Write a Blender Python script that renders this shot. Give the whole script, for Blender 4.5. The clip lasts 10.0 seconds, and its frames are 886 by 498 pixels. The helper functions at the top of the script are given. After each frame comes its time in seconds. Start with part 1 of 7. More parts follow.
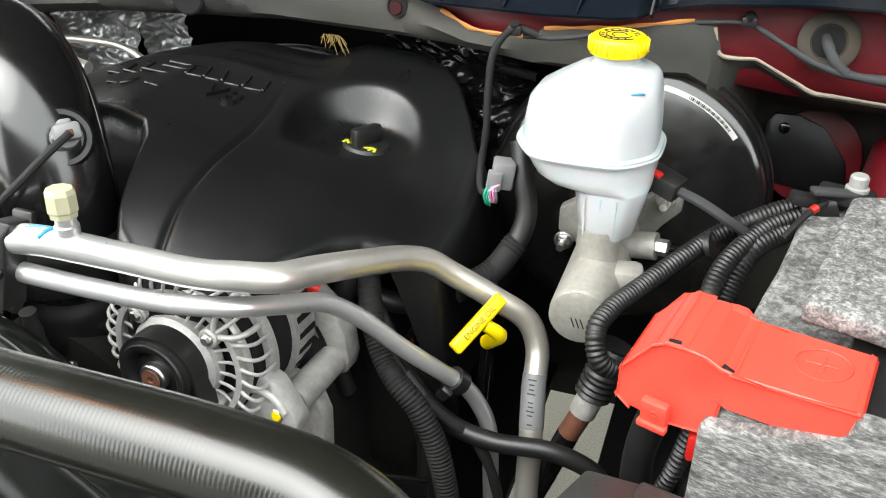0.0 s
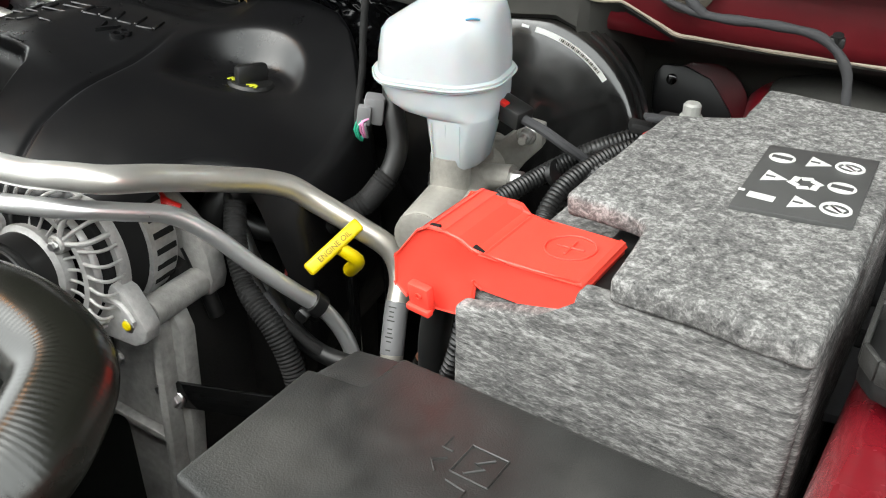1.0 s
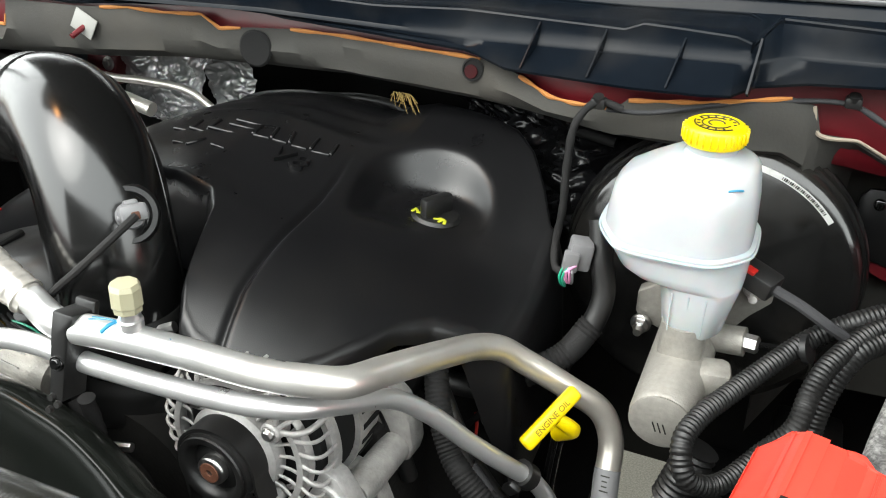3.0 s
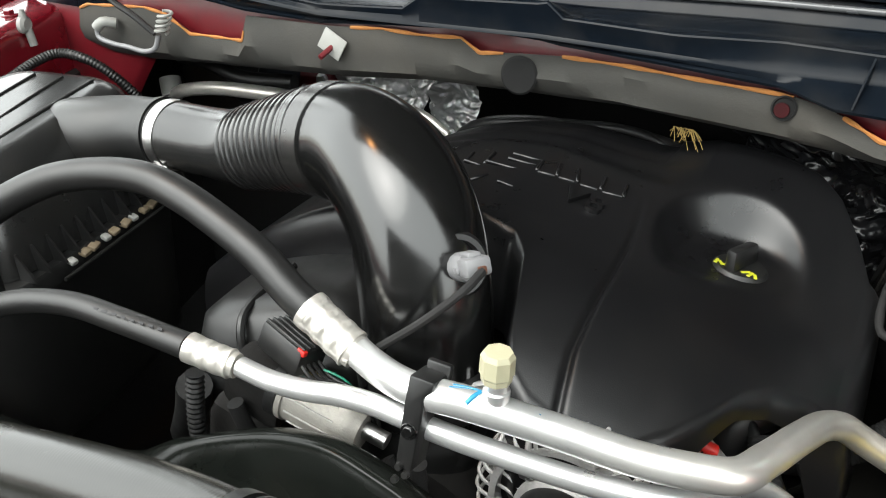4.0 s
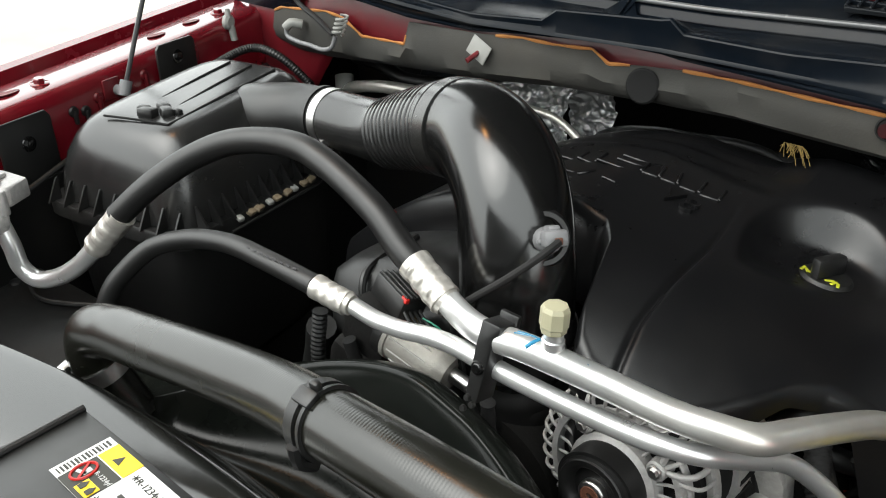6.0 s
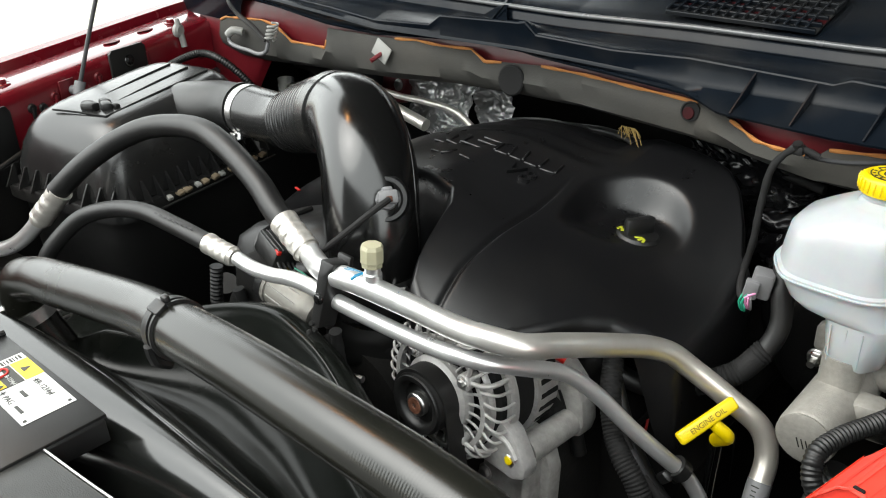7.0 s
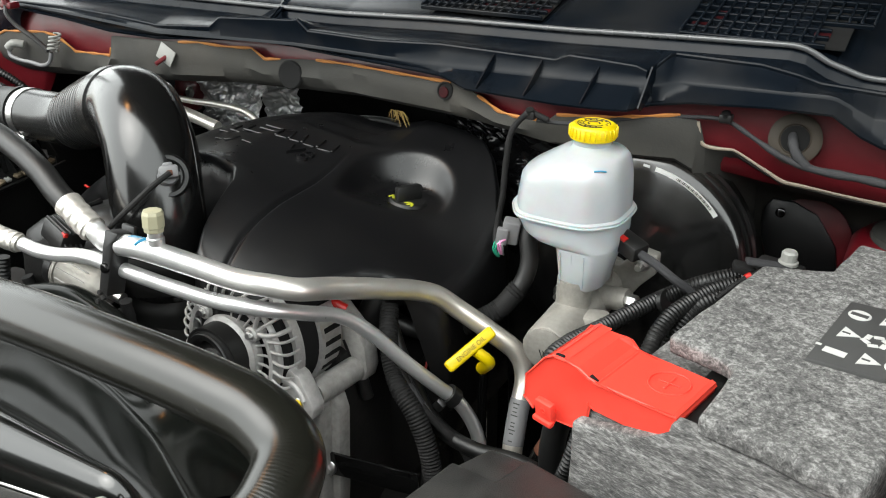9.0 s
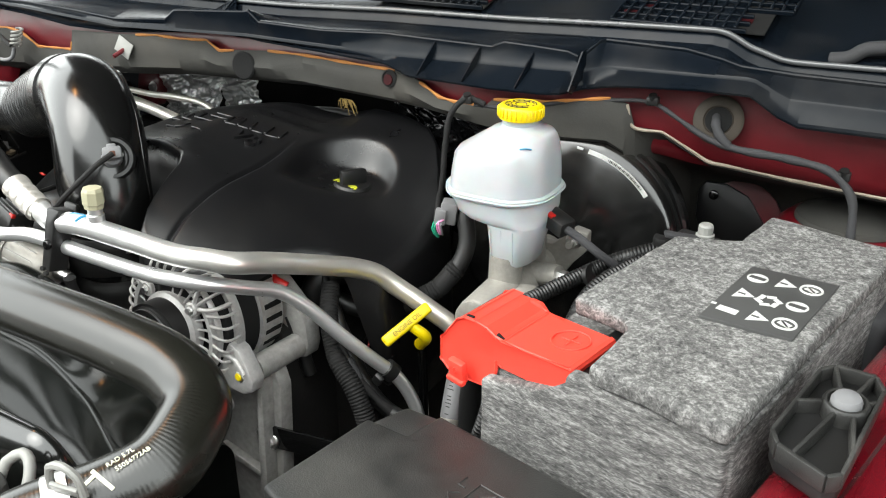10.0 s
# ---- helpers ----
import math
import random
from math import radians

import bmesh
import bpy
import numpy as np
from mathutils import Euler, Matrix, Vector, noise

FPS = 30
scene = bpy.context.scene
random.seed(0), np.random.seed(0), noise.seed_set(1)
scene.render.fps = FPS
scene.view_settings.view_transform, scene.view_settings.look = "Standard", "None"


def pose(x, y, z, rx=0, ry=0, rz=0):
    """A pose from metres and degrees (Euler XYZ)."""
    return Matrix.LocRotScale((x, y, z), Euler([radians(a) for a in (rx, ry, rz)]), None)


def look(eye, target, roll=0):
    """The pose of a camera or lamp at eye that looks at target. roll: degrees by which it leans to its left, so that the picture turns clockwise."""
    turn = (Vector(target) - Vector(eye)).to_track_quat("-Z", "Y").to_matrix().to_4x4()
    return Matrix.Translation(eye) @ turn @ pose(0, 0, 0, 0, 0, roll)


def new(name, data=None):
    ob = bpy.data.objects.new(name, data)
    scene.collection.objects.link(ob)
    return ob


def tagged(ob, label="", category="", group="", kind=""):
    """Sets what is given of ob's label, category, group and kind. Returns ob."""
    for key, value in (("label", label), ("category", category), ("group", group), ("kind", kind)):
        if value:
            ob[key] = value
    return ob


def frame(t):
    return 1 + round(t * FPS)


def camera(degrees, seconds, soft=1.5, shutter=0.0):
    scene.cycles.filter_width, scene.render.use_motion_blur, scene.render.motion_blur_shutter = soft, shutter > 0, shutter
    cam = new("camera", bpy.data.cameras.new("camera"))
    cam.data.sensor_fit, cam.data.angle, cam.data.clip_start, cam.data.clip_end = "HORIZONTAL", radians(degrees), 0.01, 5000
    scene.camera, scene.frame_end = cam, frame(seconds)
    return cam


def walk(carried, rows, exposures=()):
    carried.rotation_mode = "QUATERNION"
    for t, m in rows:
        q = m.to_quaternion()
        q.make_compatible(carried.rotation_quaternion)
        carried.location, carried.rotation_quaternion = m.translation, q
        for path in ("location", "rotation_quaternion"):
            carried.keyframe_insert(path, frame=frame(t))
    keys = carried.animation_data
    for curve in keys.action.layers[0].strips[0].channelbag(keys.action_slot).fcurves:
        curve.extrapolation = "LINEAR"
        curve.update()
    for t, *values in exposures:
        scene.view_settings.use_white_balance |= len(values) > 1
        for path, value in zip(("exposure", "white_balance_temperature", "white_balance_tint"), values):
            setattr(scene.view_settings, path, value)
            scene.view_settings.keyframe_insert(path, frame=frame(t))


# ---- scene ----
cam = camera(55.5, 10.0, 1.1)
METRES, EYE, TILT, LEAN, TURN = 1.6, 1.42, -30.0, 0.0, 20.0
ROWS = [
    (0.0, 0.0, 0.0, 0.0, 0.0, 0.0, -0.0),
    (0.5, 0.074, -0.0033, -0.0225, 0.8, 0.65, -0.97),
    (1.0, 0.0974, -0.0139, -0.0457, 1.67, 0.5, -1.32),
    (1.5, 0.1263, -0.0081, -0.0291, 2.77, -0.04, -1.41),
    (2.0, 0.1129, 0.0048, 0.0108, 3.78, 0.15, -1.26),
    (3.5, -0.0872, 0.0365, 0.0533, 3.0, 0.28, -2.65),
    (4.0, -0.1433, 0.0479, 0.0633, 8.7, 0.07, -4.51),
    (4.5, -0.1908, 0.0551, 0.0727, 12.66, -0.11, -6.53),
    (5.0, -0.2071, 0.0403, 0.0746, 16.39, -0.08, -8.34),
    (5.5, -0.1673, 0.0097, 0.0565, 18.59, -0.08, -9.45),
    (6.0, -0.0886, -0.0028, 0.0425, 20.29, -0.07, -10.39),
    (7.5, 0.0781, -0.0811, 0.0177, 20.67, 1.32, -10.01),
    (8.0, 0.0992, -0.0887, 0.0028, 18.09, 2.29, -8.97),
    (8.5, 0.1119, -0.0931, -0.0064, 12.72, 3.49, -6.95),
    (9.0, 0.0946, -0.1029, -0.0196, 9.46, 4.43, -5.35),
    (9.5, 0.0838, -0.1141, -0.0367, 8.31, 4.83, -4.64),
    (10.0, 0.1369, -0.1139, -0.0387, 8.85, 5.05, -5.04),
]
walk(cam, [(t, pose(0, 0, EYE, TILT, LEAN, TURN) @ pose(METRES * x, METRES * y, METRES * z, 90 + pitch, roll, yaw)) for t, x, y, z, yaw, pitch, roll in ROWS],
     exposures=[(0.0, 2.25), (0.5, 2.02), (1.0, 1.95), (2.0, 1.95), (3.5, 2.05), (4.5, 1.75), (5.5, 1.42), (7.5, 1.6), (8.5, 1.5), (9.3, 1.7), (10.0, 1.9)])

# ---- light: bright overcast day ----
world = bpy.data.worlds.new("overcast_sky")
scene.world = world
world.use_nodes = True
wn, wl = world.node_tree.nodes, world.node_tree.links
sky = wn.new("ShaderNodeTexSky")
sky.sky_type, sky.sun_disc = "NISHITA", False
sky.sun_elevation, sky.sun_rotation = radians(56), radians(215)
sky.dust_density, sky.air_density = 4.0, 1.2
soft_sky = wn.new("ShaderNodeHueSaturation")
soft_sky.inputs["Saturation"].default_value = 0.22
wl.new(sky.outputs[0], soft_sky.inputs["Color"])
clouds = wn.new("ShaderNodeMix")
clouds.data_type = "RGBA"
clouds.inputs["Factor"].default_value = 0.7
clouds.inputs["B"].default_value = (10.2, 10.75, 10.45, 1)
wl.new(soft_sky.outputs[0], clouds.inputs["A"])
wl.new(clouds.outputs["Result"], wn["Background"].inputs["Color"])
wn["Background"].inputs["Strength"].default_value = 0.15
sun = new("sun", bpy.data.lights.new("sun", "SUN"))
sun.data.energy, sun.data.angle, sun.data.color = 0.5, radians(50), (0.98, 0.99, 0.93)
sun.matrix_world = look((-1.9, -1.9, 5.0), (-0.5, 0.4, 1.0))

# ---- materials ----
def material(name, color, rough=0.5, metal=0.0, grain=60.0, vary=0.15, spots=4.0, bump=0.0, bump_scale=400.0,
             coat=0.0, rough_vary=0.15, stretch=(1, 1, 1), specular=0.5, dirt=0.0, dirt_color=(0.25, 0.22, 0.18), transmission=0.0, subsurface=0.0):
    """A surface with variation at two scales, fine relief and, where given, dust."""
    m = bpy.data.materials.new(name)
    m.use_nodes = True
    n, l = m.node_tree.nodes, m.node_tree.links
    b = n["Principled BSDF"]
    co = n.new("ShaderNodeTexCoord")
    mp = n.new("ShaderNodeMapping")
    mp.inputs["Scale"].default_value = stretch
    l.new(co.outputs["Object"], mp.inputs["Vector"])

    def tex(scale, detail):
        t = n.new("ShaderNodeTexNoise")
        t.inputs["Scale"].default_value, t.inputs["Detail"].default_value = scale, detail
        l.new(mp.outputs[0], t.inputs["Vector"])
        return t

    fine, broad = tex(grain, 5.0), tex(spots, 3.0)
    add = n.new("ShaderNodeMath")
    add.operation = "ADD"
    l.new(fine.outputs["Fac"], add.inputs[0])
    l.new(broad.outputs["Fac"], add.inputs[1])
    ramp = n.new("ShaderNodeMapRange")
    ramp.inputs["From Min"].default_value, ramp.inputs["From Max"].default_value = 0.65, 1.35
    ramp.inputs["To Min"].default_value, ramp.inputs["To Max"].default_value = 1 - vary, 1 + vary
    l.new(add.outputs[0], ramp.inputs["Value"])
    hsv = n.new("ShaderNodeHueSaturation")
    hsv.inputs["Color"].default_value = (*color, 1)
    l.new(ramp.outputs[0], hsv.inputs["Value"])
    out = hsv.outputs[0]
    if dirt:
        d = tex(9.0, 6.0)
        dr = n.new("ShaderNodeMapRange")
        dr.inputs["From Min"].default_value, dr.inputs["From Max"].default_value = 0.48, 0.72
        dr.inputs["To Min"].default_value, dr.inputs["To Max"].default_value = 0.0, dirt
        l.new(d.outputs["Fac"], dr.inputs["Value"])
        mx = n.new("ShaderNodeMix")
        mx.data_type = "RGBA"
        l.new(dr.outputs[0], mx.inputs["Factor"])
        l.new(out, mx.inputs["A"])
        mx.inputs["B"].default_value = (*dirt_color, 1)
        out = mx.outputs["Result"]
    l.new(out, b.inputs["Base Color"])
    rr = n.new("ShaderNodeMapRange")
    rr.inputs["From Min"].default_value, rr.inputs["From Max"].default_value = 0.65, 1.35
    rr.inputs["To Min"].default_value, rr.inputs["To Max"].default_value = max(0.02, rough * (1 - rough_vary)), min(1.0, rough * (1 + rough_vary))
    l.new(add.outputs[0], rr.inputs["Value"])
    l.new(rr.outputs[0], b.inputs["Roughness"])
    b.inputs["Metallic"].default_value = metal
    b.inputs["Specular IOR Level"].default_value = specular
    b.inputs["Coat Weight"].default_value = coat
    b.inputs["Coat Roughness"].default_value = 0.05
    b.inputs["Transmission Weight"].default_value = transmission
    b.inputs["Subsurface Weight"].default_value = subsurface
    b.inputs["Subsurface Scale"].default_value = 0.02
    if bump:
        t = tex(bump_scale, 3.0)
        bp = n.new("ShaderNodeBump")
        bp.inputs["Strength"].default_value, bp.inputs["Distance"].default_value = bump, 0.001
        l.new(t.outputs["Fac"], bp.inputs["Height"])
        l.new(bp.outputs[0], b.inputs["Normal"])
    return m


def felt_material(name, stretch):
    """Grey recycled-fibre felt: light and dark flecks drawn out along the fibres."""
    m = bpy.data.materials.new(name)
    m.use_nodes = True
    n, l = m.node_tree.nodes, m.node_tree.links
    b = n["Principled BSDF"]
    co, mp = n.new("ShaderNodeTexCoord"), n.new("ShaderNodeMapping")
    mp.inputs["Scale"].default_value = stretch
    l.new(co.outputs["Object"], mp.inputs["Vector"])
    sums = None
    for scale, detail, weight in ((170, 8, 0.5), (480, 6, 0.42), (40, 3, 0.23)):
        t = n.new("ShaderNodeTexNoise")
        t.inputs["Scale"].default_value, t.inputs["Detail"].default_value = scale, detail
        t.inputs["Roughness"].default_value, t.inputs["Distortion"].default_value = 0.65, 0.6
        l.new(mp.outputs[0], t.inputs["Vector"])
        w = n.new("ShaderNodeMath")
        w.operation = "MULTIPLY_ADD"
        w.inputs[1].default_value = weight
        l.new(t.outputs["Fac"], w.inputs[0])
        if sums:
            l.new(sums.outputs[0], w.inputs[2])
        else:
            w.inputs[2].default_value = 0.0
        sums = w
    cr = n.new("ShaderNodeValToRGB")
    cr.color_ramp.elements[0].position, cr.color_ramp.elements[0].color = 0.42, (0.028, 0.028, 0.029, 1)
    cr.color_ramp.elements[1].position, cr.color_ramp.elements[1].color = 0.76, (0.40, 0.395, 0.385, 1)
    mid = cr.color_ramp.elements.new(0.57)
    mid.color = (0.118, 0.116, 0.113, 1)
    l.new(sums.outputs[0], cr.inputs["Fac"])
    l.new(cr.outputs[0], b.inputs["Base Color"])
    b.inputs["Roughness"].default_value = 0.95
    b.inputs["Specular IOR Level"].default_value = 0.15
    bp = n.new("ShaderNodeBump")
    bp.inputs["Strength"].default_value, bp.inputs["Distance"].default_value = 0.8, 0.0015
    l.new(sums.outputs[0], bp.inputs["Height"])
    l.new(bp.outputs[0], b.inputs["Normal"])
    return m


BLACK_PLASTIC = material("black_moulded_plastic", (0.009, 0.009, 0.009), 0.42, bump=0.10, bump_scale=1500, dirt=0.025)
FUSE_PLASTIC = material("dusty_black_fuse_box_plastic", (0.023, 0.023, 0.022), 0.40, bump=0.35, bump_scale=900, dirt=0.40, dirt_color=(0.12, 0.115, 0.105), vary=0.3, rough_vary=0.3)
COVER_PLASTIC = material("black_grained_plastic", (0.0045, 0.0045, 0.005), 0.31, specular=0.45, bump=0.12, bump_scale=1300, spots=7, dirt=0.012)
GLOSS_PLASTIC = material("glossy_black_plastic", (0.004, 0.004, 0.004), 0.18, specular=0.7, bump=0.03, bump_scale=300, rough_vary=0.3)
# one shroud plastic in two copies: strong sheen for the rail, dimmed for the bowl
SHROUD_PLASTIC = material("bright_black_shroud_plastic", (0.006, 0.0065, 0.006), 0.15, specular=0.85, bump=0.02, bump_scale=250, rough_vary=0.25, dirt=0.02)
SHROUD_DIMMED = material("dimmed_black_shroud_plastic", (0.006, 0.007, 0.006), 0.20, specular=0.20, bump=0.02, bump_scale=250, rough_vary=0.25, dirt=0.02)
BOX_PLASTIC = material("black_air_box_plastic", (0.013, 0.013, 0.013), 0.25, bump=0.03, bump_scale=900, specular=0.6, dirt=0.03)
COWL_PLASTIC = material("satin_black_cowl_plastic", (0.004, 0.006, 0.009), 0.22, specular=0.12, bump=0.05, bump_scale=900, dirt=0.05)
RUBBER = material("black_rubber", (0.007, 0.007, 0.007), 0.44, bump=0.06, bump_scale=900, spots=12, dirt=0.05, dirt_color=(0.10, 0.09, 0.08))
HOSE_RUBBER = material("woven_black_hose_rubber", (0.008, 0.008, 0.006), 0.24, specular=0.65, bump=0.04, bump_scale=1100, spots=9, rough_vary=0.2)
DARK_METAL = material("black_painted_metal", (0.005, 0.005, 0.005), 0.07, coat=0.4, rough_vary=0.35, spots=12)
DARK_IRON = material("dark_cast_iron", (0.014, 0.0135, 0.013), 0.65, 0.2, specular=0.2, bump=0.5, bump_scale=260, dirt=0.4, dirt_color=(0.035, 0.032, 0.029))
ALU = material("bright_aluminium_tube", (0.77, 0.77, 0.765), 0.30, 0.80, grain=35, vary=0.05, rough_vary=0.12, spots=9)
ALU_DULL = material("dull_oxidised_aluminium", (0.68, 0.65, 0.60), 0.37, 0.72, grain=45, vary=0.14, rough_vary=0.15, spots=14)
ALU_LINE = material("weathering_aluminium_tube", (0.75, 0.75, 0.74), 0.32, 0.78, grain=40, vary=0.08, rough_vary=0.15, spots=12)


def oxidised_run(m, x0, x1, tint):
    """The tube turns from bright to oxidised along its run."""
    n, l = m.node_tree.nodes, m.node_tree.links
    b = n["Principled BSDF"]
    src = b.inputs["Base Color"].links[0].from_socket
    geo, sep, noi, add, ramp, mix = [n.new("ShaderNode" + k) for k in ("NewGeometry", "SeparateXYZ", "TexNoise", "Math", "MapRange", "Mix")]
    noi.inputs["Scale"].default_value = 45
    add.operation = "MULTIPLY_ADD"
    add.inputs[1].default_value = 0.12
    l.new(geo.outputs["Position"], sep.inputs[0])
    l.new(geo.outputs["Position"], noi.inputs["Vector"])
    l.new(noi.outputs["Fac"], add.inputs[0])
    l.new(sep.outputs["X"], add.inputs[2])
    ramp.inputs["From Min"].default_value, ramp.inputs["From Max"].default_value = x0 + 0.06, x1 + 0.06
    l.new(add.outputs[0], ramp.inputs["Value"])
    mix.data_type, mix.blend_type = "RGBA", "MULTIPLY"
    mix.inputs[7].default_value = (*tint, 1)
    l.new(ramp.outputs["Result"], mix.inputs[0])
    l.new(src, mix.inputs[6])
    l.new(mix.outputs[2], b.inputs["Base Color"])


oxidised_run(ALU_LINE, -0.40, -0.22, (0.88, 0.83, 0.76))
CAST_ALU = material("cast_aluminium", (0.48, 0.47, 0.46), 0.44, 0.45, grain=200, vary=0.2, bump=0.5, bump_scale=700, spots=20, dirt=0.25, dirt_color=(0.12, 0.11, 0.10))
DIRTY_CAST = material("grimy_cast_metal", (0.33, 0.32, 0.305), 0.55, 0.3, grain=120, vary=0.3, bump=0.5, bump_scale=500, spots=20, dirt=0.35, dirt_color=(0.08, 0.075, 0.07))
PUMP_CAST = material("grey_brown_cast_aluminium", (0.33, 0.315, 0.285), 0.45, 0.4, grain=200, vary=0.18, bump=0.4, bump_scale=700, spots=20, dirt=0.3, dirt_color=(0.10, 0.09, 0.08))
ENAMEL = material("glossy_black_enamel", (0.006, 0.006, 0.006), 0.17, specular=0.8, bump=0.05, bump_scale=120, rough_vary=0.5, spots=25, dirt=0.06)
STEEL = material("zinc_plated_steel", (0.62, 0.61, 0.60), 0.32, 1.0, grain=150, vary=0.15, spots=30)
RED_PAINT = material("dark_red_car_paint", (0.13, 0.003, 0.008), 0.26, 0.0, coat=1.0, vary=0.06, spots=3, rough_vary=0.1, dirt=0.05)
RED_DULL = material("dusty_red_body_paint", (0.105, 0.003, 0.007), 0.45, 0.0, coat=0.2, vary=0.2, spots=8, dirt=0.08, dirt_color=(0.10, 0.05, 0.045))
# body red with the shade under grilles and holes put into its colour
SHADED_RED = material("red_paint_with_shade_in_colour", (0.026, 0.002, 0.003), 0.6, specular=0.15, vary=0.3, spots=20)
RED_PLASTIC = material("coral_red_plastic", (0.78, 0.055, 0.035), 0.42, bump=0.08, bump_scale=900, vary=0.05, subsurface=0.08)
RED_SMALL = material("red_clip_plastic", (0.42, 0.012, 0.008), 0.4, vary=0.05)
YELLOW = material("yellow_plastic", (0.70, 0.52, 0.0), 0.38, vary=0.06, bump=0.05)
DARK_YELLOW = material("embossed_dark_yellow", (0.13, 0.085, 0.0), 0.5)
INK = material("black_ink", (0.02, 0.02, 0.015), 0.5)
YELLOW_INK = material("yellow_green_ink", (0.40, 0.42, 0.02), 0.5)
WHITE_INK = material("white_ink", (0.50, 0.50, 0.485), 0.5, vary=0.05)
CREAM_INK = material("cream_ink", (0.62, 0.62, 0.48), 0.5, vary=0.1)
BLUE_INK = material("blue_marker_ink", (0.015, 0.20, 0.36), 0.5)
PAPER = material("white_label_paper", (0.72, 0.72, 0.70), 0.45, vary=0.05)
RESERVOIR = material("milky_white_polyethylene", (0.40, 0.42, 0.435), 0.2, vary=0.04, subsurface=0.4, spots=10)
CREAM_PLASTIC = material("cream_plastic_cap", (0.36, 0.34, 0.23), 0.5, vary=0.08, bump=0.1)
GREY_PLASTIC = material("grey_connector_plastic", (0.17, 0.17, 0.175), 0.45, vary=0.1)
PALE_PLASTIC = material("pale_grey_plastic", (0.24, 0.24, 0.225), 0.5, vary=0.1)
MAT_GREY = material("grey_cowl_insulation_mat", (0.028, 0.027, 0.0235), 0.85, bump=0.3, bump_scale=350, vary=0.22, spots=11, dirt=0.3, dirt_color=(0.075, 0.065, 0.052))
MAT_EDGE = material("orange_cut_edge", (0.36, 0.145, 0.036), 0.85, vary=0.2, bump=0.3)
CREAM_EDGE = material("cream_seam_sealer", (0.26, 0.22, 0.17), 0.8, vary=0.2, bump=0.3)
DARK_FOIL = material("crinkled_black_film", (0.010, 0.010, 0.011), 0.16, 0.0, specular=0.35, vary=0.4, bump=0.9, bump_scale=70, spots=30)
FOIL = material("crumpled_silver_foil", (0.72, 0.72, 0.72), 0.26, 0.55, vary=0.1, bump=0.8, bump_scale=90)
STRUT_GREY = material("dark_grey_strut_paint", (0.06, 0.06, 0.062), 0.35, 0.3, vary=0.1)
TAPE = material("black_cloth_tape", (0.011, 0.011, 0.011), 0.7, specular=0.2, bump=0.4, bump_scale=500, dirt=0.15, dirt_color=(0.09, 0.08, 0.08))
GREY_TAPE = material("dusty_grey_cloth_tape", (0.024, 0.024, 0.026), 0.8, bump=0.4, bump_scale=400, vary=0.2)
CONCRETE = material("pale_concrete", (0.33, 0.31, 0.26), 0.9, bump=0.4, bump_scale=160, grain=260, vary=0.5, spots=0.6)
# matte black for underbody parts, and for shade painted into slots and holes
UNDER = material("black_underbody_and_shade", (0.013, 0.013, 0.013), 0.8, specular=0.1, bump=0.3, bump_scale=80)
LABEL_GREY = material("charcoal_label_film", (0.055, 0.055, 0.054), 0.5, vary=0.12)
YELLOW_LABEL = material("yellow_label_paper", (0.80, 0.55, 0.01), 0.45, vary=0.04)
OLIVE_RUBBER = material("olive_grey_rubber", (0.030, 0.022, 0.014), 0.7, bump=0.1, vary=0.2)
BLUE_GREY = material("blue_grey_rubber", (0.014, 0.020, 0.028), 0.5, vary=0.15)
TAN = material("dusty_tan_plastic", (0.16, 0.125, 0.08), 0.7, vary=0.3, dirt=0.3)
# seal rubber lightened to grey so that its edge reads as a reflection
SEAL_GLINT = material("seal_rubber_with_glint_in_colour", (0.075, 0.077, 0.08), 0.25, specular=0.8, vary=0.1)
GREEN = material("green_wire", (0.02, 0.30, 0.18), 0.4)
PINK = material("pink_wire", (0.65, 0.25, 0.45), 0.4)
STRAW = material("frayed_yellow_fibre", (0.22, 0.15, 0.045), 0.9, vary=0.3)
RUST = material("rusty_brown_metal", (0.10, 0.036, 0.018), 0.75, 0.2, bump=0.4, vary=0.3)
UNSEEN_CANOPY = material("grey_unseen_canopy", (0.07, 0.068, 0.065), 0.85, bump=0.2, bump_scale=40, grain=12, spots=1)
WALL = material("dark_grey_plaster", (0.10, 0.10, 0.10), 0.8, bump=0.3, bump_scale=40, grain=20, spots=1)
FELT_TOP = felt_material("grey_felt_top", (1.0, 1.0, 1.0))
FELT_SIDE = felt_material("grey_felt_side", (0.5, 0.5, 1.7))
GLASS_DARK = material("tinted_windscreen_glass", (0.01, 0.012, 0.014), 0.05, vary=0.02, coat=0.5)

# ---- building helpers ----
ROOT = {}


def thing(name, at=(0, 0, 0), label="", category="", group="", turn=0.0, kind=""):
    ob = new(name)
    ob.empty_display_size = 0.02
    ob.matrix_basis = pose(*at, 0, 0, turn)
    ROOT[ob.name] = ob.matrix_basis.copy()
    return tagged(ob, label, category, group, kind)


def mesh_of(name, bm, mat, smooth=40):
    bmesh.ops.recalc_face_normals(bm, faces=bm.faces)
    me = bpy.data.meshes.new(name)
    bm.to_mesh(me)
    bm.free()
    if smooth:
        me.shade_smooth()
        me.set_sharp_from_angle(angle=radians(smooth))
    for mm in (mat if isinstance(mat, (list, tuple)) else [mat]):
        me.materials.append(mm)
    return me


def part(name, bm, mat, parent, label="", local=False, smooth=40):
    """One mesh under a thing or under a part; built in the world's metres unless local."""
    root = ROOT[parent.name]
    if not local:
        bm.transform(root.inverted())
    ob = new(name, mesh_of(name, bm, mat, smooth))
    ob.parent = parent
    ROOT[ob.name] = root
    return tagged(ob, label)


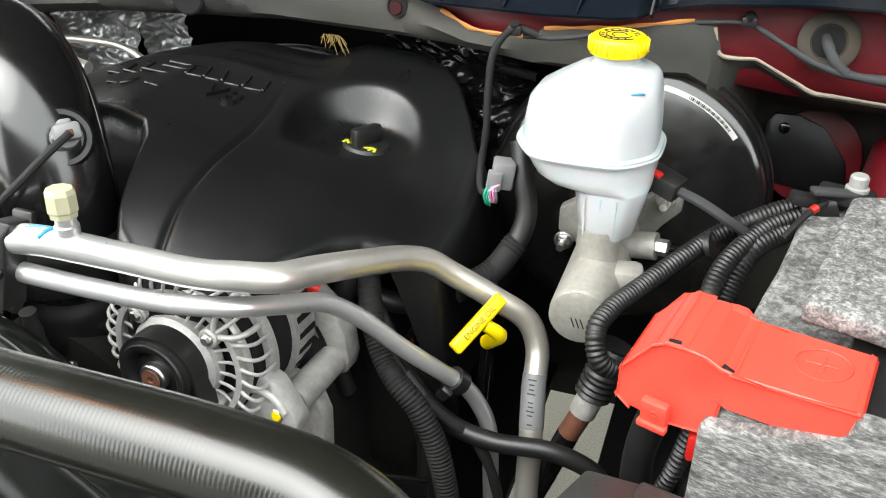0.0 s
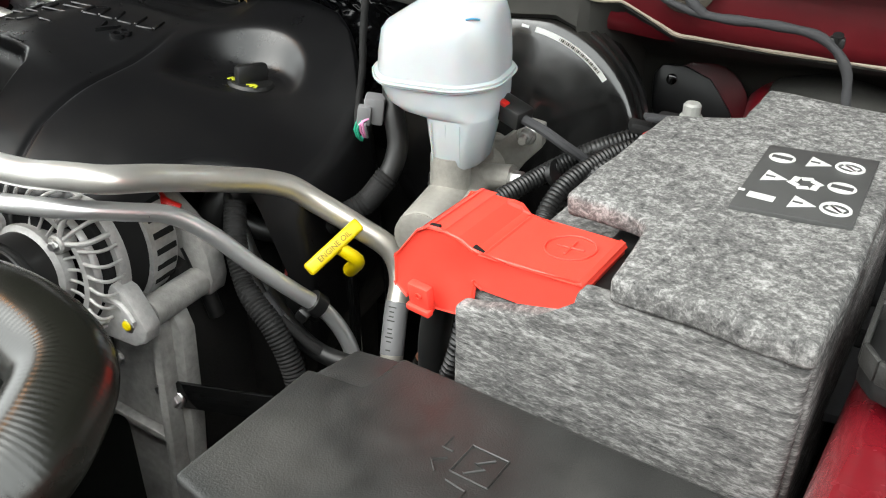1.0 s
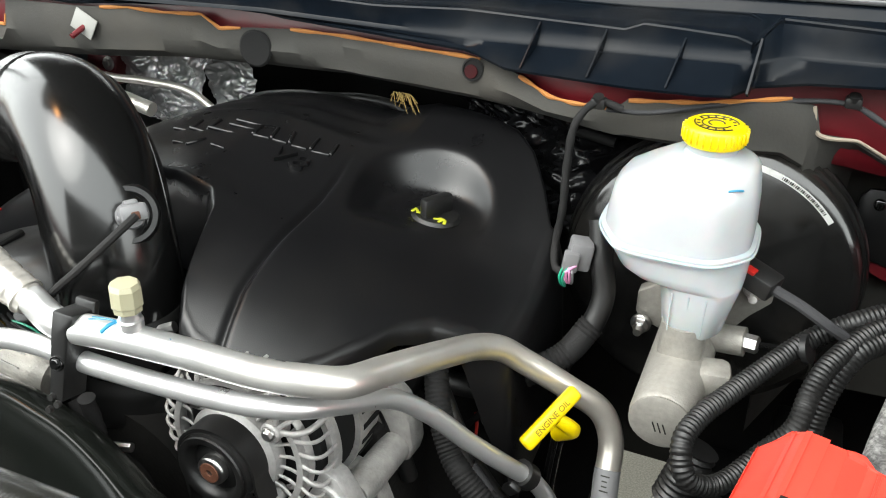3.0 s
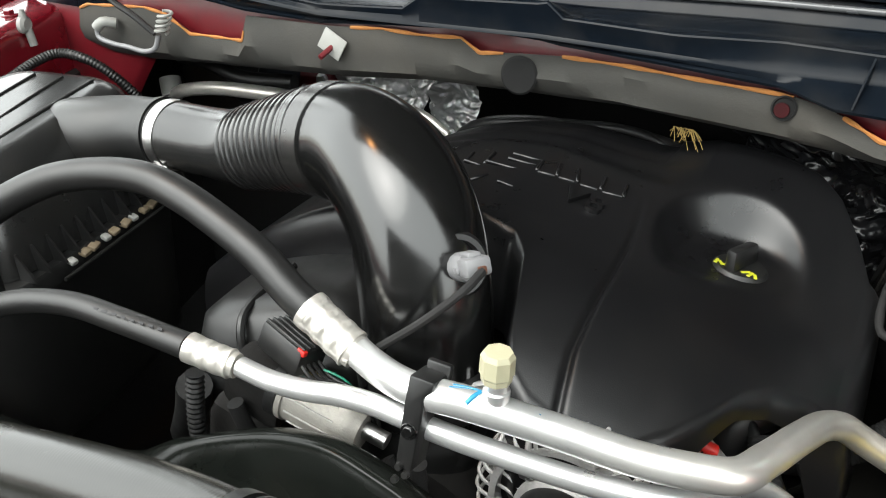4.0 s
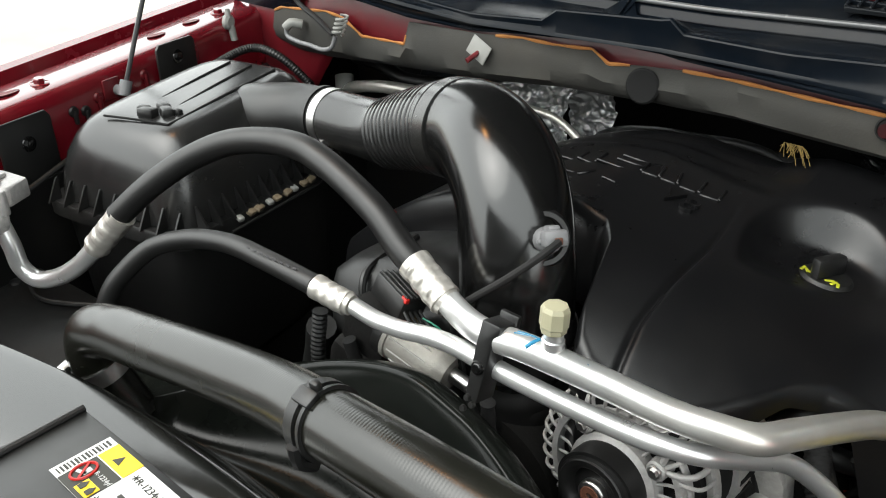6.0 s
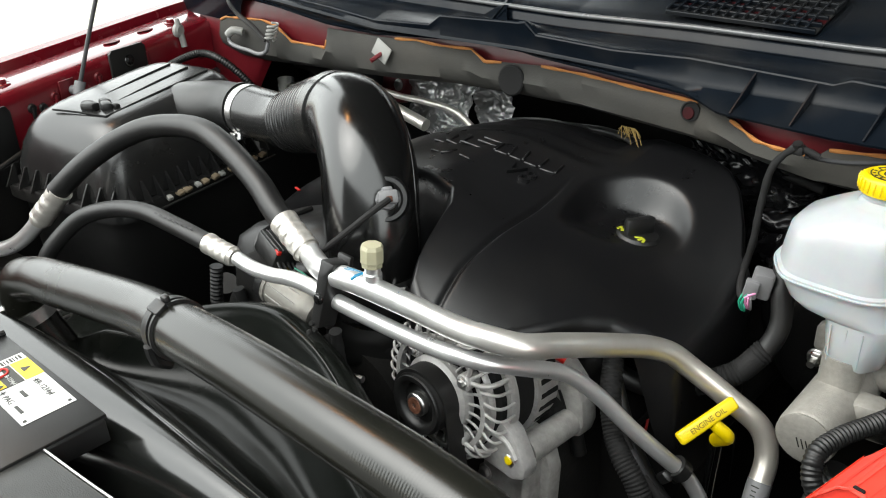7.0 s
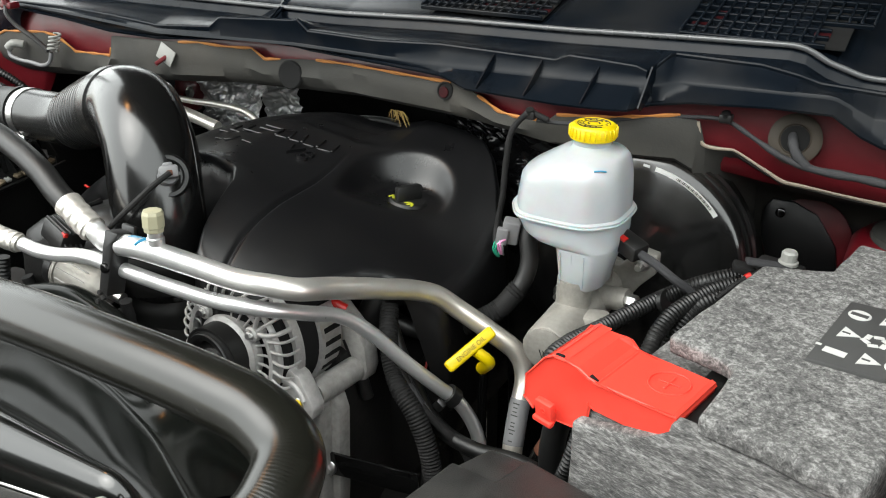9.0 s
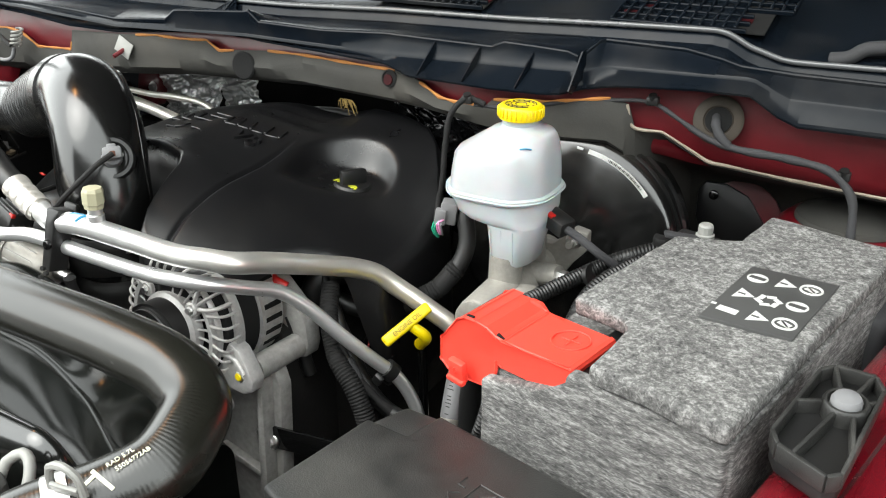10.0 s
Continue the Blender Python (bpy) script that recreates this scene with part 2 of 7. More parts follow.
def setting(name, bm, mat, label, category, smooth=40):
    ob = new(name, mesh_of(name, bm, mat, smooth))
    ROOT[ob.name] = Matrix.Identity(4)
    return tagged(ob, label, category, kind="structure")


def join(*bms):
    out = bms[0]
    for b in bms[1:]:
        me = bpy.data.meshes.new("joined")
        b.to_mesh(me)
        out.from_mesh(me)
        b.free()
        bpy.data.meshes.remove(me)
    return out


def spline(points, step=0.006):
    """Points along a smooth curve through the control points, with the share of the way at each."""
    p = [Vector(q) for q in points]
    if len(p) == 2:
        n = max(2, int((p[1] - p[0]).length / step))
        return [p[0].lerp(p[1], i / n) for i in range(n + 1)]
    p = [p[0] * 2 - p[1]] + p + [p[-1] * 2 - p[-2]]
    out = []
    for a, b, c, d in zip(p, p[1:], p[2:], p[3:]):
        n = max(2, int((c - b).length / step))
        ta, tb, tc = (b - a).length ** 0.5 + 1e-6, (c - b).length ** 0.5 + 1e-6, (d - c).length ** 0.5 + 1e-6
        m1 = ((b - a) / ta - (c - a) / (ta + tb) + (c - b) / tb) * tb
        m2 = ((c - b) / tb - (d - b) / (tb + tc) + (d - c) / tc) * tb
        for i in range(n):
            s = i / n
            out.append(b * (2 * s**3 - 3 * s**2 + 1) + m1 * (s**3 - 2 * s**2 + s) + c * (-2 * s**3 + 3 * s**2) + m2 * (s**3 - s**2))
    out.append(p[-2].copy())
    return out


def tube(points, radius, seg=14, step=0.006, caps=True, wave=None, smooth_path=True, flat=1.0):
    """A swept round tube. radius: a number or a function of the share of the way; wave: (pitch, depth) of a corrugation."""
    p = spline(points, step) if smooth_path else [Vector(q) for q in points]
    length = [0.0]
    for a, b in zip(p, p[1:]):
        length.append(length[-1] + (b - a).length)
    bm = bmesh.new()
    tang = [(p[min(i + 1, len(p) - 1)] - p[max(i - 1, 0)]).normalized() for i in range(len(p))]
    side = tang[0].orthogonal().normalized()
    if flat != 1.0:
        side = Vector((0, 0, 1)).cross(tang[0]).normalized()
    rings = []
    for i, (q, t) in enumerate(zip(p, tang)):
        side = (side - t * side.dot(t)).normalized()
        other = t.cross(side)
        r = radius(length[i] / length[-1]) if callable(radius) else radius
        if wave:
            r += wave[1] * (0.5 + 0.5 * math.cos(2 * math.pi * length[i] / wave[0]))
        rings.append([bm.verts.new(q + (side * math.cos(a) + other * math.sin(a) * flat) * r)
                      for a in (2 * math.pi * k / seg for k in range(seg))])
    for a, b in zip(rings, rings[1:]):
        for k in range(seg):
            bm.faces.new((a[k], a[(k + 1) % seg], b[(k + 1) % seg], b[k]))
    if caps:
        bm.faces.new(rings[0][::-1])
        bm.faces.new(rings[-1])
    return bm


def corrugated(points, radius, seg=12, pitch=0.0050, depth=0.0011):
    return tube(points, radius - depth, seg, pitch / 4, True, (pitch, depth))


def lathe(profile, seg=24, m=None, hollow=False):
    """A turned form: (radius, height) pairs about z."""
    bm = bmesh.new()
    rings = []
    for r, z in profile:
        if r < 1e-5:
            rings.append([bm.verts.new((0, 0, z))])
        else:
            rings.append([bm.verts.new((r * math.cos(a), r * math.sin(a), z)) for a in (2 * math.pi * k / seg for k in range(seg))])
    for a, b in zip(rings, rings[1:] + (rings[:1] if hollow else [])):
        for k in range(seg):
            j = (k + 1) % seg
            if len(a) == 1 and len(b) == 1:
                continue
            if len(a) == 1:
                bm.faces.new((a[0], b[k], b[j]))
            elif len(b) == 1:
                bm.faces.new((a[k], a[j], b[0]))
            else:
                bm.faces.new((a[k], a[j], b[j], b[k]))
    for ring, flip in ((rings[0], True), (rings[-1], False)):
        if len(ring) > 1 and not hollow:
            bm.faces.new(ring[::-1] if flip else ring)
    if m:
        bm.transform(m)
    return bm


def aim(at, direction):
    """A frame at a point whose z runs along the direction."""
    return Matrix.Translation(at) @ Vector(direction).to_track_quat("Z", "Y").to_matrix().to_4x4()


def box(size, m=None, bevel=0.002, seg=2):
    bm = bmesh.new()
    bmesh.ops.create_cube(bm, size=1.0, matrix=Matrix.Diagonal((*size, 1)))
    if bevel:
        bmesh.ops.bevel(bm, geom=bm.edges[:], offset=min(bevel, 0.45 * min(size)), segments=seg, affect="EDGES", profile=0.5)
    if m:
        bm.transform(m)
    return bm


def prism(outline, low, high, bevel=0.0, m=None, seg=2):
    """An outline in x and y raised from low to high."""
    bm = bmesh.new()
    a = [bm.verts.new((x, y, low)) for x, y in outline]
    b = [bm.verts.new((x, y, high)) for x, y in outline]
    n = len(outline)
    bm.faces.new(a[::-1])
    bm.faces.new(b)
    for k in range(n):
        bm.faces.new((a[k], a[(k + 1) % n], b[(k + 1) % n], b[k]))
    bmesh.ops.recalc_face_normals(bm, faces=bm.faces)
    if bevel:
        bmesh.ops.bevel(bm, geom=bm.edges[:], offset=bevel, segments=seg, affect="EDGES", profile=0.5)
    if m:
        bm.transform(m)
    return bm


def hexbolt(at, direction, across=0.012, head=0.006, washer=0.009):
    """A hexagon head on a round washer face."""
    m = aim(at, direction)
    w = lathe([(0, -0.002), (washer, -0.002), (washer, 0.0005), (washer * 0.9, 0.0015), (0, 0.0015)], 18, m)
    r = across / math.sqrt(3)
    h = lathe([(0, 0), (r, 0), (r, head * 0.85), (r * 0.85, head), (0, head)], 6, m)
    return join(w, h)


def ring_loft(rings, closed=True):
    """A skin over rings of equally many points."""
    bm = bmesh.new()
    v = [[bm.verts.new(q) for q in r] for r in rings]
    n = len(v[0])
    for a, b in zip(v, v[1:]):
        for k in range(n if closed else n - 1):
            bm.faces.new((a[k], a[(k + 1) % n], b[(k + 1) % n], b[k]))
    if closed:
        bm.faces.new(v[0][::-1])
        bm.faces.new(v[-1])
    return bm


def round_rect(cx, cy, z, hx, hy, power=3.5, seg=36):
    out = []
    for k in range(seg):
        a = 2 * math.pi * k / seg
        c, s = math.cos(a), math.sin(a)
        out.append((cx + hx * math.copysign(abs(c) ** (2 / power), c), cy + hy * math.copysign(abs(s) ** (2 / power), s), z))
    return out


def sheet(xs, section, thick=0.0):
    """A lofted sheet: section(x) gives the points across at each station; a thickness is added below."""
    bm = ring_loft([[Vector(q) for q in section(x)] for x in xs], closed=False)
    if thick:
        bmesh.ops.recalc_face_normals(bm, faces=bm.faces)
        bmesh.ops.solidify(bm, geom=bm.faces[:], thickness=thick)
    return bm


def steps(x, table):
    """Straight interpolation in a table of (x, value)."""
    return float(np.interp(x, [a for a, _ in table], [b for _, b in table]))


def span(a, b, n):
    return [a + (b - a) * i / n for i in range(n + 1)]


def letters(text, size, m, depth=0.0006, spacing=1.0):
    """Raised writing in the built-in font."""
    cu = bpy.data.curves.new("writing", "FONT")
    cu.body, cu.size, cu.extrude, cu.align_x, cu.align_y = text, size, depth, "CENTER", "CENTER"
    cu.space_character = spacing
    cu.resolution_u = 3
    ob = bpy.data.objects.new("writing", cu)
    me = ob.to_mesh()
    bm = bmesh.new()
    bm.from_mesh(me)
    ob.to_mesh_clear()
    bpy.data.objects.remove(ob)
    bpy.data.curves.remove(cu)
    bm.transform(m)
    return bm


def frame_on(at, x_way, normal):
    """A frame whose x runs along x_way and whose z along the normal."""
    z = Vector(normal).normalized()
    x = (Vector(x_way) - z * Vector(x_way).dot(z)).normalized()
    y = z.cross(x)
    return Matrix(((x.x, y.x, z.x, at[0]), (x.y, y.y, z.y, at[1]), (x.z, y.z, z.z, at[2]), (0, 0, 0, 1)))


# ---- setting: ground and the body round the engine bay ----
bm = bmesh.new()
bmesh.ops.create_grid(bm, x_segments=1, y_segments=1, size=400)
setting("ground", bm, CONCRETE, "pale sunlit concrete yard beside the truck", "ground")


def fender_x(y):
    return -1.155 - 0.30 * y


def fender_left():
    profile = [(0.0, 0.55), (0.0, 0.95), (0.0, 1.128), (-0.003, 1.140), (-0.012, 1.148), (-0.03, 1.150), (-0.075, 1.156), (-0.083, 1.154),
               (-0.085, 1.140), (-0.091, 1.140), (-0.093, 1.158), (-0.098, 1.168), (-0.112, 1.172), (-0.135, 1.160), (-0.155, 1.12), (-0.17, 1.0), (-0.18, 0.45)]

    def section(y):
        lift = steps(y, [(-0.3, -0.03), (0.35, -0.012), (0.85, 0.012), (1.3, 0.02)])
        return [(fender_x(y) + s, y, z + (lift if z > 1.0 else 0)) for s, z in profile]

    return sheet(span(-0.6, 1.5, 42), section, 0.0)


setting("fender_left", fender_left(), RED_PAINT, "dark red inner fender rail with a glossy top flange", "fender")


def fender_right():
    profile = [(0.0, 0.50), (0.0, 1.05), (0.002, 1.080), (0.006, 1.090), (0.014, 1.095), (0.05, 1.097), (0.054, 1.101), (0.10, 1.104), (0.16, 1.09), (0.2, 1.06), (0.25, 0.9), (0.26, 0.45)]
    return sheet(span(-0.6, 1.5, 30), lambda y: [(0.235 + 0.23 * (y - 0.42) + s, y, z) for s, z in profile])


setting("fender_right", fender_right(), RED_PAINT, "dark red inner fender beside the battery", "fender")

# firewall behind the engine, and a dark tray under it
setting("firewall", prism([(-1.6, 1.16), (0.6, 1.16), (0.6, 1.20), (-1.6, 1.20)], 0.46, 1.22), UNDER, "dark firewall behind the engine", "firewall")
for name, outline, low, high, words in (
        ("undertray_front", [(-1.35, -0.1), (0.45, -0.1), (0.45, 0.55), (-1.35, 0.55)], 0.50, 0.52, "black undertray at the front of the bay"),
        ("undertray_left", [(-1.5, 0.55), (-0.21, 0.55), (-0.21, 1.2), (-1.5, 1.2)], 0.50, 0.52, "black undertray below the engine"),
        ("undertray_right", [(-0.10, 0.55), (0.45, 0.55), (0.45, 1.2), (-0.10, 1.2)], 0.50, 0.52, "black undertray below the battery"),
        ("radiator_wall", [(-1.5, -0.12), (0.6, -0.12), (0.6, -0.09), (-1.5, -0.09)], 0.30, 0.98, "black radiator wall closing the bay")):
    setting(name, prism(outline, low, high), UNDER, words, "underbody")

setting("front_panel", prism([(-1.30, -0.42), (0.52, -0.42), (0.52, -0.255), (0.02, -0.255), (0.02, -0.02), (-0.10, -0.03), (-0.10, -0.255), (-1.30, -0.255)], 0.45, 1.02, 0.01), UNDER, "black panel behind the grille at the front of the bay", "front panel")

# red plenum panel that runs across behind the insulation
PANEL_Y = [(-1.45, 0.875), (-1.1, 0.866), (-0.86, 0.844), (-0.63, 0.866), (-0.36, 0.846), (-0.24, 0.82), (-0.1, 0.845), (0.0, 0.866), (0.3, 0.885), (0.5, 0.90)]


def panel_profile(x):
    low = steps(x, [(-1.45, 1.0), (-1.27, 1.04), (-1.24, 1.115), (-1.0, 1.14), (-0.7, 1.165), (-0.3, 1.17), (-0.1, 1.15), (0.05, 1.13), (0.5, 1.11)])
    return ((0.012, low), (0.004, low + 0.01), (0.0, low + 0.02), (0.0, 0.5 * low + 0.607), (0.0, 1.215), (0.008, 1.232), (0.03, 1.245), (0.09, 1.255))


setting("plenum_panel", sheet(span(-1.45, 0.5, 60), lambda x: [(x, steps(x, PANEL_Y) + d, z) for d, z in
                 panel_profile(x)], 0.003),
                 RED_DULL, "dusty dark red body panel under the cowl", "body panel")

# grey insulation mat with orange cut edge; its upper edge rises and dips
TOP = [(-1.352, 1.168), (-1.33, 1.176), (-1.21, 1.186), (-1.17, 1.182), (-1.125, 1.160), (-1.025, 1.166), (-1.012, 1.200), (-0.89, 1.206), (-0.80, 1.212),
       (-0.754, 1.210), (-0.70, 1.212), (-0.678, 1.198), (-0.63, 1.202), (-0.58, 1.207), (-0.51, 1.209), (-0.427, 1.208), (-0.345, 1.208), (-0.309, 1.203),
       (-0.290, 1.196), (-0.266, 1.186), (-0.20, 1.183), (-0.19, 1.192), (-0.12, 1.196), (-0.05, 1.206), (-0.030, 1.200), (-0.022, 1.174), (0.012, 1.171), (0.069, 1.143),
       (0.159, 1.135), (0.255, 1.129), (0.45, 1.12)]
LOW = [(-1.352, 1.120), (-1.30, 1.112), (-1.236, 1.114), (-1.06, 1.130), (-0.86, 1.151), (-0.755, 1.160), (-0.655, 1.161), (-0.57, 1.165),
       (-0.51, 1.169), (-0.46, 1.168), (-0.377, 1.167), (-0.30, 1.168), (-0.24, 1.166), (-0.2, 1.158), (-0.1, 1.150), (-0.05, 1.150), (0.0, 1.12), (0.05, 1.06), (0.1, 1.02), (0.45, 1.0)]


def mat_section(x):
    y, hi, lo = steps(x, PANEL_Y) - 0.010, steps(x, TOP), steps(x, LOW)
    wob = 0.0016 * math.sin(17 * x) + 0.001 * math.sin(43 * x + 1)
    bend = steps(x, [(-1.4, 0.02), (-0.3, 0.03), (0.0, 0.05), (0.4, 0.06)])
    if x > -0.03:
        k = min(1.0, (x + 0.03) / 0.05)
        back, drop = 0.125 * k, hi - 1.085
        return [(x, y, hi), (x, y + 0.3 * back + wob, hi - 0.3 * drop), (x, y + 0.68 * back - wob, hi - 0.62 * drop), (x, y + 0.94 * back, hi - 0.88 * drop),
                (x, y + back, 1.083), (x, y + 0.012 + back, 1.04), (x, y + 0.02 + back, 0.80)]
    return [(x, y, hi), (x, y - 0.004 + wob, hi * 0.75 + lo * 0.25), (x, y - 0.006 - wob, hi * 0.45 + lo * 0.55), (x, y - 0.003 + wob, hi * 0.15 + lo * 0.85),
            (x, y + 0.006, lo), (x, y + bend, lo - 0.007), (x, y + 0.16, lo - 0.016)]


insul = thing("cowl_insulation", (-0.5, 0.84, 1.15), "grey insulation mat with orange cut edges along the cowl", "insulation")
part("mat", sheet(sorted(set(span(-1.352, 0.45, 130) + [a for a, _ in TOP])), mat_section, 0.004), MAT_GREY, insul)
for x0, x1, mm in ((-1.35, -1.17, MAT_EDGE), (-1.17, -1.02, MAT_EDGE), (-0.84, -0.65, MAT_EDGE), (-0.58, -0.345, MAT_EDGE), (-0.30, -0.2, MAT_EDGE), (-0.19, -0.05, MAT_EDGE), (-0.03, 0.45, CREAM_EDGE)):
    xs = sorted(set(span(x0, x1, 12) + [a for a, _ in TOP if x0 < a < x1]))
    part("cut_edge", tube([(x, steps(x, PANEL_Y) - 0.0145, steps(x, TOP) + 0.0008) for x in xs], (lambda s: 0.0020 + 0.0006 * math.sin(23 * s)) if mm is MAT_EDGE else (lambda s: 0.0018 + 0.0004 * math.sin(31 * s)), 6, 0.004),
         mm, insul, "frayed orange cut edge" if mm is MAT_EDGE else "cream sealed edge")
# round dark plug; round hole as a black shade disc with darkened red showing
part("plug", lathe([(0, 0), (0.021, 0), (0.0215, 0.003), (0.019, 0.005), (0, 0.004)], 24, aim((-0.627, 0.8455, 1.1815), (0.06, -1, 0.1))), UNDER, insul, "round black foam plug")
part("hole_rim", lathe([(0, 0), (0.0115, 0), (0.0118, 0.002), (0.010, 0.0025), (0.0095, 0.001), (0, 0.001)], 20, aim((-0.351, 0.825, 1.1985), (0, -1, 0.2))), UNDER, insul, "black disc painted as the shade in the mat's round hole")
part("hole_floor", lathe([(0, 0.001), (0.0072, 0.001), (0.0068, 0.002), (0, 0.002)], 18, aim((-0.3525, 0.8238, 1.1965), (0, -1, 0.2))), SHADED_RED, insul, "red paint in the hole, its colour darkened for shade")
# pale square push clip with a red stud
clip = thing("push_clip", (-0.86, 0.825, 1.19), "pale square washer on a red stud, pressed into the grey mat", "clip")
part("washer", box((0.034, 0.026, 0.002), frame_on((-0.861, 0.8215, 1.190), (1, 0.05, -0.5), (0.05, -1, 0.2)), 0.0009), PALE_PLASTIC, clip)
part("stud", tube([(-0.861, 0.826, 1.188), (-0.866, 0.803, 1.178)], 0.0034, 10), RED_DULL, clip)
fray = thing("frayed_fibre", (-0.443, 0.86, 1.144), "tuft of frayed yellow fibre hanging under the mat", "fibre")
rnd = random.Random(5)
tuft = []
for _ in range(34):
    root, way = Vector((-0.446 + rnd.uniform(-0.010, 0.010), 0.852, 1.152)), Vector((rnd.uniform(-0.6, 1.0), -0.25, rnd.uniform(-0.9, -0.1)))
    size = rnd.uniform(0.006, 0.018)
    tuft.append(tube([root, root + way * size * 0.5 + Vector((0, 0, rnd.uniform(-0.002, 0.002))), root + way * size + Vector((0, 0, -0.35 * size))], 0.00035, 4, 0.006))
tagged(part("fibre_tuft", join(*tuft), STRAW, fray), kind="stuff")

# ---- cowl cover: black plastic trough in front of the windscreen ----
BEAD = [(-1.35, 1.236), (-1.13, 1.240), (-0.885, 1.233), (-0.764, 1.242), (-0.742, 1.257), (-0.60, 1.266), (-0.590, 1.268), (-0.572, 1.254), (-0.464, 1.252), (-0.364, 1.255),
        (-0.29, 1.254), (-0.205, 1.253), (-0.188, 1.260), (-0.15, 1.259), (-0.105, 1.257), (-0.090, 1.252), (-0.074, 1.269), (0.025, 1.267), (0.065, 1.260), (0.087, 1.254), (0.145, 1.251), (0.4, 1.249)]
BEAD_Y = [(-1.4, 0.853), (-1.0, 0.841), (-0.86, 0.827), (-0.60, 0.822), (-0.45, 0.824), (-0.364, 0.835), (-0.092, 0.835), (-0.070, 0.868), (0.4, 0.872)]
MID = [(-1.35, 1.234), (-1.134, 1.231), (-0.88, 1.222), (-0.60, 1.232), (-0.36, 1.228), (-0.085, 1.236), (-0.06, 1.240), (0.105, 1.244), (0.146, 1.226), (0.4, 1.226)]
MID_Y = [(-1.4, 0.851), (-0.86, 0.825), (-0.60, 0.824), (-0.36, 0.829), (-0.088, 0.830), (-0.060, 0.848), (0.4, 0.852)]
LIP = [(-1.35, 1.230), (-1.134, 1.2205), (-1.008, 1.2105), (-0.882, 1.212), (-0.83, 1.2175), (-0.787, 1.2215), (-0.679, 1.2295), (-0.60, 1.2285), (-0.576, 1.2260), (-0.461, 1.2225), (-0.345, 1.218), (-0.305, 1.212),
       (-0.188, 1.210), (-0.123, 1.212), (-0.088, 1.216), (-0.04, 1.225), (0.047, 1.231), (0.108, 1.231), (0.139, 1.212), (0.16, 1.204), (0.4, 1.204)]
FRONT = [(-1.4, 0.850), (-1.0, 0.838), (-0.86, 0.831), (-0.60, 0.832), (-0.36, 0.824), (-0.31, 0.802), (-0.100, 0.802), (-0.082, 0.830), (0.15, 0.836), (0.4, 0.845)]
STRIP = [(-1.36, 1.262), (-0.573, 1.266), (-0.40, 1.273), (-0.21, 1.276), (-0.07, 1.281), (0.048, 1.284), (0.066, 1.281), (0.089, 1.269), (0.126, 1.258), (0.146, 1.257), (0.42, 1.262)]


def cowl_section(x):
    """Across the cover: grille deck, seal seat, trough, crease, upright face, shelf line and rolled lower lip."""
    s, b, yb, m, ym, lo, f = (steps(x, t) for t in (STRIP, BEAD, BEAD_Y, MID, MID_Y, LIP, FRONT))
    return [(x, 1.16, s + 0.072), (x, 1.05, s + 0.040), (x, 0.93, s + 0.0085), (x, 0.905, s + 0.002), (x, 0.899, s - 0.001), (x, 0.895, s - 0.006), (x, 0.890, s - 0.0135), (x, 0.886, s - 0.0145),
            (x, yb + 0.45 * (0.884 - yb), b + 0.45 * (s - 0.016 - b)), (x, yb + 0.004, b + 0.0016), (x, yb + 0.0012, b + 0.0006), (x, yb, b - 0.0010), (x, yb + 0.0006, b - 0.004), (x, (yb + ym) / 2 + 0.002, (b + m) / 2),
            (x, ym + 0.0008, m + 0.003), (x, ym - 0.0006, m + 0.0010), (x, ym - 0.0012, m - 0.001), (x, (ym + f) / 2, (m + lo) / 2), (x, f + 0.002, lo + 0.003), (x, f - 0.002, lo + 0.0006), (x, f - 0.001, lo - 0.002), (x, f + 0.03, lo - 0.002)]


cowl = thing("cowl_cover", (-0.5, 0.95, 1.25), "long black plastic cowl cover under the windscreen, with ribs and grilles", "cowl")


def cowl_shell():
    xs = sorted(set(span(-1.36, 0.42, 150) + [a for t in (BEAD, LIP, STRIP, BEAD_Y, FRONT) for a, _ in t if -1.36 < a < 0.42]))
    return sheet(xs, cowl_section, 0.0025)


part("shell", cowl_shell(), COWL_PLASTIC, cowl, smooth=28)
part("seal_strip", tube([(x, 0.897, steps(x, STRIP) + 0.0015) for x in span(-1.2, 0.03, 26) + [0.05, 0.062, 0.075, 0.088, 0.105, 0.125, 0.146, 0.18, 0.24, 0.30]], 0.0034, 10, 0.02), SEAL_GLINT, cowl, "thin shiny seal strip, coloured lighter for its reflection")
part("trough_edge", tube([(x, 0.8865, steps(x, STRIP) - 0.0135) for x in span(-0.62, -0.12, 18)] + [(-0.10, 0.885, 1.266), (-0.088, 0.878, 1.262)], 0.0011, 6, 0.02), COWL_PLASTIC, cowl)
# upright ribs across the shelf, and the end wall of the pocket
for xt, xb in ((-0.286, -0.303), (-0.221, -0.238), (-0.149, -0.165)):
    part("rib", prism([(0, 0.0), (0.0, 0.0235), (0.0355, -0.0135), (0.030, -0.017), (0.006, -0.001)], -0.0009, 0.0009, 0, frame_on(((xt + xb) / 2 + 0.008, 0.8345, 1.228), (-0.22, -1, 0), (-1, 0.22, 0))), COWL_PLASTIC, cowl)
part("pocket_wall", prism([(0, 0.0), (0.0, 0.030), (0.010, 0.028), (0.040, -0.013), (0.032, -0.018)], -0.001, 0.001, 0, frame_on((-0.083, 0.838, 1.232), (-0.10, -1, 0), (-1, 0.10, 0))), COWL_PLASTIC, cowl)


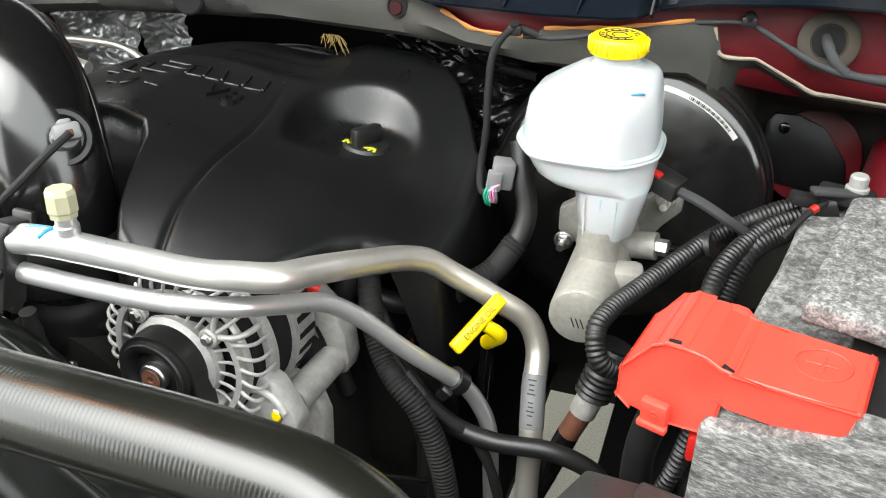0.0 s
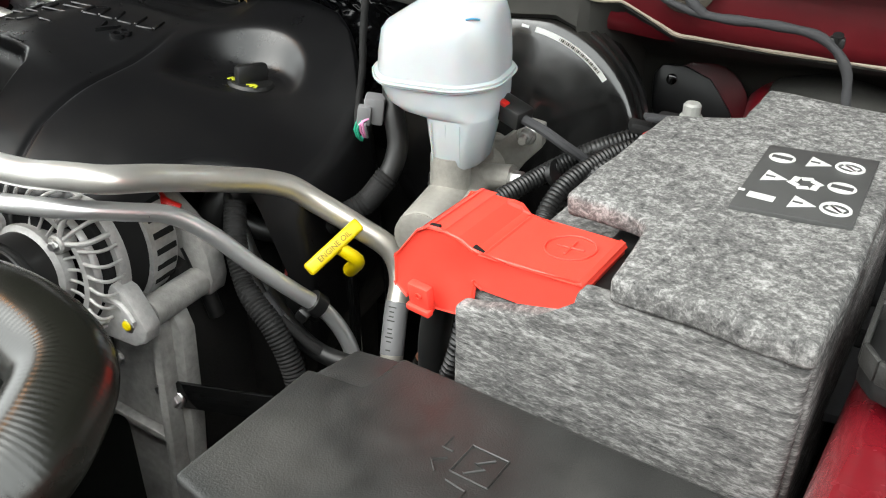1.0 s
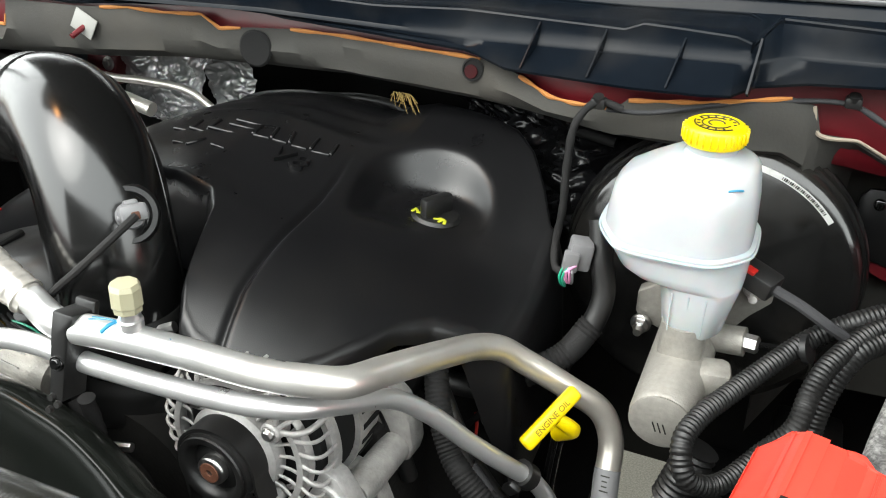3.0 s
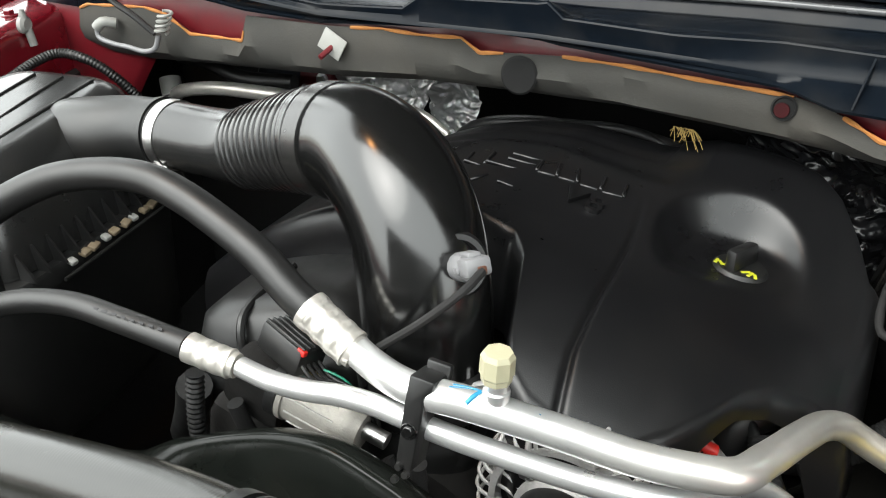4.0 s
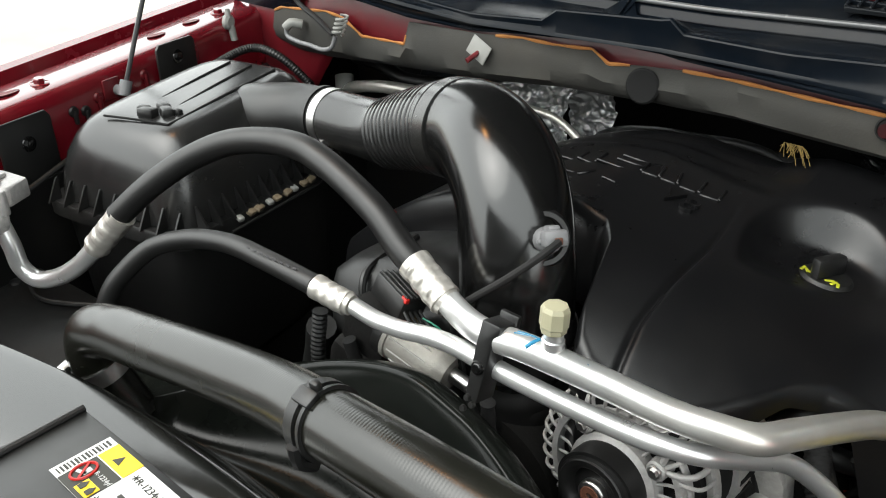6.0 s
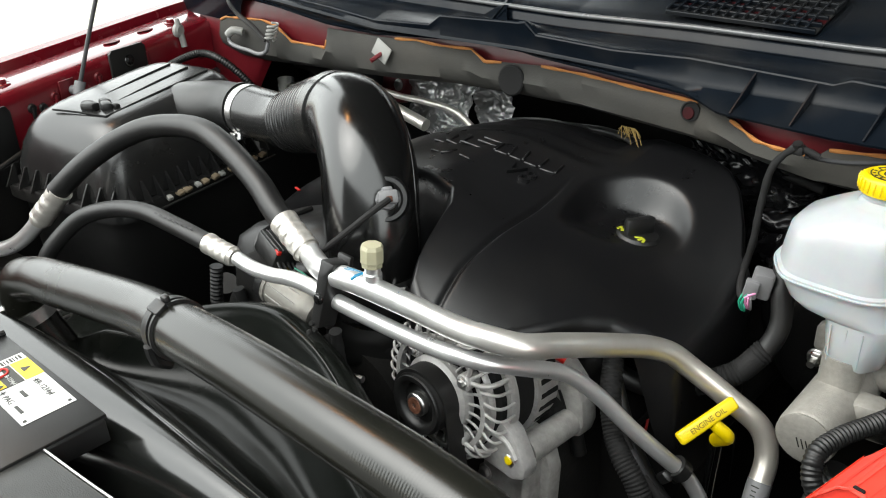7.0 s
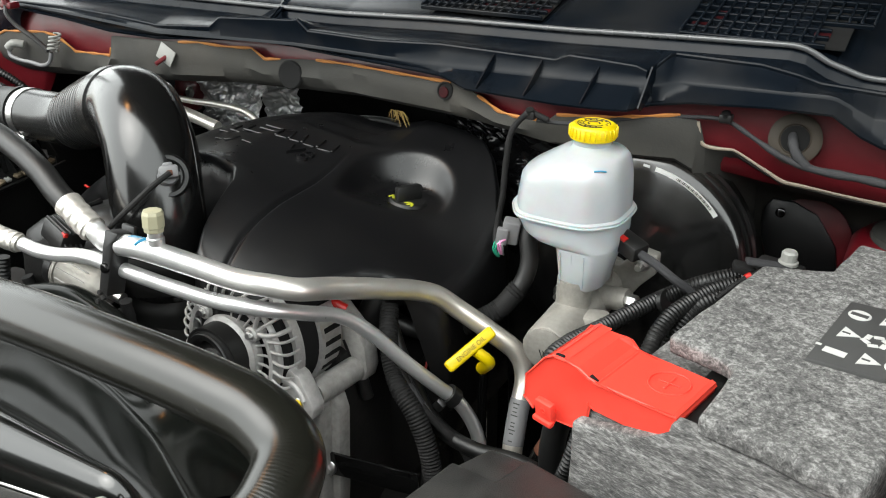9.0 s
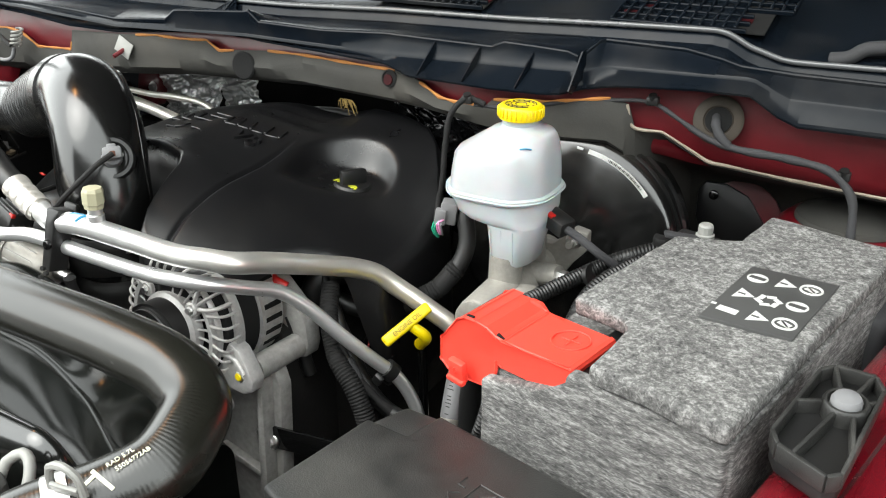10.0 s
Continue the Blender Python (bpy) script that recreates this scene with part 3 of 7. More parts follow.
def grille(x0, x1, y0, y1, nx, rows, cut):
    """A vent: slats one way, bars the other, over a black sheet and dark red patches painted as shade; the front rows
    stop short.
    """
    def deck(y):
        return 1.2815 + (y - 0.905) * 0.27

    for k in range(rows + 1):
        y = y0 + (y1 - y0) * k / rows
        end = x1 - (cut if k < rows / 2 else 0.0)
        part("grille_bar", box((end - x0, 0.0042, 0.006), pose((x0 + end) / 2, y, deck(y) + 0.0030, 15), 0.001, 1), COWL_PLASTIC, cowl)
    for k in range(nx + 1):
        x = x0 + (x1 - x0) * k / nx
        low = y0 if x < x1 - cut else (y0 + y1) / 2
        part("grille_slat", box((0.0030, y1 - low, 0.0075), pose(x, (low + y1) / 2, deck((low + y1) / 2) + 0.0034, 15), 0.0008, 1), COWL_PLASTIC, cowl)
    # a black sheet on the deck gives the shade of the opening
    part("grille_opening", box((x1 - x0 - 0.5 * cut, y1 - y0, 0.002), pose((x0 + x1) / 2 - 0.25 * cut, (y0 + y1) / 2, deck((y0 + y1) / 2) - 0.0004, 15), 0.0005, 1), UNDER, cowl, "black sheet painted as the shade under the grille")
    # red patches below the slats, darkened in colour to look shaded
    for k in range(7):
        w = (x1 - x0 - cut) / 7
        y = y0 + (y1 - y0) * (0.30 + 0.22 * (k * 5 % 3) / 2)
        part("grille_floor", box((w * 0.8, (y1 - y0) * (0.16 + 0.06 * (k % 2)), 0.001), pose(x0 + w * (k + 0.6), y, deck(y) + 0.0012, 15), 0.0003, 1), SHADED_RED, cowl, "red paint under the grille, its colour darkened for shade")


grille(-0.440, -0.258, 0.909, 1.005, 15, 6, 0.0)
grille(-0.080, 0.120, 0.907, 1.020, 15, 6, 0.040)
# unseen canopy added to block the sky, open to the yard on the left and in front, with one warm lamp
setting("ceiling", prism([(-2.6, 0.12), (4.5, 0.12), (4.5, 6.0), (-2.6, 6.0)], 3.10, 3.30), UNSEEN_CANOPY, "grey unseen canopy ceiling added to block the sky over the truck", "ceiling")
# walls out of view, added to darken reflections and cut low light
setting("wall_north", prism([(-1.9, -2.9), (6.0, -2.9), (6.0, -2.7), (-1.9, -2.7)], 0.0, 2.8), WALL, "plain dark grey unseen wall added across the yard to darken reflections", "wall")
setting("wall_east", prism([(4.3, 0.12), (4.5, 0.12), (4.5, 6.0), (4.3, 6.0)], 0.0, 3.10), WALL, "plain grey unseen wall added beside the truck to block light", "wall")
setting("wall_south", prism([(-2.6, 5.8), (4.3, 5.8), (4.3, 6.0), (-2.6, 6.0)], 0.0, 3.10), WALL, "plain grey unseen wall added behind the truck to block light", "wall")
glow = bpy.data.materials.new("warm_lamp_glow")
glow.use_nodes = True
glow.node_tree.nodes["Principled BSDF"].inputs["Emission Color"].default_value = (1.0, 0.42, 0.10, 1)
glow.node_tree.nodes["Principled BSDF"].inputs["Emission Strength"].default_value = 7.0
lamp = thing("ceiling_lamp", (-1.66, 0.26, 3.10), "warm orange lamp under the canopy ceiling", "lamp")
part("housing", lathe([(0, 0), (0.10, 0), (0.13, -0.04), (0.12, -0.06), (0, -0.06)], 28, pose(-1.66, 0.26, 3.10)), WALL, lamp)
part("diffuser", lathe([(0, -0.060), (0.11, -0.060), (0.09, -0.085), (0, -0.095)], 28, pose(-1.66, 0.26, 3.10)), glow, lamp, "glowing orange diffuser")
setting("windscreen", sheet(span(-1.3, 0.5, 12), lambda x: [(x, 1.155, 1.353), (x, 1.16, 1.36), (x, 1.6, 1.66), (x, 1.9, 1.86)], 0.005), GLASS_DARK, "dark tinted windscreen above the cowl", "windscreen")
# ---- engine cover ----
COVER_R = -0.245


def cover_front(x):
    return steps(x, [(-0.9, 0.615), (-0.56, 0.615), (-0.515, 0.605), (-0.495, 0.580), (-0.484, 0.548), (-0.471, 0.508), (-0.456, 0.482), (-0.440, 0.472), (-0.41, 0.468), (-0.385, 0.470), (-0.365, 0.482), (-0.345, 0.505), (-0.325, 0.540), (-0.308, 0.578), (-0.290, 0.603), (-0.264, 0.620), (-0.2, 0.635)])


def cover_back(x):
    return steps(x, [(-0.9, 0.88), (-0.46, 0.885), (-0.40, 0.872), (-0.345, 0.862), (-0.31, 0.852), (-0.285, 0.832), (-0.262, 0.800), (-0.245, 0.770), (-0.2, 0.74)])


def bump_at(v, c, w):
    return math.exp(-((v - c) / w) ** 2)


def soft_plus(v, w):
    return w * math.log(1 + math.exp(min(30.0, v / w)))


def cover_z(x, y):
    u = x + 0.55
    z = 1.141 - (0.1 * u + 0.9 * u * u if u > 0 else 1.3 * u * u) - 2.2 * max(0.0, 0.60 - y) ** 2
    z += 2.6 * soft_plus(u - 0.08, 0.02) * soft_plus(y - 0.695, 0.018)
    # stepped ridges along the back
    for c in (0.775, 0.815, 0.85):
        z -= 0.004 / (1 + math.exp(-(y - c - 0.10 * u * u) / 0.004)) * min(1.0, max(0.0, (0.14 - u) / 0.05))
    z -= 0.8 * max(0.0, y - 0.80) ** 2 if u < 0.1 else 0.0
    # groove that runs from front to back
    xs = steps(y, [(0.44, -0.410), (0.485, -0.420), (0.515, -0.426), (0.60, -0.429), (0.65, -0.432), (0.69, -0.437), (0.74, -0.446)])
    fade = min(1.0, max(0.0, (0.74 - y) / 0.10))
    z -= fade * 0.0050 * bump_at(x, xs, 0.0032)
    z -= fade * 0.0030 / (1 + math.exp(min(40.0, (x - xs) / 0.0025)))
    # scooped recess behind the oil filler, open to the front
    d = math.hypot((x + 0.352) / 0.060, max(0.0, y - 0.716) / 0.062)
    scoop = 1.0775 - 0.12 * (x + 0.35) + 0.55 * soft_plus(0.695 - y, 0.012) + 0.10 * soft_plus(d - 0.92, 0.055)
    z -= soft_plus(z - scoop, 0.0028) * min(1.0, max(0.0, (1.9 - d) / 0.5))
    return z


def cover_mesh():
    bm = bmesh.new()
    xs = span(-0.90, -0.46, 90) + span(-0.457, -0.39, 52) + span(-0.387, COVER_R, 60) + [COVER_R + d for d in (0.006, 0.012, 0.016, 0.019, 0.022, 0.026, 0.03)]
    grid, n = [], len(xs) - 8
    for x in xs:
        col = []
        over = max(0.0, x - COVER_R)
        drop = 0.0 if over == 0 else [0, 0.0015, 0.006, 0.014, 0.035, 0.07, 0.12, 0.17][xs.index(x) - n]
        f = cover_front(x)
        skirt = steps(x, [(-0.9, 0.11), (-0.40, 0.09), (-0.36, 0.05), (-0.31, 0.016), (-0.27, 0.02), (-0.24, 0.10)])
        ys = [(-0.020, 1.0), (-0.018, 0.62), (-0.015, 0.30), (-0.011, 0.13), (-0.006, 0.045), (-0.002, 0.008)]
        for dy, share in ys:
            col.append((min(x, COVER_R + 0.03), f + dy, cover_z(min(x, COVER_R), f) - skirt * share - drop))
        back = cover_back(x)
        for y in span(f, back, 110):
            col.append((x, y, cover_z(min(x, COVER_R), y) - drop))
        col += [(x, back + 0.006, cover_z(min(x, COVER_R), back) - 0.003 - drop), (x, back + 0.013, cover_z(min(x, COVER_R), back) - 0.015 - drop), (x, back + 0.016, cover_z(min(x, COVER_R), back) - 0.12 - drop)]
        grid.append(col)
    v = [[bm.verts.new(q) for q in c] for c in grid]
    for a, b in zip(v, v[1:]):
        for k in range(len(a) - 1):
            bm.faces.new((a[k], b[k], b[k + 1], a[k + 1]))
    return bm


engine = thing("engine_cover", (-0.55, 0.68, 0.95), "black grained plastic engine cover with raised lettering", "engine cover")
part("cover_shell", cover_mesh(), COVER_PLASTIC, engine, smooth=0)
engine.children[0].data.shade_smooth()


def on_cover(x, y, lift=0.0):
    return (x, y, cover_z(x, y) + lift)


def cover_letters(text, x, y, size, way):
    n = Vector((-(cover_z(x + 0.01, y) - cover_z(x - 0.01, y)) / 0.02, -(cover_z(x, y + 0.01) - cover_z(x, y - 0.01)) / 0.02, 1))
    return letters(text, size, frame_on(on_cover(x, y, 0.0010), way, n), 0.0032, 1.1)


# raised lettering: the maker's word as plain strokes, the cylinder count as letters
def cover_stroke(x0, y0, x1, y1, w=0.0036):
    a, b = Vector(on_cover(x0, y0)), Vector(on_cover(x1, y1))
    return box(((b - a).length, w, 0.0044), frame_on((a + b) / 2, b - a, (0.10, -0.05, 1)), 0.0011, 1)


for x0, y0, x1, y1 in ((-0.640, 0.704, -0.622, 0.706), (-0.619, 0.704, -0.597, 0.703), (-0.595, 0.704, -0.545, 0.707), (-0.542, 0.708, -0.525, 0.710), (-0.522, 0.711, -0.506, 0.712), (-0.501, 0.713, -0.484, 0.714),
                       (-0.480, 0.716, -0.461, 0.719), (-0.579, 0.731, -0.545, 0.733), (-0.579, 0.719, -0.549, 0.721), (-0.597, 0.705, -0.599, 0.732), (-0.620, 0.706, -0.622, 0.730), (-0.544, 0.709, -0.546, 0.731),
                       (-0.524, 0.712, -0.530, 0.736), (-0.504, 0.714, -0.512, 0.738), (-0.482, 0.717, -0.486, 0.742), (-0.461, 0.720, -0.465, 0.744), (-0.592, 0.664, -0.582, 0.684), (-0.566, 0.670, -0.549, 0.669),
                       (-0.612, 0.668, -0.600, 0.671)):
    part("raised_stroke", cover_stroke(x0, y0, x1, y1), COVER_PLASTIC, engine)
part("raised_letters", cover_letters("V8", -0.487, 0.686, 0.036, (1, -0.06, 0)), COVER_PLASTIC, engine, "raised V8 lettering")

# dark engine mass below the cover
block = thing("engine_block", (-0.5, 0.7, 0.55), "dark engine block in shadow under its cover", "engine")
part("block", box((0.50, 0.42, 0.44), pose(-0.56, 0.74, 0.75), 0.03), DARK_IRON, block)
part("head", box((0.18, 0.36, 0.16), pose(-0.33, 0.80, 0.84, 0, 25, 0), 0.02), DARK_IRON, block)
part("front_cover", box((0.34, 0.06, 0.36), pose(-0.55, 0.53, 0.80), 0.02), DARK_IRON, block)

cap = thing("oil_filler_cap", (-0.350, 0.728, 1.068), "black oil filler cap with yellow symbols and a grip bar", "oil cap")
part("disc", lathe([(0, 0), (0.023, 0), (0.025, 0.003), (0.025, 0.010), (0.022, 0.013), (0, 0.014)], 28, pose(-0.350, 0.728, 1.068, -4, 6)), BLACK_PLASTIC, cap)
part("grip", prism([(-0.020, -0.006), (0.020, -0.006), (0.018, 0.006), (-0.018, 0.006)], 0, 0.022, 0.004, pose(-0.350, 0.730, 1.077, -4, 6, 70)), BLACK_PLASTIC, cap)
for dx, dy, a in ((-0.015, -0.008, 30), (0.012, -0.012, -20)):
    part("symbol", join(*[box((0.003, 0.009, 0.0008), pose(-0.350 + dx + 0.0045 * k, 0.728 + dy - 0.002 * k, 1.0826 - 0.1 * dx, -4, 6, a + 35 * k), 0.0002, 1) for k in (-1, 0, 1)]), YELLOW_INK, cap, "yellow oil symbol")

# ---- intake elbow and bellows ----
intake = thing("intake_tube", (-0.6, 0.55, 1.0), "glossy black plastic intake elbow with ribbed bellows", "intake tube")
ELBOW = spline([(-0.547, 0.502, 0.975), (-0.543, 0.503, 1.070), (-0.550, 0.510, 1.124), (-0.567, 0.525, 1.164), (-0.606, 0.549, 1.189), (-0.652, 0.574, 1.194), (-0.703, 0.588, 1.183)], 0.008)
part("elbow", tube(ELBOW[::2] + ELBOW[-1:],
                   lambda s: 0.0495 + 0.003 * math.sin(3.1 * s), 40, 0.008), GLOSS_PLASTIC, intake)
seam = []
for p, q in zip(ELBOW[2:-2], ELBOW[5:]):
    t = (q - p).normalized()
    v = Vector((0.72, 0.50, 0.42))
    seam.append(p + (v - t * v.dot(t)).normalized() * 0.0515)
part("boot", tube([(-0.548, 0.502, 0.965), (-0.547, 0.502, 0.99), (-0.545, 0.503, 1.03), (-0.545, 0.504, 1.064)], lambda s: 0.0545 + 0.0025 * math.sin(9 * s) + 0.001 * math.sin(23 * s), 40, 0.004), RUBBER, intake, "wrinkled rubber boot")
part("elbow_seam", tube(seam[::3], 0.0022, 6), GLOSS_PLASTIC, intake, "moulding seam")
BELLOWS = spline([(-0.686, 0.5835, 1.187), (-0.730, 0.593, 1.174), (-0.771, 0.601, 1.160), (-0.806, 0.607, 1.147)], 0.0006)


def bellows_radius(s):
    u = (13.0 * s) % 1.0
    return 0.0480 - 0.0095 * s + 0.0034 * min(1.0, max(0.0, 2.2 * (0.5 + 0.5 * math.cos(2 * math.pi * u)) - 0.25))


part("bellows", tube(BELLOWS, bellows_radius, 48, 0.0006, smooth_path=False), BOX_PLASTIC, intake, "ribbed rubber bellows", smooth=60)
part("bellows_collar", tube([(-0.668, 0.578, 1.191), (-0.688, 0.584, 1.187)], 0.0520, 40, 0.004), BOX_PLASTIC, intake)
part("cuff", tube([(-0.796, 0.606, 1.150), (-0.822, 0.610, 1.143), (-0.850, 0.613, 1.140), (-0.940, 0.6155, 1.1355)], lambda s: 0.0400 - 0.0040 * min(1.0, 2.2 * s) ** 0.7, 48, 0.006), BOX_PLASTIC, intake, smooth=60)
hc = part("hose_clamp", tube([(-0.914, 0.6152, 1.1365), (-0.927, 0.6155, 1.1360)], 0.0374, 48), STEEL, intake, "steel worm-drive hose clamp")
part("clamp_screw", join(lathe([(0, 0), (0.005, 0), (0.005, 0.016), (0, 0.016)], 8, aim((-0.915, 0.588, 1.102), (-0.2, 0.3, 1))), box((0.014, 0.010, 0.012), pose(-0.921, 0.586, 1.106), 0.002)), STEEL, hc)
part("sensor_boss", lathe([(0, 0), (0.026, 0), (0.026, 0.008), (0.023, 0.012), (0.019, 0.012), (0.017, 0.008), (0, 0.008)], 32, aim((-0.519, 0.501, 1.151), (0.75, -0.55, 0.42))), RUBBER, intake, "round rubber grommet")
sensor = thing("air_temperature_sensor", (-0.483, 0.468, 1.15), "grey air temperature sensor plug in the intake elbow", "sensor")
S = aim((-0.508, 0.494, 1.156), (0.75, -0.55, 0.42))
part("plug_body", join(lathe([(0, 0), (0.011, 0), (0.011, 0.014), (0.0095, 0.018), (0, 0.018)], 14, S), box((0.020, 0.014, 0.018), S @ pose(0, 0.002, 0.026), 0.003), box((0.010, 0.005, 0.018), S @ pose(0, 0.010, 0.022), 0.002), box((0.024, 0.004, 0.008), S @ pose(0, 0.0, 0.018), 0.001)), GREY_PLASTIC, sensor)
part("terminal", box((0.006, 0.006, 0.004), S @ pose(0.0, 0, 0.039), 0.001), RUST, sensor, "orange seal at the wire end")
part("lead", tube([S @ Vector((0, 0, 0.040)), (-0.484, 0.455, 1.164), (-0.510, 0.440, 1.138), (-0.538, 0.435, 1.113), (-0.560, 0.438, 1.090), (-0.572, 0.452, 1.04)], 0.0032, 8), TAPE, sensor, "black taped lead")
part("throttle_collar", lathe([(0, 0), (0.058, 0), (0.060, 0.006), (0.060, 0.02), (0.056, 0.026), (0, 0.026)], 36, pose(-0.548, 0.508, 0.968)), BLACK_PLASTIC, intake)
scr = thing("clamp_screw", (-0.483, 0.500, 1.062), "small steel hose clamp screw at the elbow foot", "screw")
part("band", lathe([(0.0565, 0), (0.0575, 0), (0.0575, 0.012), (0.0565, 0.012)], 36, pose(-0.547, 0.509, 1.042), True), STEEL, scr)
part("screw_head", join(box((0.014, 0.012, 0.012), pose(-0.497, 0.484, 1.052, 0, 0, 30), 0.002), lathe([(0, 0), (0.005, 0), (0.005, 0.02), (0, 0.02)], 8, aim((-0.497, 0.484, 1.054), (0.8, 0.3, 0.3)))), STEEL, scr)

# ---- air cleaner box ----
air = thing("air_cleaner_box", (-1.12, 0.50, 0.80), "black plastic air cleaner box with a ribbed lid", "air cleaner")
AB = pose(-1.110, 0.545, 0, 0, 0, 12)


def lid_z(y):
    return 1.1485 + 0.085 * y


def lid_ring(z, x0, x1, y0, y1, p):
    """A rounded outline; the top leans back with height."""
    return [AB @ Vector((q[0], q[1], q[2] + max(0.0, z - 1.03) / 0.118 * 0.085 * q[1])) for q in round_rect((x0 + x1) / 2, (y0 + y1) / 2, z, (x1 - x0) / 2, (y1 - y0) / 2, p, 64)]


part("lid", ring_loft([lid_ring(1.030, -0.140, 0.108, -0.150, 0.150, 7), lid_ring(1.060, -0.137, 0.105, -0.146, 0.148, 7), lid_ring(1.095, -0.129, 0.099, -0.138, 0.144, 6.5),
                       lid_ring(1.120, -0.117, 0.091, -0.128, 0.138, 6), lid_ring(1.137, -0.102, 0.080, -0.116, 0.130, 5.5), lid_ring(1.1455, -0.086, 0.068, -0.103, 0.121, 5),
                       lid_ring(1.1480, -0.068, 0.055, -0.088, 0.108, 5), lid_ring(1.1485, -0.03, 0.03, -0.05, 0.06, 4)]), BOX_PLASTIC, air, smooth=60)
part("flange", ring_loft([lid_ring(z, -0.142 - d, 0.110 + d, -0.152 - d, 0.152 + d, 8) for z, d in ((1.008, 0.006), (1.010, 0.010), (1.026, 0.010), (1.029, 0.008))]), BLACK_PLASTIC, air)
part("base", ring_loft([lid_ring(z, -0.142 + d, 0.110 - d, -0.152 + d, 0.152 - d, 6) for z, d in ((0.80, 0.02), (0.82, 0.01), (1.009, 0.0))]), BLACK_PLASTIC, air)
part("outlet", tube([AB @ Vector((0.02, 0.050, 1.095)), AB @ Vector((0.09, 0.040, 1.118)), (-0.975, 0.614, 1.131), (-0.926, 0.615, 1.1360)], lambda s: 0.052 - 0.0155 * min(1, s * 1.25), 48, 0.008), BLACK_PLASTIC, air, smooth=60)
part("outlet_ring", tube([(-0.932, 0.6148, 1.1358), (-0.939, 0.6146, 1.1352)], 0.0385, 44), BLACK_PLASTIC, air)
part("outlet_tab", box((0.004, 0.018, 0.008), AB @ pose(0.175, 0.008, 1.150, 0, 20, 0), 0.001), BLACK_PLASTIC, air)
# no groove is cut: black lines on the lid give its shade
for x0, y0, x1, y1 in ((-0.039, 0.105, -0.032, -0.030), (0.001, 0.105, 0.010, -0.040), (0.044, 0.105, 0.043, -0.092), (-0.055, -0.106, 0.043, -0.092)):
    part("lid_groove", tube([AB @ Vector((x0, y0, lid_z(y0) + 0.0002)), AB @ Vector(((x0 + x1) / 2, (y0 + y1) / 2, lid_z((y0 + y1) / 2) + 0.0004)), AB @ Vector((x1, y1, lid_z(y1) - 0.0012))], 0.0016, 6), UNDER, air, "black line painted as the shade in a lid groove")
for dx, dy, r, h, a in ((-0.018, -0.006, 0.0085, 0.008, 20), (0.0, -0.016, 0.012, 0.013, 10), (0.0, 0.010, 0.010, 0.010, -15), (0.020, -0.004, 0.011, 0.013, -30), (0.030, 0.004, 0.007, 0.008, 0)):
    part("raised_badge", box((r * 2, r * 1.4, h), AB @ pose(-0.002 + dx, -0.066 + dy, lid_z(-0.066) + 0.002, -5, 0, a), 0.004), BLACK_PLASTIC, air)
for k in range(9):
    part("fin", prism([(0, 0), (0.020, 0), (0.002, 0.030), (0, 0.030)], -0.0013, 0.0013, 0, frame_on(AB @ Vector((-0.122 + 0.028 * k, -0.146, 1.028)), AB.to_3x3() @ Vector((0, -1, 0)), AB.to_3x3() @ Vector((-1, 0, 0)))), BLACK_PLASTIC, air)
for k in range(13):
    part("fin", prism([(0, 0), (0.020, 0), (0.002, 0.030), (0, 0.030)], -0.0013, 0.0013, 0, frame_on(AB @ Vector((0.104, -0.125 + 0.022 * k, 1.028)), AB.to_3x3() @ Vector((1, 0, 0)), AB.to_3x3() @ Vector((0, -1, 0)))), BLACK_PLASTIC, air)
for k in range(12):
    part("clip", box((0.010, 0.009 + 0.003 * (k % 3), 0.006), AB @ pose(0.124, -0.075 + 0.0175 * k + 0.003 * (k % 2), 1.026, 0, 18, 10 * (k % 3) - 8), 0.002), (PALE_PLASTIC, TAN, TAN)[k % 3], air, "tan cover clip")
part("clip_rod", tube([AB @ Vector((0.134, -0.10, 1.020)), AB @ Vector((0.134, 0.14, 1.020))], 0.0022, 8), BLACK_PLASTIC, air)

# ---- alternator ----
alt = thing("alternator", (-0.385, 0.50, 0.93), "silver cast alternator with finned housing and black pulley", "alternator")
AX = Vector((0.04, 1, -0.06)).normalized()
A0 = Vector((-0.399, 0.418, 0.995))
AL = aim(A0, AX)
ALH = AL @ pose(0, 0, -0.010) @ Matrix.Diagonal((1.27, 1.27, 1, 1))
part("pulley", lathe([(0, 0.006), (0.012, 0.006), (0.021, 0.008), (0.0235, 0.001), (0.0265, -0.001), (0.0305, -0.001), (0.0312, 0.0005), (0.0300, 0.002), (0.0325, 0.003), (0.0328, 0.005), (0.0328, 0.027), (0.032, 0.029), (0, 0.029)], 40, AL), RUBBER, alt, "black belt pulley")
part("shaft_nut", lathe([(0, -0.001), (0.0105, -0.001), (0.0120, 0.0002), (0.0125, 0.002), (0.0125, 0.008), (0, 0.008)], 28, AL), STEEL, alt)
part("shaft_end", lathe([(0, -0.0005), (0.0025, -0.0007), (0.0030, -0.0020), (0.0086, -0.0020), (0.0090, 0.001), (0, 0.001)], 16, AL), RUST, alt, "rusty shaft end")
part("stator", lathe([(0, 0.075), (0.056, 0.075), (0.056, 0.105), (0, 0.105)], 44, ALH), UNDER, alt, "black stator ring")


def belt(points, width, thick):
    """A flat belt along points, its width along the shaft."""
    rings = []
    for i, p in enumerate(points):
        t = (points[min(i + 1, len(points) - 1)] - points[max(i - 1, 0)]).normalized()
        n = AX.cross(t)
        rings.append([p + AX * (0.5 * width * a) + n * (0.5 * thick * b) for a, b in ((-1, -1), (1, -1), (1, 1), (-1, 1))])
    return ring_loft(rings)


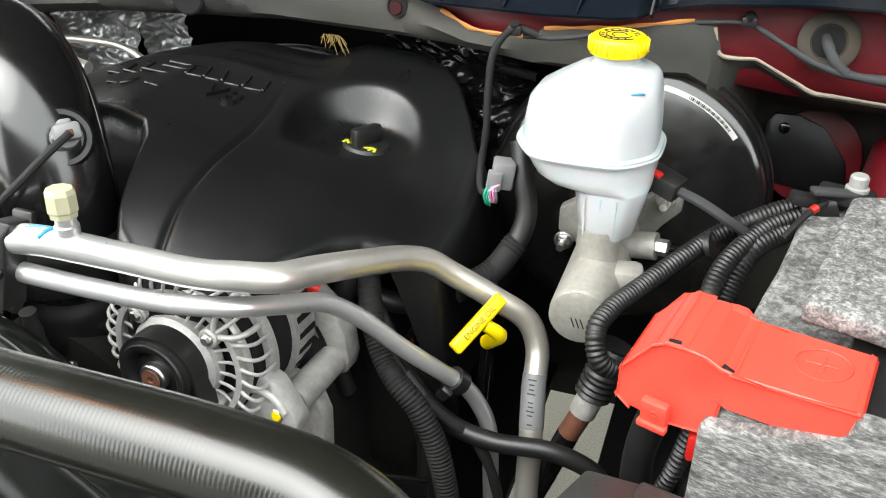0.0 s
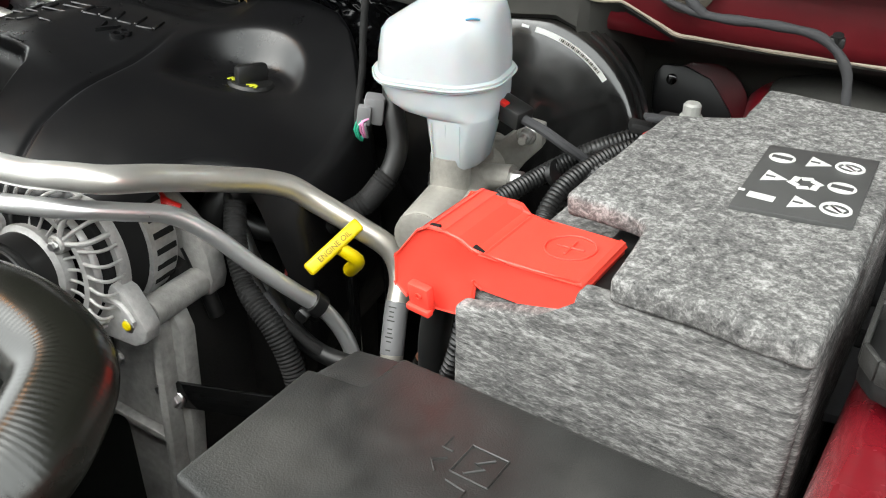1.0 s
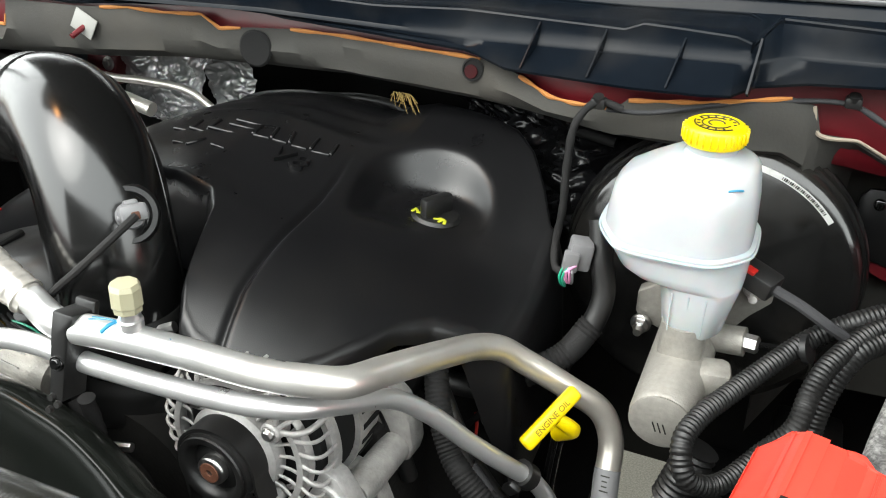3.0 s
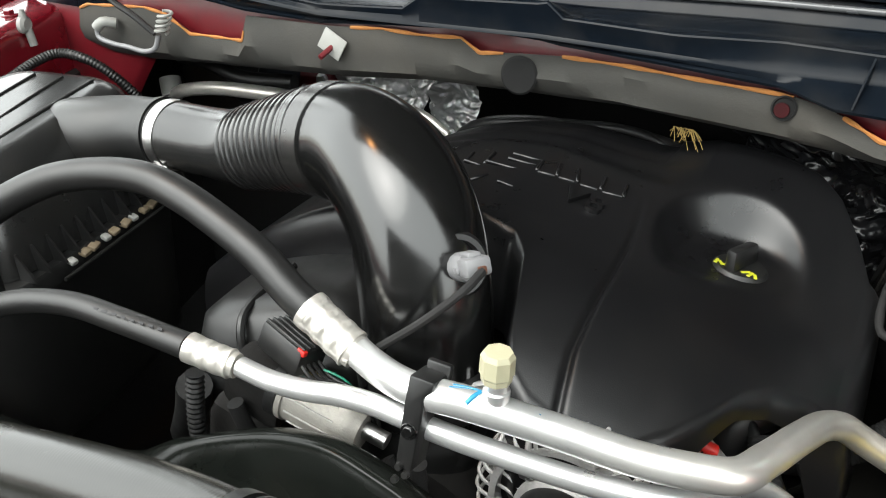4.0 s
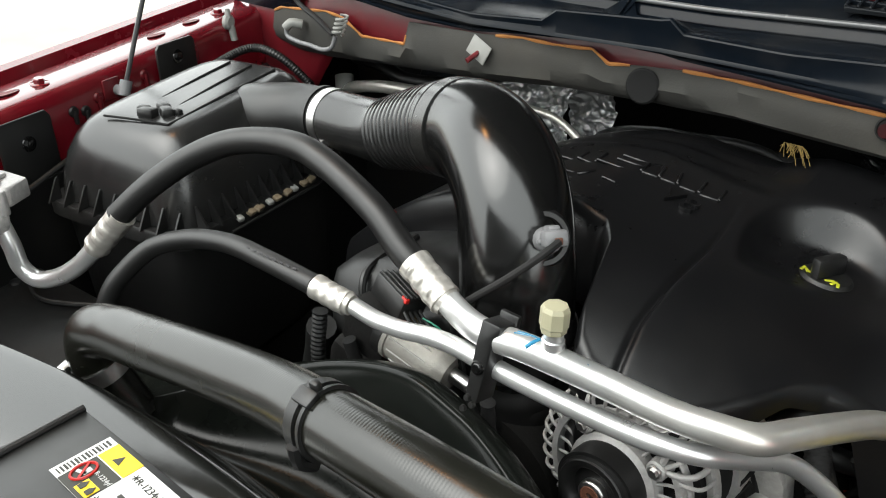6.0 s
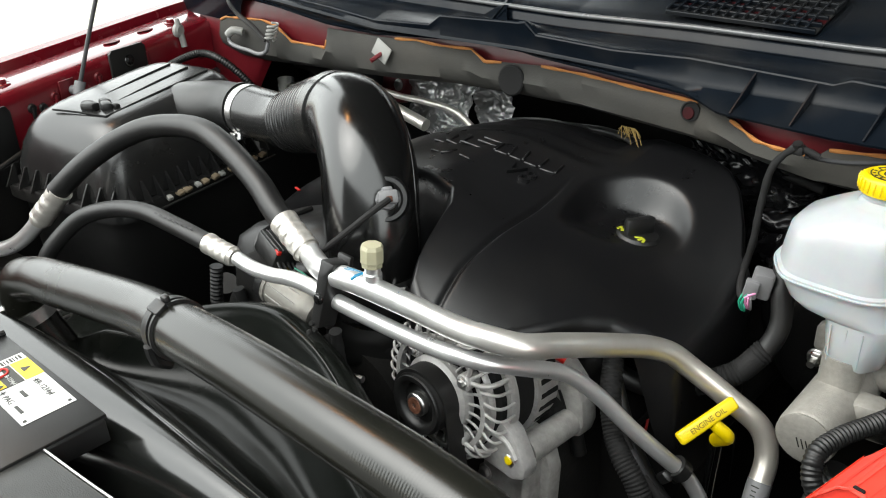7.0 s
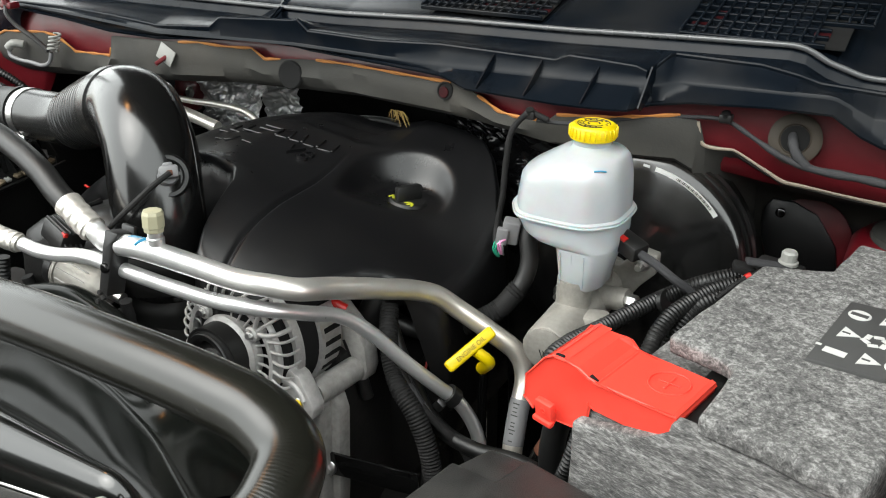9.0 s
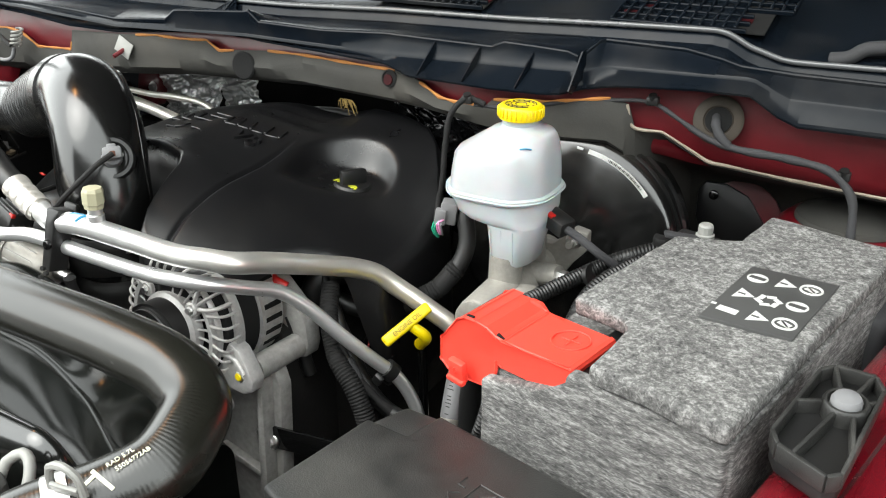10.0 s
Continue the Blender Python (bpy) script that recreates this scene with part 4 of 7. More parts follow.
PC = A0 + AX * 0.0165
round_pulley = [PC + Vector((0.0345 * math.cos(a), 0, 0.0345 * math.sin(a))) for a in span(radians(195), radians(-8), 30)]
part("belt", belt([PC + Vector((-0.022, 0, -0.20))] + round_pulley + [PC + Vector((0.055, 0, -0.22))], 0.021, 0.003), RUBBER, alt, "black rubber drive belt")


def housing_fin(k, n, r0, r1, z0, z1, w):
    a = 2 * math.pi * k / n
    return box((r1 - r0, w, z1 - z0), ALH @ pose(0, 0, (z0 + z1) / 2, 0, 0, math.degrees(a)) @ pose((r0 + r1) / 2, 0, 0), 0.0012, 1)


def polar(a, r, z):
    return ALH @ Vector((r * math.cos(a), r * math.sin(a), z))


def band(a0, a1, r0, r1, z0, z1, n=12):
    """A flat cast arc between two angles."""
    bm = ring_loft([[polar(a, r, z) for r, z in ((r0, z0), (r1, z0), (r1, z1), (r0, z1))] for a in span(a0, a1, n)])
    bmesh.ops.bevel(bm, geom=[e for e in bm.edges if e.calc_face_angle(0) > 0.8], offset=0.0007, segments=2, affect="EDGES", profile=0.5)
    return bm


part("hub_ring", lathe([(0.024, 0.036), (0.0275, 0.034), (0.0320, 0.038), (0.0325, 0.050), (0.024, 0.05)], 48, ALH, True), CAST_ALU, alt)
part("rim", join(lathe([(0.0550, 0.066), (0.0595, 0.066), (0.0603, 0.071), (0.0600, 0.077), (0.055, 0.077)], 56, ALH, True), lathe([(0.0480, 0.050), (0.0500, 0.0485), (0.0515, 0.051), (0.0515, 0.055), (0.048, 0.055)], 48, ALH, True)), CAST_ALU, alt)
# black disc behind the ribs stands in for the shade inside
part("front_plate", lathe([(0, 0.056), (0.050, 0.056), (0.054, 0.060), (0.054, 0.074), (0, 0.074)], 40, ALH), UNDER, alt, "black disc painted as the shaded inside of the housing")
for k in range(4):
    c = radians(50 + 90 * k)
    # a bolt boss between two stout arms that fork out to the rim
    part("boss", lathe([(0, 0.036), (0.0056, 0.036), (0.0068, 0.0375), (0.0070, 0.052), (0, 0.052)], 20, ALH @ pose(0.0385 * math.cos(c), 0.0385 * math.sin(c), 0)), CAST_ALU, alt)
    part("boss_bolt", hexbolt(polar(c, 0.0385, 0.036), -AX, 0.0075, 0.004, 0.006), STEEL, alt)
    for d in (-0.16, 0.16):
        part("arm", tube([polar(c + 0.35 * d, 0.043, 0.041), polar(c + d, 0.0515, 0.043), polar(c + 1.25 * d, 0.0575, 0.050), polar(c + 1.3 * d, 0.0598, 0.067)], 0.0026, 10), CAST_ALU, alt)
    part("arm", tube([polar(c, 0.045, 0.041), polar(c, 0.055, 0.045), polar(c, 0.0600, 0.056), polar(c, 0.0600, 0.070)], 0.0019, 8), CAST_ALU, alt)
    # an arch between two bosses, thin spokes inside it and looped ribs outside
    part("arch", band(c + 0.14, c + math.pi / 2 - 0.14, 0.0452, 0.0495, 0.0415, 0.052), CAST_ALU, alt)
    for j in range(5):
        a = c + 0.30 + (math.pi / 2 - 0.60) * j / 4
        part("spoke", tube([polar(a, 0.031, 0.043), polar(a + 0.015, 0.039, 0.0455), polar(a + 0.03, 0.0465, 0.045)], 0.0014, 8), CAST_ALU, alt)
    for j in range(7):
        a = c + 0.24 + (math.pi / 2 - 0.48) * j / 6
        part("looped_rib", tube([polar(a, 0.0480, 0.0430), polar(a + 0.03, 0.0540, 0.0425), polar(a + 0.07, 0.0590, 0.0460), polar(a + 0.10, 0.0608, 0.0540), polar(a + 0.11, 0.0605, 0.0690)], 0.00165, 8), CAST_ALU, alt)
part("rear_housing", lathe([(0.0, 0.105), (0.060, 0.105), (0.060, 0.117), (0.058, 0.140), (0.045, 0.155), (0, 0.157)], 44, ALH), CAST_ALU, alt)
# cooling slots drawn as black strips, their shade put into the colour
for k in range(30):
    part("rear_slot", housing_fin(k, 30, 0.0590, 0.0603, 0.110, 0.136, 0.005), UNDER, alt, "black strip painted as the shade in a cooling slot" if k == 0 else "")
# lower mounting ear and cross tube
EAR = Vector((-0.3135, 0.470, 0.946))
part("ear", prism([(0.02, -0.060), (0.050, -0.042), (0.068, -0.008), (0.082, -0.014), (0.095, -0.034), (0.102, -0.047), (0.100, -0.060), (0.086, -0.067), (0.052, -0.064)], -0.010, 0.010, 0.003, frame_on(A0 + AX * 0.058, (1, 0, 0), -AX)), CAST_ALU, alt)
part("ear_rib", tube([frame_on(A0 + AX * 0.047, (1, 0, 0), -AX) @ Vector(q) for q in ((0.035, -0.038, 0), (0.060, -0.024, 0), (0.079, -0.026, 0), (0.090, -0.040, 0))], 0.003, 8), CAST_ALU, alt)
part("pivot_bolt", hexbolt(EAR + Vector((-0.001, -0.004, 0)), -AX, 0.013, 0.007, 0.0115), STEEL, alt)
part("paint_dab", lathe([(0, 0), (0.005, 0), (0.004, 0.0012), (0, 0.0014)], 9, aim(EAR + Vector((-0.002, -0.0112, 0.001)), -AX)), YELLOW, alt, "dab of yellow paint on the bolt")

brk = thing("alternator_bracket", (-0.31, 0.53, 0.80), "grey cast bracket carrying the alternator", "bracket")
part("cross_tube", tube([EAR + AX * 0.012, EAR + AX * 0.088], 0.0145, 20), DIRTY_CAST, brk)
part("arm", prism([(-0.085, 0.078), (-0.035, 0.082), (0.004, 0.048), (0.014, 0.030), (0.018, 0.004), (0.014, -0.012), (0.0, -0.018), (-0.02, -0.012), (-0.040, 0.03)], -0.012, 0.012, 0.003, frame_on(EAR + AX * 0.094, (1, -0.1, 0), -AX)), DIRTY_CAST, brk)
part("plate", prism([(-0.062, 0.01), (0.004, 0.0), (0.016, -0.03), (0.016, -0.14), (0.010, -0.24), (0.006, -0.36), (-0.075, -0.36), (-0.07, -0.22), (-0.085, -0.14)], -0.01, 0.01, 0.003, frame_on(EAR + AX * 0.045, (1, -0.1, 0), -AX)), DIRTY_CAST, brk)
part("plate_rib", prism([(-0.004, -0.01), (0.006, -0.02), (0.008, -0.20), (-0.002, -0.34), (-0.010, -0.34), (-0.004, -0.20)], 0.01, 0.03, 0.003, frame_on(EAR + AX * 0.045, (1, -0.1, 0), -AX)), DIRTY_CAST, brk)
part("plate_web", prism([(-0.078, -0.135), (-0.004, -0.150), (-0.004, -0.158), (-0.076, -0.146)], 0.01, 0.022, 0.002, frame_on(EAR + AX * 0.045, (1, -0.1, 0), -AX)), DIRTY_CAST, brk)
for dx, dz in ((-0.055, -0.20), (-0.02, -0.105), (-0.070, -0.08)):
    part("bracket_bolt", hexbolt(EAR + AX * 0.034 + Vector((dx, 0, dz)), -AX, 0.012, 0.006, 0.01), STEEL, brk)
strap = thing("support_strap", (-0.29, 0.50, 0.845), "thin black steel strap bolted below the alternator", "strap")
part("strap_plate", box((0.12, 0.004, 0.03), pose(-0.262, 0.505, 0.845, 0, 2, 12), 0.001), DARK_METAL, strap)
part("strap_bolt", hexbolt((-0.309, 0.493, 0.841), (0, -1, 0.2), 0.012, 0.006, 0.010), STEEL, strap)
# ---- refrigerant lines ----
def crimp(points, r):
    """A crimped sleeve, from the bare pipe to the hose: a narrow neck, three raised rings with pressed pockets between them and a flared end."""
    def radius(s):
        if s < 0.10:
            return r * (0.80 + 0.6 * s)
        if s > 0.86:
            return r * 0.99
        ring = 0.5 + 0.5 * math.cos(2 * math.pi * (s - 0.10) / 0.253)
        return r * (0.915 + 0.055 * min(1.0, max(0.0, 1.8 * ring - 0.4)))

    bm = tube(points, radius, 32, 0.0008)
    bm.verts.ensure_lookup_table()
    n = len(bm.verts) // 32
    for i in range(n):
        ring = bm.verts[32 * i:32 * i + 32]
        c = sum((v.co for v in ring), Vector()) / 32
        s = i / (n - 1)
        low = 0.5 - 0.5 * math.cos(2 * math.pi * (s - 0.10) / 0.253) if 0.10 < s < 0.86 else 0.0
        for k, v in enumerate(ring):
            v.co = c + (v.co - c) * (1 + 0.05 * low * max(0.0, math.cos(2 * math.pi * 8 * k / 32)) - 0.015 * low)
    return bm


suction = thing("suction_line", (-0.45, 0.40, 1.05), "thick bright aluminium air-conditioning line with rubber hose", "refrigerant line")
PA = [(-0.571, 0.433, 1.108), (-0.539, 0.419, 1.107), (-0.494, 0.399, 1.117), (-0.450, 0.399, 1.121), (-0.399, 0.415, 1.109), (-0.346, 0.425, 1.101), (-0.314, 0.430, 1.102), (-0.291, 0.443, 1.098), (-0.278, 0.480, 1.086),
      (-0.262, 0.550, 1.058), (-0.250, 0.594, 1.039), (-0.237, 0.616, 1.026), (-0.220, 0.629, 1.009), (-0.181, 0.642, 0.982), (-0.150, 0.649, 0.959), (-0.138, 0.643, 0.936), (-0.134, 0.621, 0.903), (-0.129, 0.599, 0.868), (-0.125, 0.578, 0.80), (-0.12, 0.56, 0.66)]
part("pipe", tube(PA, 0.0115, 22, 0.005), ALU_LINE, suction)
part("crimp_sleeve", crimp([(-0.554, 0.425, 1.105), (-0.577, 0.4275, 1.1155), (-0.600, 0.430, 1.127)], 0.0158), ALU_DULL, suction, "crimped silver sleeve")
HA = [(-0.592, 0.430, 1.122), (-0.616, 0.432, 1.134), (-0.650, 0.439, 1.152), (-0.699, 0.448, 1.166), (-0.740, 0.453, 1.176), (-0.777, 0.454, 1.182), (-0.824, 0.446, 1.180), (-0.868, 0.428, 1.171), (-0.907, 0.402, 1.150), (-0.939, 0.371, 1.121), (-0.972, 0.345, 1.085)]
part("rubber_hose", tube(HA, 0.0138, 20, 0.008), RUBBER, suction, "thick black rubber hose")
part("crimp_sleeve", crimp([(-1.004, 0.325, 1.041), (-0.986, 0.337, 1.064), (-0.968, 0.349, 1.087)], 0.0158), ALU_DULL, suction, "crimped silver sleeve")
part("fender_pipe", tube([(-1.000, 0.328, 1.046), (-1.030, 0.312, 1.015), (-1.062, 0.298, 0.994), (-1.088, 0.284, 0.988), (-1.102, 0.275, 1.003), (-1.106, 0.273, 1.030), (-1.115, 0.27, 1.058)], 0.0105, 18), ALU, suction)
wp = part("service_port", lathe([(0, 0), (0.0088, 0), (0.0088, 0.012), (0.0075, 0.013), (0.0075, 0.022), (0, 0.022)], 16, aim((-0.434, 0.405, 1.122), (0.02, 0.05, 1))), ALU, suction)
part("port_cap", lathe([(0, 0.022), (0.0098, 0.022), (0.0102, 0.026), (0.0112, 0.0275), (0.0110, 0.040), (0.0092, 0.0435), (0, 0.044)], 8, aim((-0.435, 0.405, 1.119), (0.02, 0.05, 1))), CREAM_PLASTIC, wp, "cream plastic dust cap", smooth=20)
LABELLED = [p for p in spline(PA, 0.004) if 0.868 < p.z < 0.915]
stk = part("barcode_sticker", tube(LABELLED, 0.0119, 20, 0.006, caps=False), GREY_PLASTIC, suction, "grey barcode sticker")
for k in range(9):
    p = LABELLED[1 + (len(LABELLED) - 3) * k // 8]
    part("code_bar", box((0.005 if k % 3 else 0.008, 0.0006, 0.0012), frame_on(p + Vector((0.02, -0.85, 0.50)).normalized() * 0.0120, (1, 0.02, 0), (0.02, -0.85, 0.50)) @ pose(0, 0, 0, 90), 0.0001, 1), INK, stk)
# blue pen mark on the pipe
mk = [tube(((-0.461, 0.3985, 1.1327), (-0.452, 0.4012, 1.1322), (-0.4430, 0.4030, 1.1312)), 0.0006, 6), tube(((-0.462, 0.3955, 1.1325), (-0.453, 0.3990, 1.1324), (-0.4435, 0.4020, 1.1313)), 0.0005, 6),
      tube(((-0.4430, 0.4015, 1.1312), (-0.4450, 0.3955, 1.1312), (-0.4475, 0.3905, 1.1285)), 0.0017, 6)]
part("pen_mark", join(*mk), BLUE_INK, suction, "blue pen mark")
part("pen_dash", tube(((-0.4060, 0.4110, 1.1215), (-0.4070, 0.4065, 1.1195)), 0.0012, 6), BLUE_INK, suction)
liquid = thing("discharge_line", (-0.45, 0.40, 1.03), "thin bright aluminium air-conditioning line with rubber hose", "refrigerant line")
PB = [(-0.639, 0.392, 1.084), (-0.609, 0.391, 1.083), (-0.579, 0.393, 1.085), (-0.548, 0.395, 1.091), (-0.520, 0.396, 1.093), (-0.470, 0.396, 1.091), (-0.422, 0.405, 1.083), (-0.378, 0.415, 1.076), (-0.343, 0.422, 1.075), (-0.323, 0.434, 1.071),
      (-0.303, 0.467, 1.057), (-0.284, 0.502, 1.041), (-0.263, 0.523, 1.017), (-0.237, 0.543, 0.981), (-0.208, 0.565, 0.945), (-0.191, 0.582, 0.920), (-0.179, 0.592, 0.893), (-0.170, 0.595, 0.866), (-0.165, 0.592, 0.80), (-0.16, 0.59, 0.66)]
part("pipe", tube(PB, 0.0080, 16, 0.006), ALU, liquid)
part("crimp_sleeve", crimp([(-0.642, 0.3915, 1.084), (-0.662, 0.388, 1.087), (-0.683, 0.385, 1.091)], 0.0122), ALU_DULL, liquid, "crimped silver sleeve")
part("rubber_hose", tube([(-0.684, 0.385, 1.091), (-0.749, 0.381, 1.095), (-0.809, 0.377, 1.095), (-0.862, 0.363, 1.087), (-0.896, 0.340, 1.074), (-0.914, 0.318, 1.052), (-0.924, 0.300, 1.030), (-0.93, 0.285, 0.99), (-0.93, 0.27, 0.92)], 0.0105, 16, 0.008), RUBBER, liquid, "black rubber hose")
part("pen_print", join(*[box((0.005, 0.0022, 0.0005), frame_on((-0.705 - 0.0085 * k, 0.3795 - 0.0012 * k, 1.1035 + 0.0006 * k), (1, 0.1, -0.1), (0, -0.5, 0.85)), 0.0001, 1) for k in range(8)]), GREY_TAPE, liquid, "worn grey print")
part("line_clip", join(tube([(-0.199, 0.574, 0.933), (-0.193, 0.580, 0.924)], 0.0118, 18), box((0.012, 0.008, 0.020), pose(-0.205, 0.566, 0.920, 20, 35, 0), 0.003)), BLACK_PLASTIC, liquid, "black plastic line clip")
clampb = thing("line_bracket", (-0.48, 0.397, 1.06), "black plastic bracket clamping two aluminium lines", "bracket")
CB = frame_on((-0.482, 0.390, 1.105), (1.0, 0.05, -0.05), (0.05, -1, 0.3))
part("bracket_body", prism([(-0.0065, -0.035), (0.0055, -0.037), (0.0065, 0.018), (0.011, 0.024), (0.011, 0.030), (-0.007, 0.030), (-0.0075, 0.01)], -0.014, 0.010, 0.002, CB), BLACK_PLASTIC, clampb)
part("bracket_tab", box((0.018, 0.016, 0.006), CB @ pose(0.004, 0.028, -0.012), 0.002), BLACK_PLASTIC, clampb)
part("bracket_bolt", hexbolt(CB @ Vector((-0.0005, -0.008, 0.010)), CB.to_3x3() @ Vector((0, 0, 1)), 0.007, 0.003, 0.006), DARK_METAL, clampb)
for dx, dy in ((-0.004, -0.034), (0.004, -0.038), (-0.006, -0.044)):
    part("bracket_boss", lathe([(0, 0), (0.003, 0), (0.0025, 0.003), (0, 0.003)], 8, CB @ pose(dx * 0.7, dy, 0.010)), BLACK_PLASTIC, clampb)

# aluminium block bolted at the fender
blk = thing("line_connector_block", (-1.13, 0.27, 1.03), "cast aluminium connector block bolted beside the fender", "connector block")
BB = pose(-1.150, 0.275, 1.088, 0, 0, 30)
part("block_body", prism([(-0.05, -0.03), (0.02, -0.035), (0.045, -0.015), (0.045, 0.02), (0.0, 0.035), (-0.05, 0.03)], -0.012, 0.012, 0.004, BB), CAST_ALU, blk)
part("block_step", prism([(-0.045, -0.025), (0.0, -0.028), (0.0, 0.028), (-0.045, 0.025)], 0.010, 0.03, 0.004, BB), CAST_ALU, blk)
part("front_lip", prism([(-0.052, -0.006), (0.020, -0.008), (0.047, 0.0), (0.047, 0.010), (0.020, 0.008), (-0.052, 0.008)], -0.018, 0.013, 0.003, BB @ pose(0, -0.030, 0)), CAST_ALU, blk)
LUG = frame_on((-1.117, 0.262, 1.062), (0.95, 0.30, 0), (0.3, -1, 0.25))
lobes = [(0.002 + 0.019 * math.cos(a), 0.002 + 0.019 * math.sin(a)) for a in span(-1.2, 1.6, 10)] + [(-0.040, 0.030), (-0.046, 0.0)] + [(-0.026 + 0.016 * math.cos(a), -0.012 + 0.016 * math.sin(a)) for a in span(3.3, 5.2, 8)]
lug = part("flange_lug", prism(lobes, -0.010, 0.008, 0.003, LUG), CAST_ALU, blk)
part("pipe_collar", lathe([(0.0105, 0.006), (0.0150, 0.006), (0.0150, 0.012), (0.0125, 0.014), (0.0105, 0.014)], 24, LUG @ pose(0.003, 0.002, 0)), CAST_ALU, lug)
part("lug_bolt", join(hexbolt(LUG @ Vector((-0.026, -0.012, 0.008)), LUG.to_3x3() @ Vector((0, 0, 1)), 0.012, 0.006, 0.0115)), STEEL, lug)
part("top_bolt", hexbolt(BB @ Vector((-0.030, 0.004, 0.030)), (0.2, -0.4, 1), 0.013, 0.007, 0.0115), STEEL, blk)
part("raised_rib", tube([BB @ Vector(q) for q in ((0.004, 0.020, 0.0135), (0.018, 0.014, 0.0145), (0.016, 0.002, 0.0145), (0.028, -0.008, 0.0145), (0.026, -0.022, 0.0135))], 0.0030, 8), CAST_ALU, blk)
for k in range(3):
    part("lip_notch", box((0.005, 0.004, 0.016), BB @ pose(0.006 + 0.013 * k, -0.0375, 0.006, 0, 0, 6), 0.001), DIRTY_CAST, blk)
# flat black disc in place of a shaded hole
part("plate_hole", lathe([(0, 0), (0.0045, 0), (0.004, 0.0006), (0, 0.0006)], 14, BB @ pose(-0.012, -0.018, 0.0300)), UNDER, blk)

# ---- upper radiator hose ----
rad = thing("radiator_hose", (-0.4, 0.23, 1.05), "thick woven black upper radiator hose with white print", "radiator hose")
RH = [(-0.80, 0.245, 0.965), (-0.818, 0.228, 1.027), (-0.806, 0.227, 1.065), (-0.767, 0.231, 1.080), (-0.718, 0.234, 1.090), (-0.634, 0.240, 1.105), (-0.553, 0.242, 1.120), (-0.479, 0.236, 1.134), (-0.390, 0.233, 1.143), (-0.289, 0.232, 1.146),
      (-0.188, 0.233, 1.144), (-0.138, 0.230, 1.140), (-0.105, 0.217, 1.132), (-0.094, 0.195, 1.125), (-0.092, 0.170, 1.117), (-0.108, 0.140, 1.110), (-0.133, 0.107, 1.104), (-0.152, 0.068, 1.095)]
part("hose", tube(RH, 0.0235, 36, 0.0006, True, (0.0025, 0.00006)), HOSE_RUBBER, rad, smooth=60)
hcl = part("hose_clip", join(tube([(-0.499, 0.2375, 1.1305), (-0.490, 0.237, 1.1320)], 0.0262, 36), tube([(-0.485, 0.2365, 1.1330), (-0.482, 0.2363, 1.1335)], 0.0262, 36)), BLACK_PLASTIC, rad, "black plastic hose clip")
part("clip_latch", join(box((0.016, 0.012, 0.005), pose(-0.493, 0.226, 1.156, 28, 0, 0), 0.0016), box((0.008, 0.006, 0.009), pose(-0.492, 0.234, 1.160, 10, 0, 0), 0.002)), BLACK_PLASTIC, hcl)
part("clip_foot", tube([(-0.491, 0.212, 1.127), (-0.492, 0.215, 1.110), (-0.492, 0.227, 1.101)], 0.005, 8), BLACK_PLASTIC, hcl)


lc = thing("spring_clamp", (-0.822, 0.214, 1.03), "silver spring clamp at the lower end of the radiator hose", "clamp")
part("band", tube([(-0.8145, 0.232, 1.012), (-0.818, 0.2285, 1.026)], 0.0258, 32), STEEL, lc)
part("handle", box((0.010, 0.016, 0.016), pose(-0.832, 0.205, 1.022, 0, 0, 30), 0.002), STEEL, lc)


def print_on_hose(text, at, size):
    return letters(text, size, frame_on(at, (0.31, 0.92, 0.22), (0.20, -0.28, 0.93)), 0.0003)


part("print", join(print_on_hose("RAD 5.7L", (-0.0980, 0.1495, 1.1374), 0.0044), print_on_hose("55056772AB", (-0.0908, 0.1528, 1.1372), 0.0043)), CREAM_INK, rad, "cream printed part number")
part("print_stroke", join(box((0.018, 0.0026, 0.0008), frame_on((-0.0975, 0.1352, 1.1312), (0.90, 0.02, -0.35), (0.35, -0.38, 0.80)), 0.0002, 1), box((0.0026, 0.012, 0.0008), frame_on((-0.1035, 0.1305, 1.1315), (0.90, 0.02, -0.35), (0.25, -0.38, 0.85)), 0.0002, 1)), CREAM_INK, rad, "cream alignment mark")
spring = thing("spring_clamp", (-0.17, 0.09, 1.12), "silver spring clamp round the radiator hose end", "clamp")
part("band", tube([(-0.116, 0.129, 1.1080), (-0.124, 0.117, 1.1058)], 0.0252, 32), STEEL, spring)
part("handle", join(tube([(-0.119, 0.117, 1.130), (-0.115, 0.116, 1.147), (-0.104, 0.117, 1.151), (-0.096, 0.119, 1.145), (-0.094, 0.120, 1.132)], 0.0026, 8), box((0.020, 0.003, 0.007), pose(-0.106, 0.117, 1.134, 20, 0, 10), 0.001)), PALE_PLASTIC, spring)

# ---- radiator shroud, top support, front panel ----
shroud = thing("fan_shroud", (-0.55, 0.14, 0.7), "glossy black plastic fan shroud below the radiator hose", "fan shroud")


def eased(x, table):
    """A smooth curve through a table of (x, value)."""
    xs, vs = [a for a, _ in table], [b for _, b in table]
    i = max(0, min(len(xs) - 2, int(np.searchsorted(xs, x)) - 1))
    h = xs[i + 1] - xs[i]
    t = max(0.0, min(1.0, (x - xs[i]) / h))

    def slope(k):
        a, b = max(0, k - 1), min(len(xs) - 1, k + 1)
        return (vs[b] - vs[a]) / (xs[b] - xs[a]) * h

    return vs[i] * (2 * t**3 - 3 * t**2 + 1) + slope(i) * (t**3 - 2 * t**2 + t) + vs[i + 1] * (3 * t**2 - 2 * t**3) + slope(i + 1) * (t**3 - t**2)


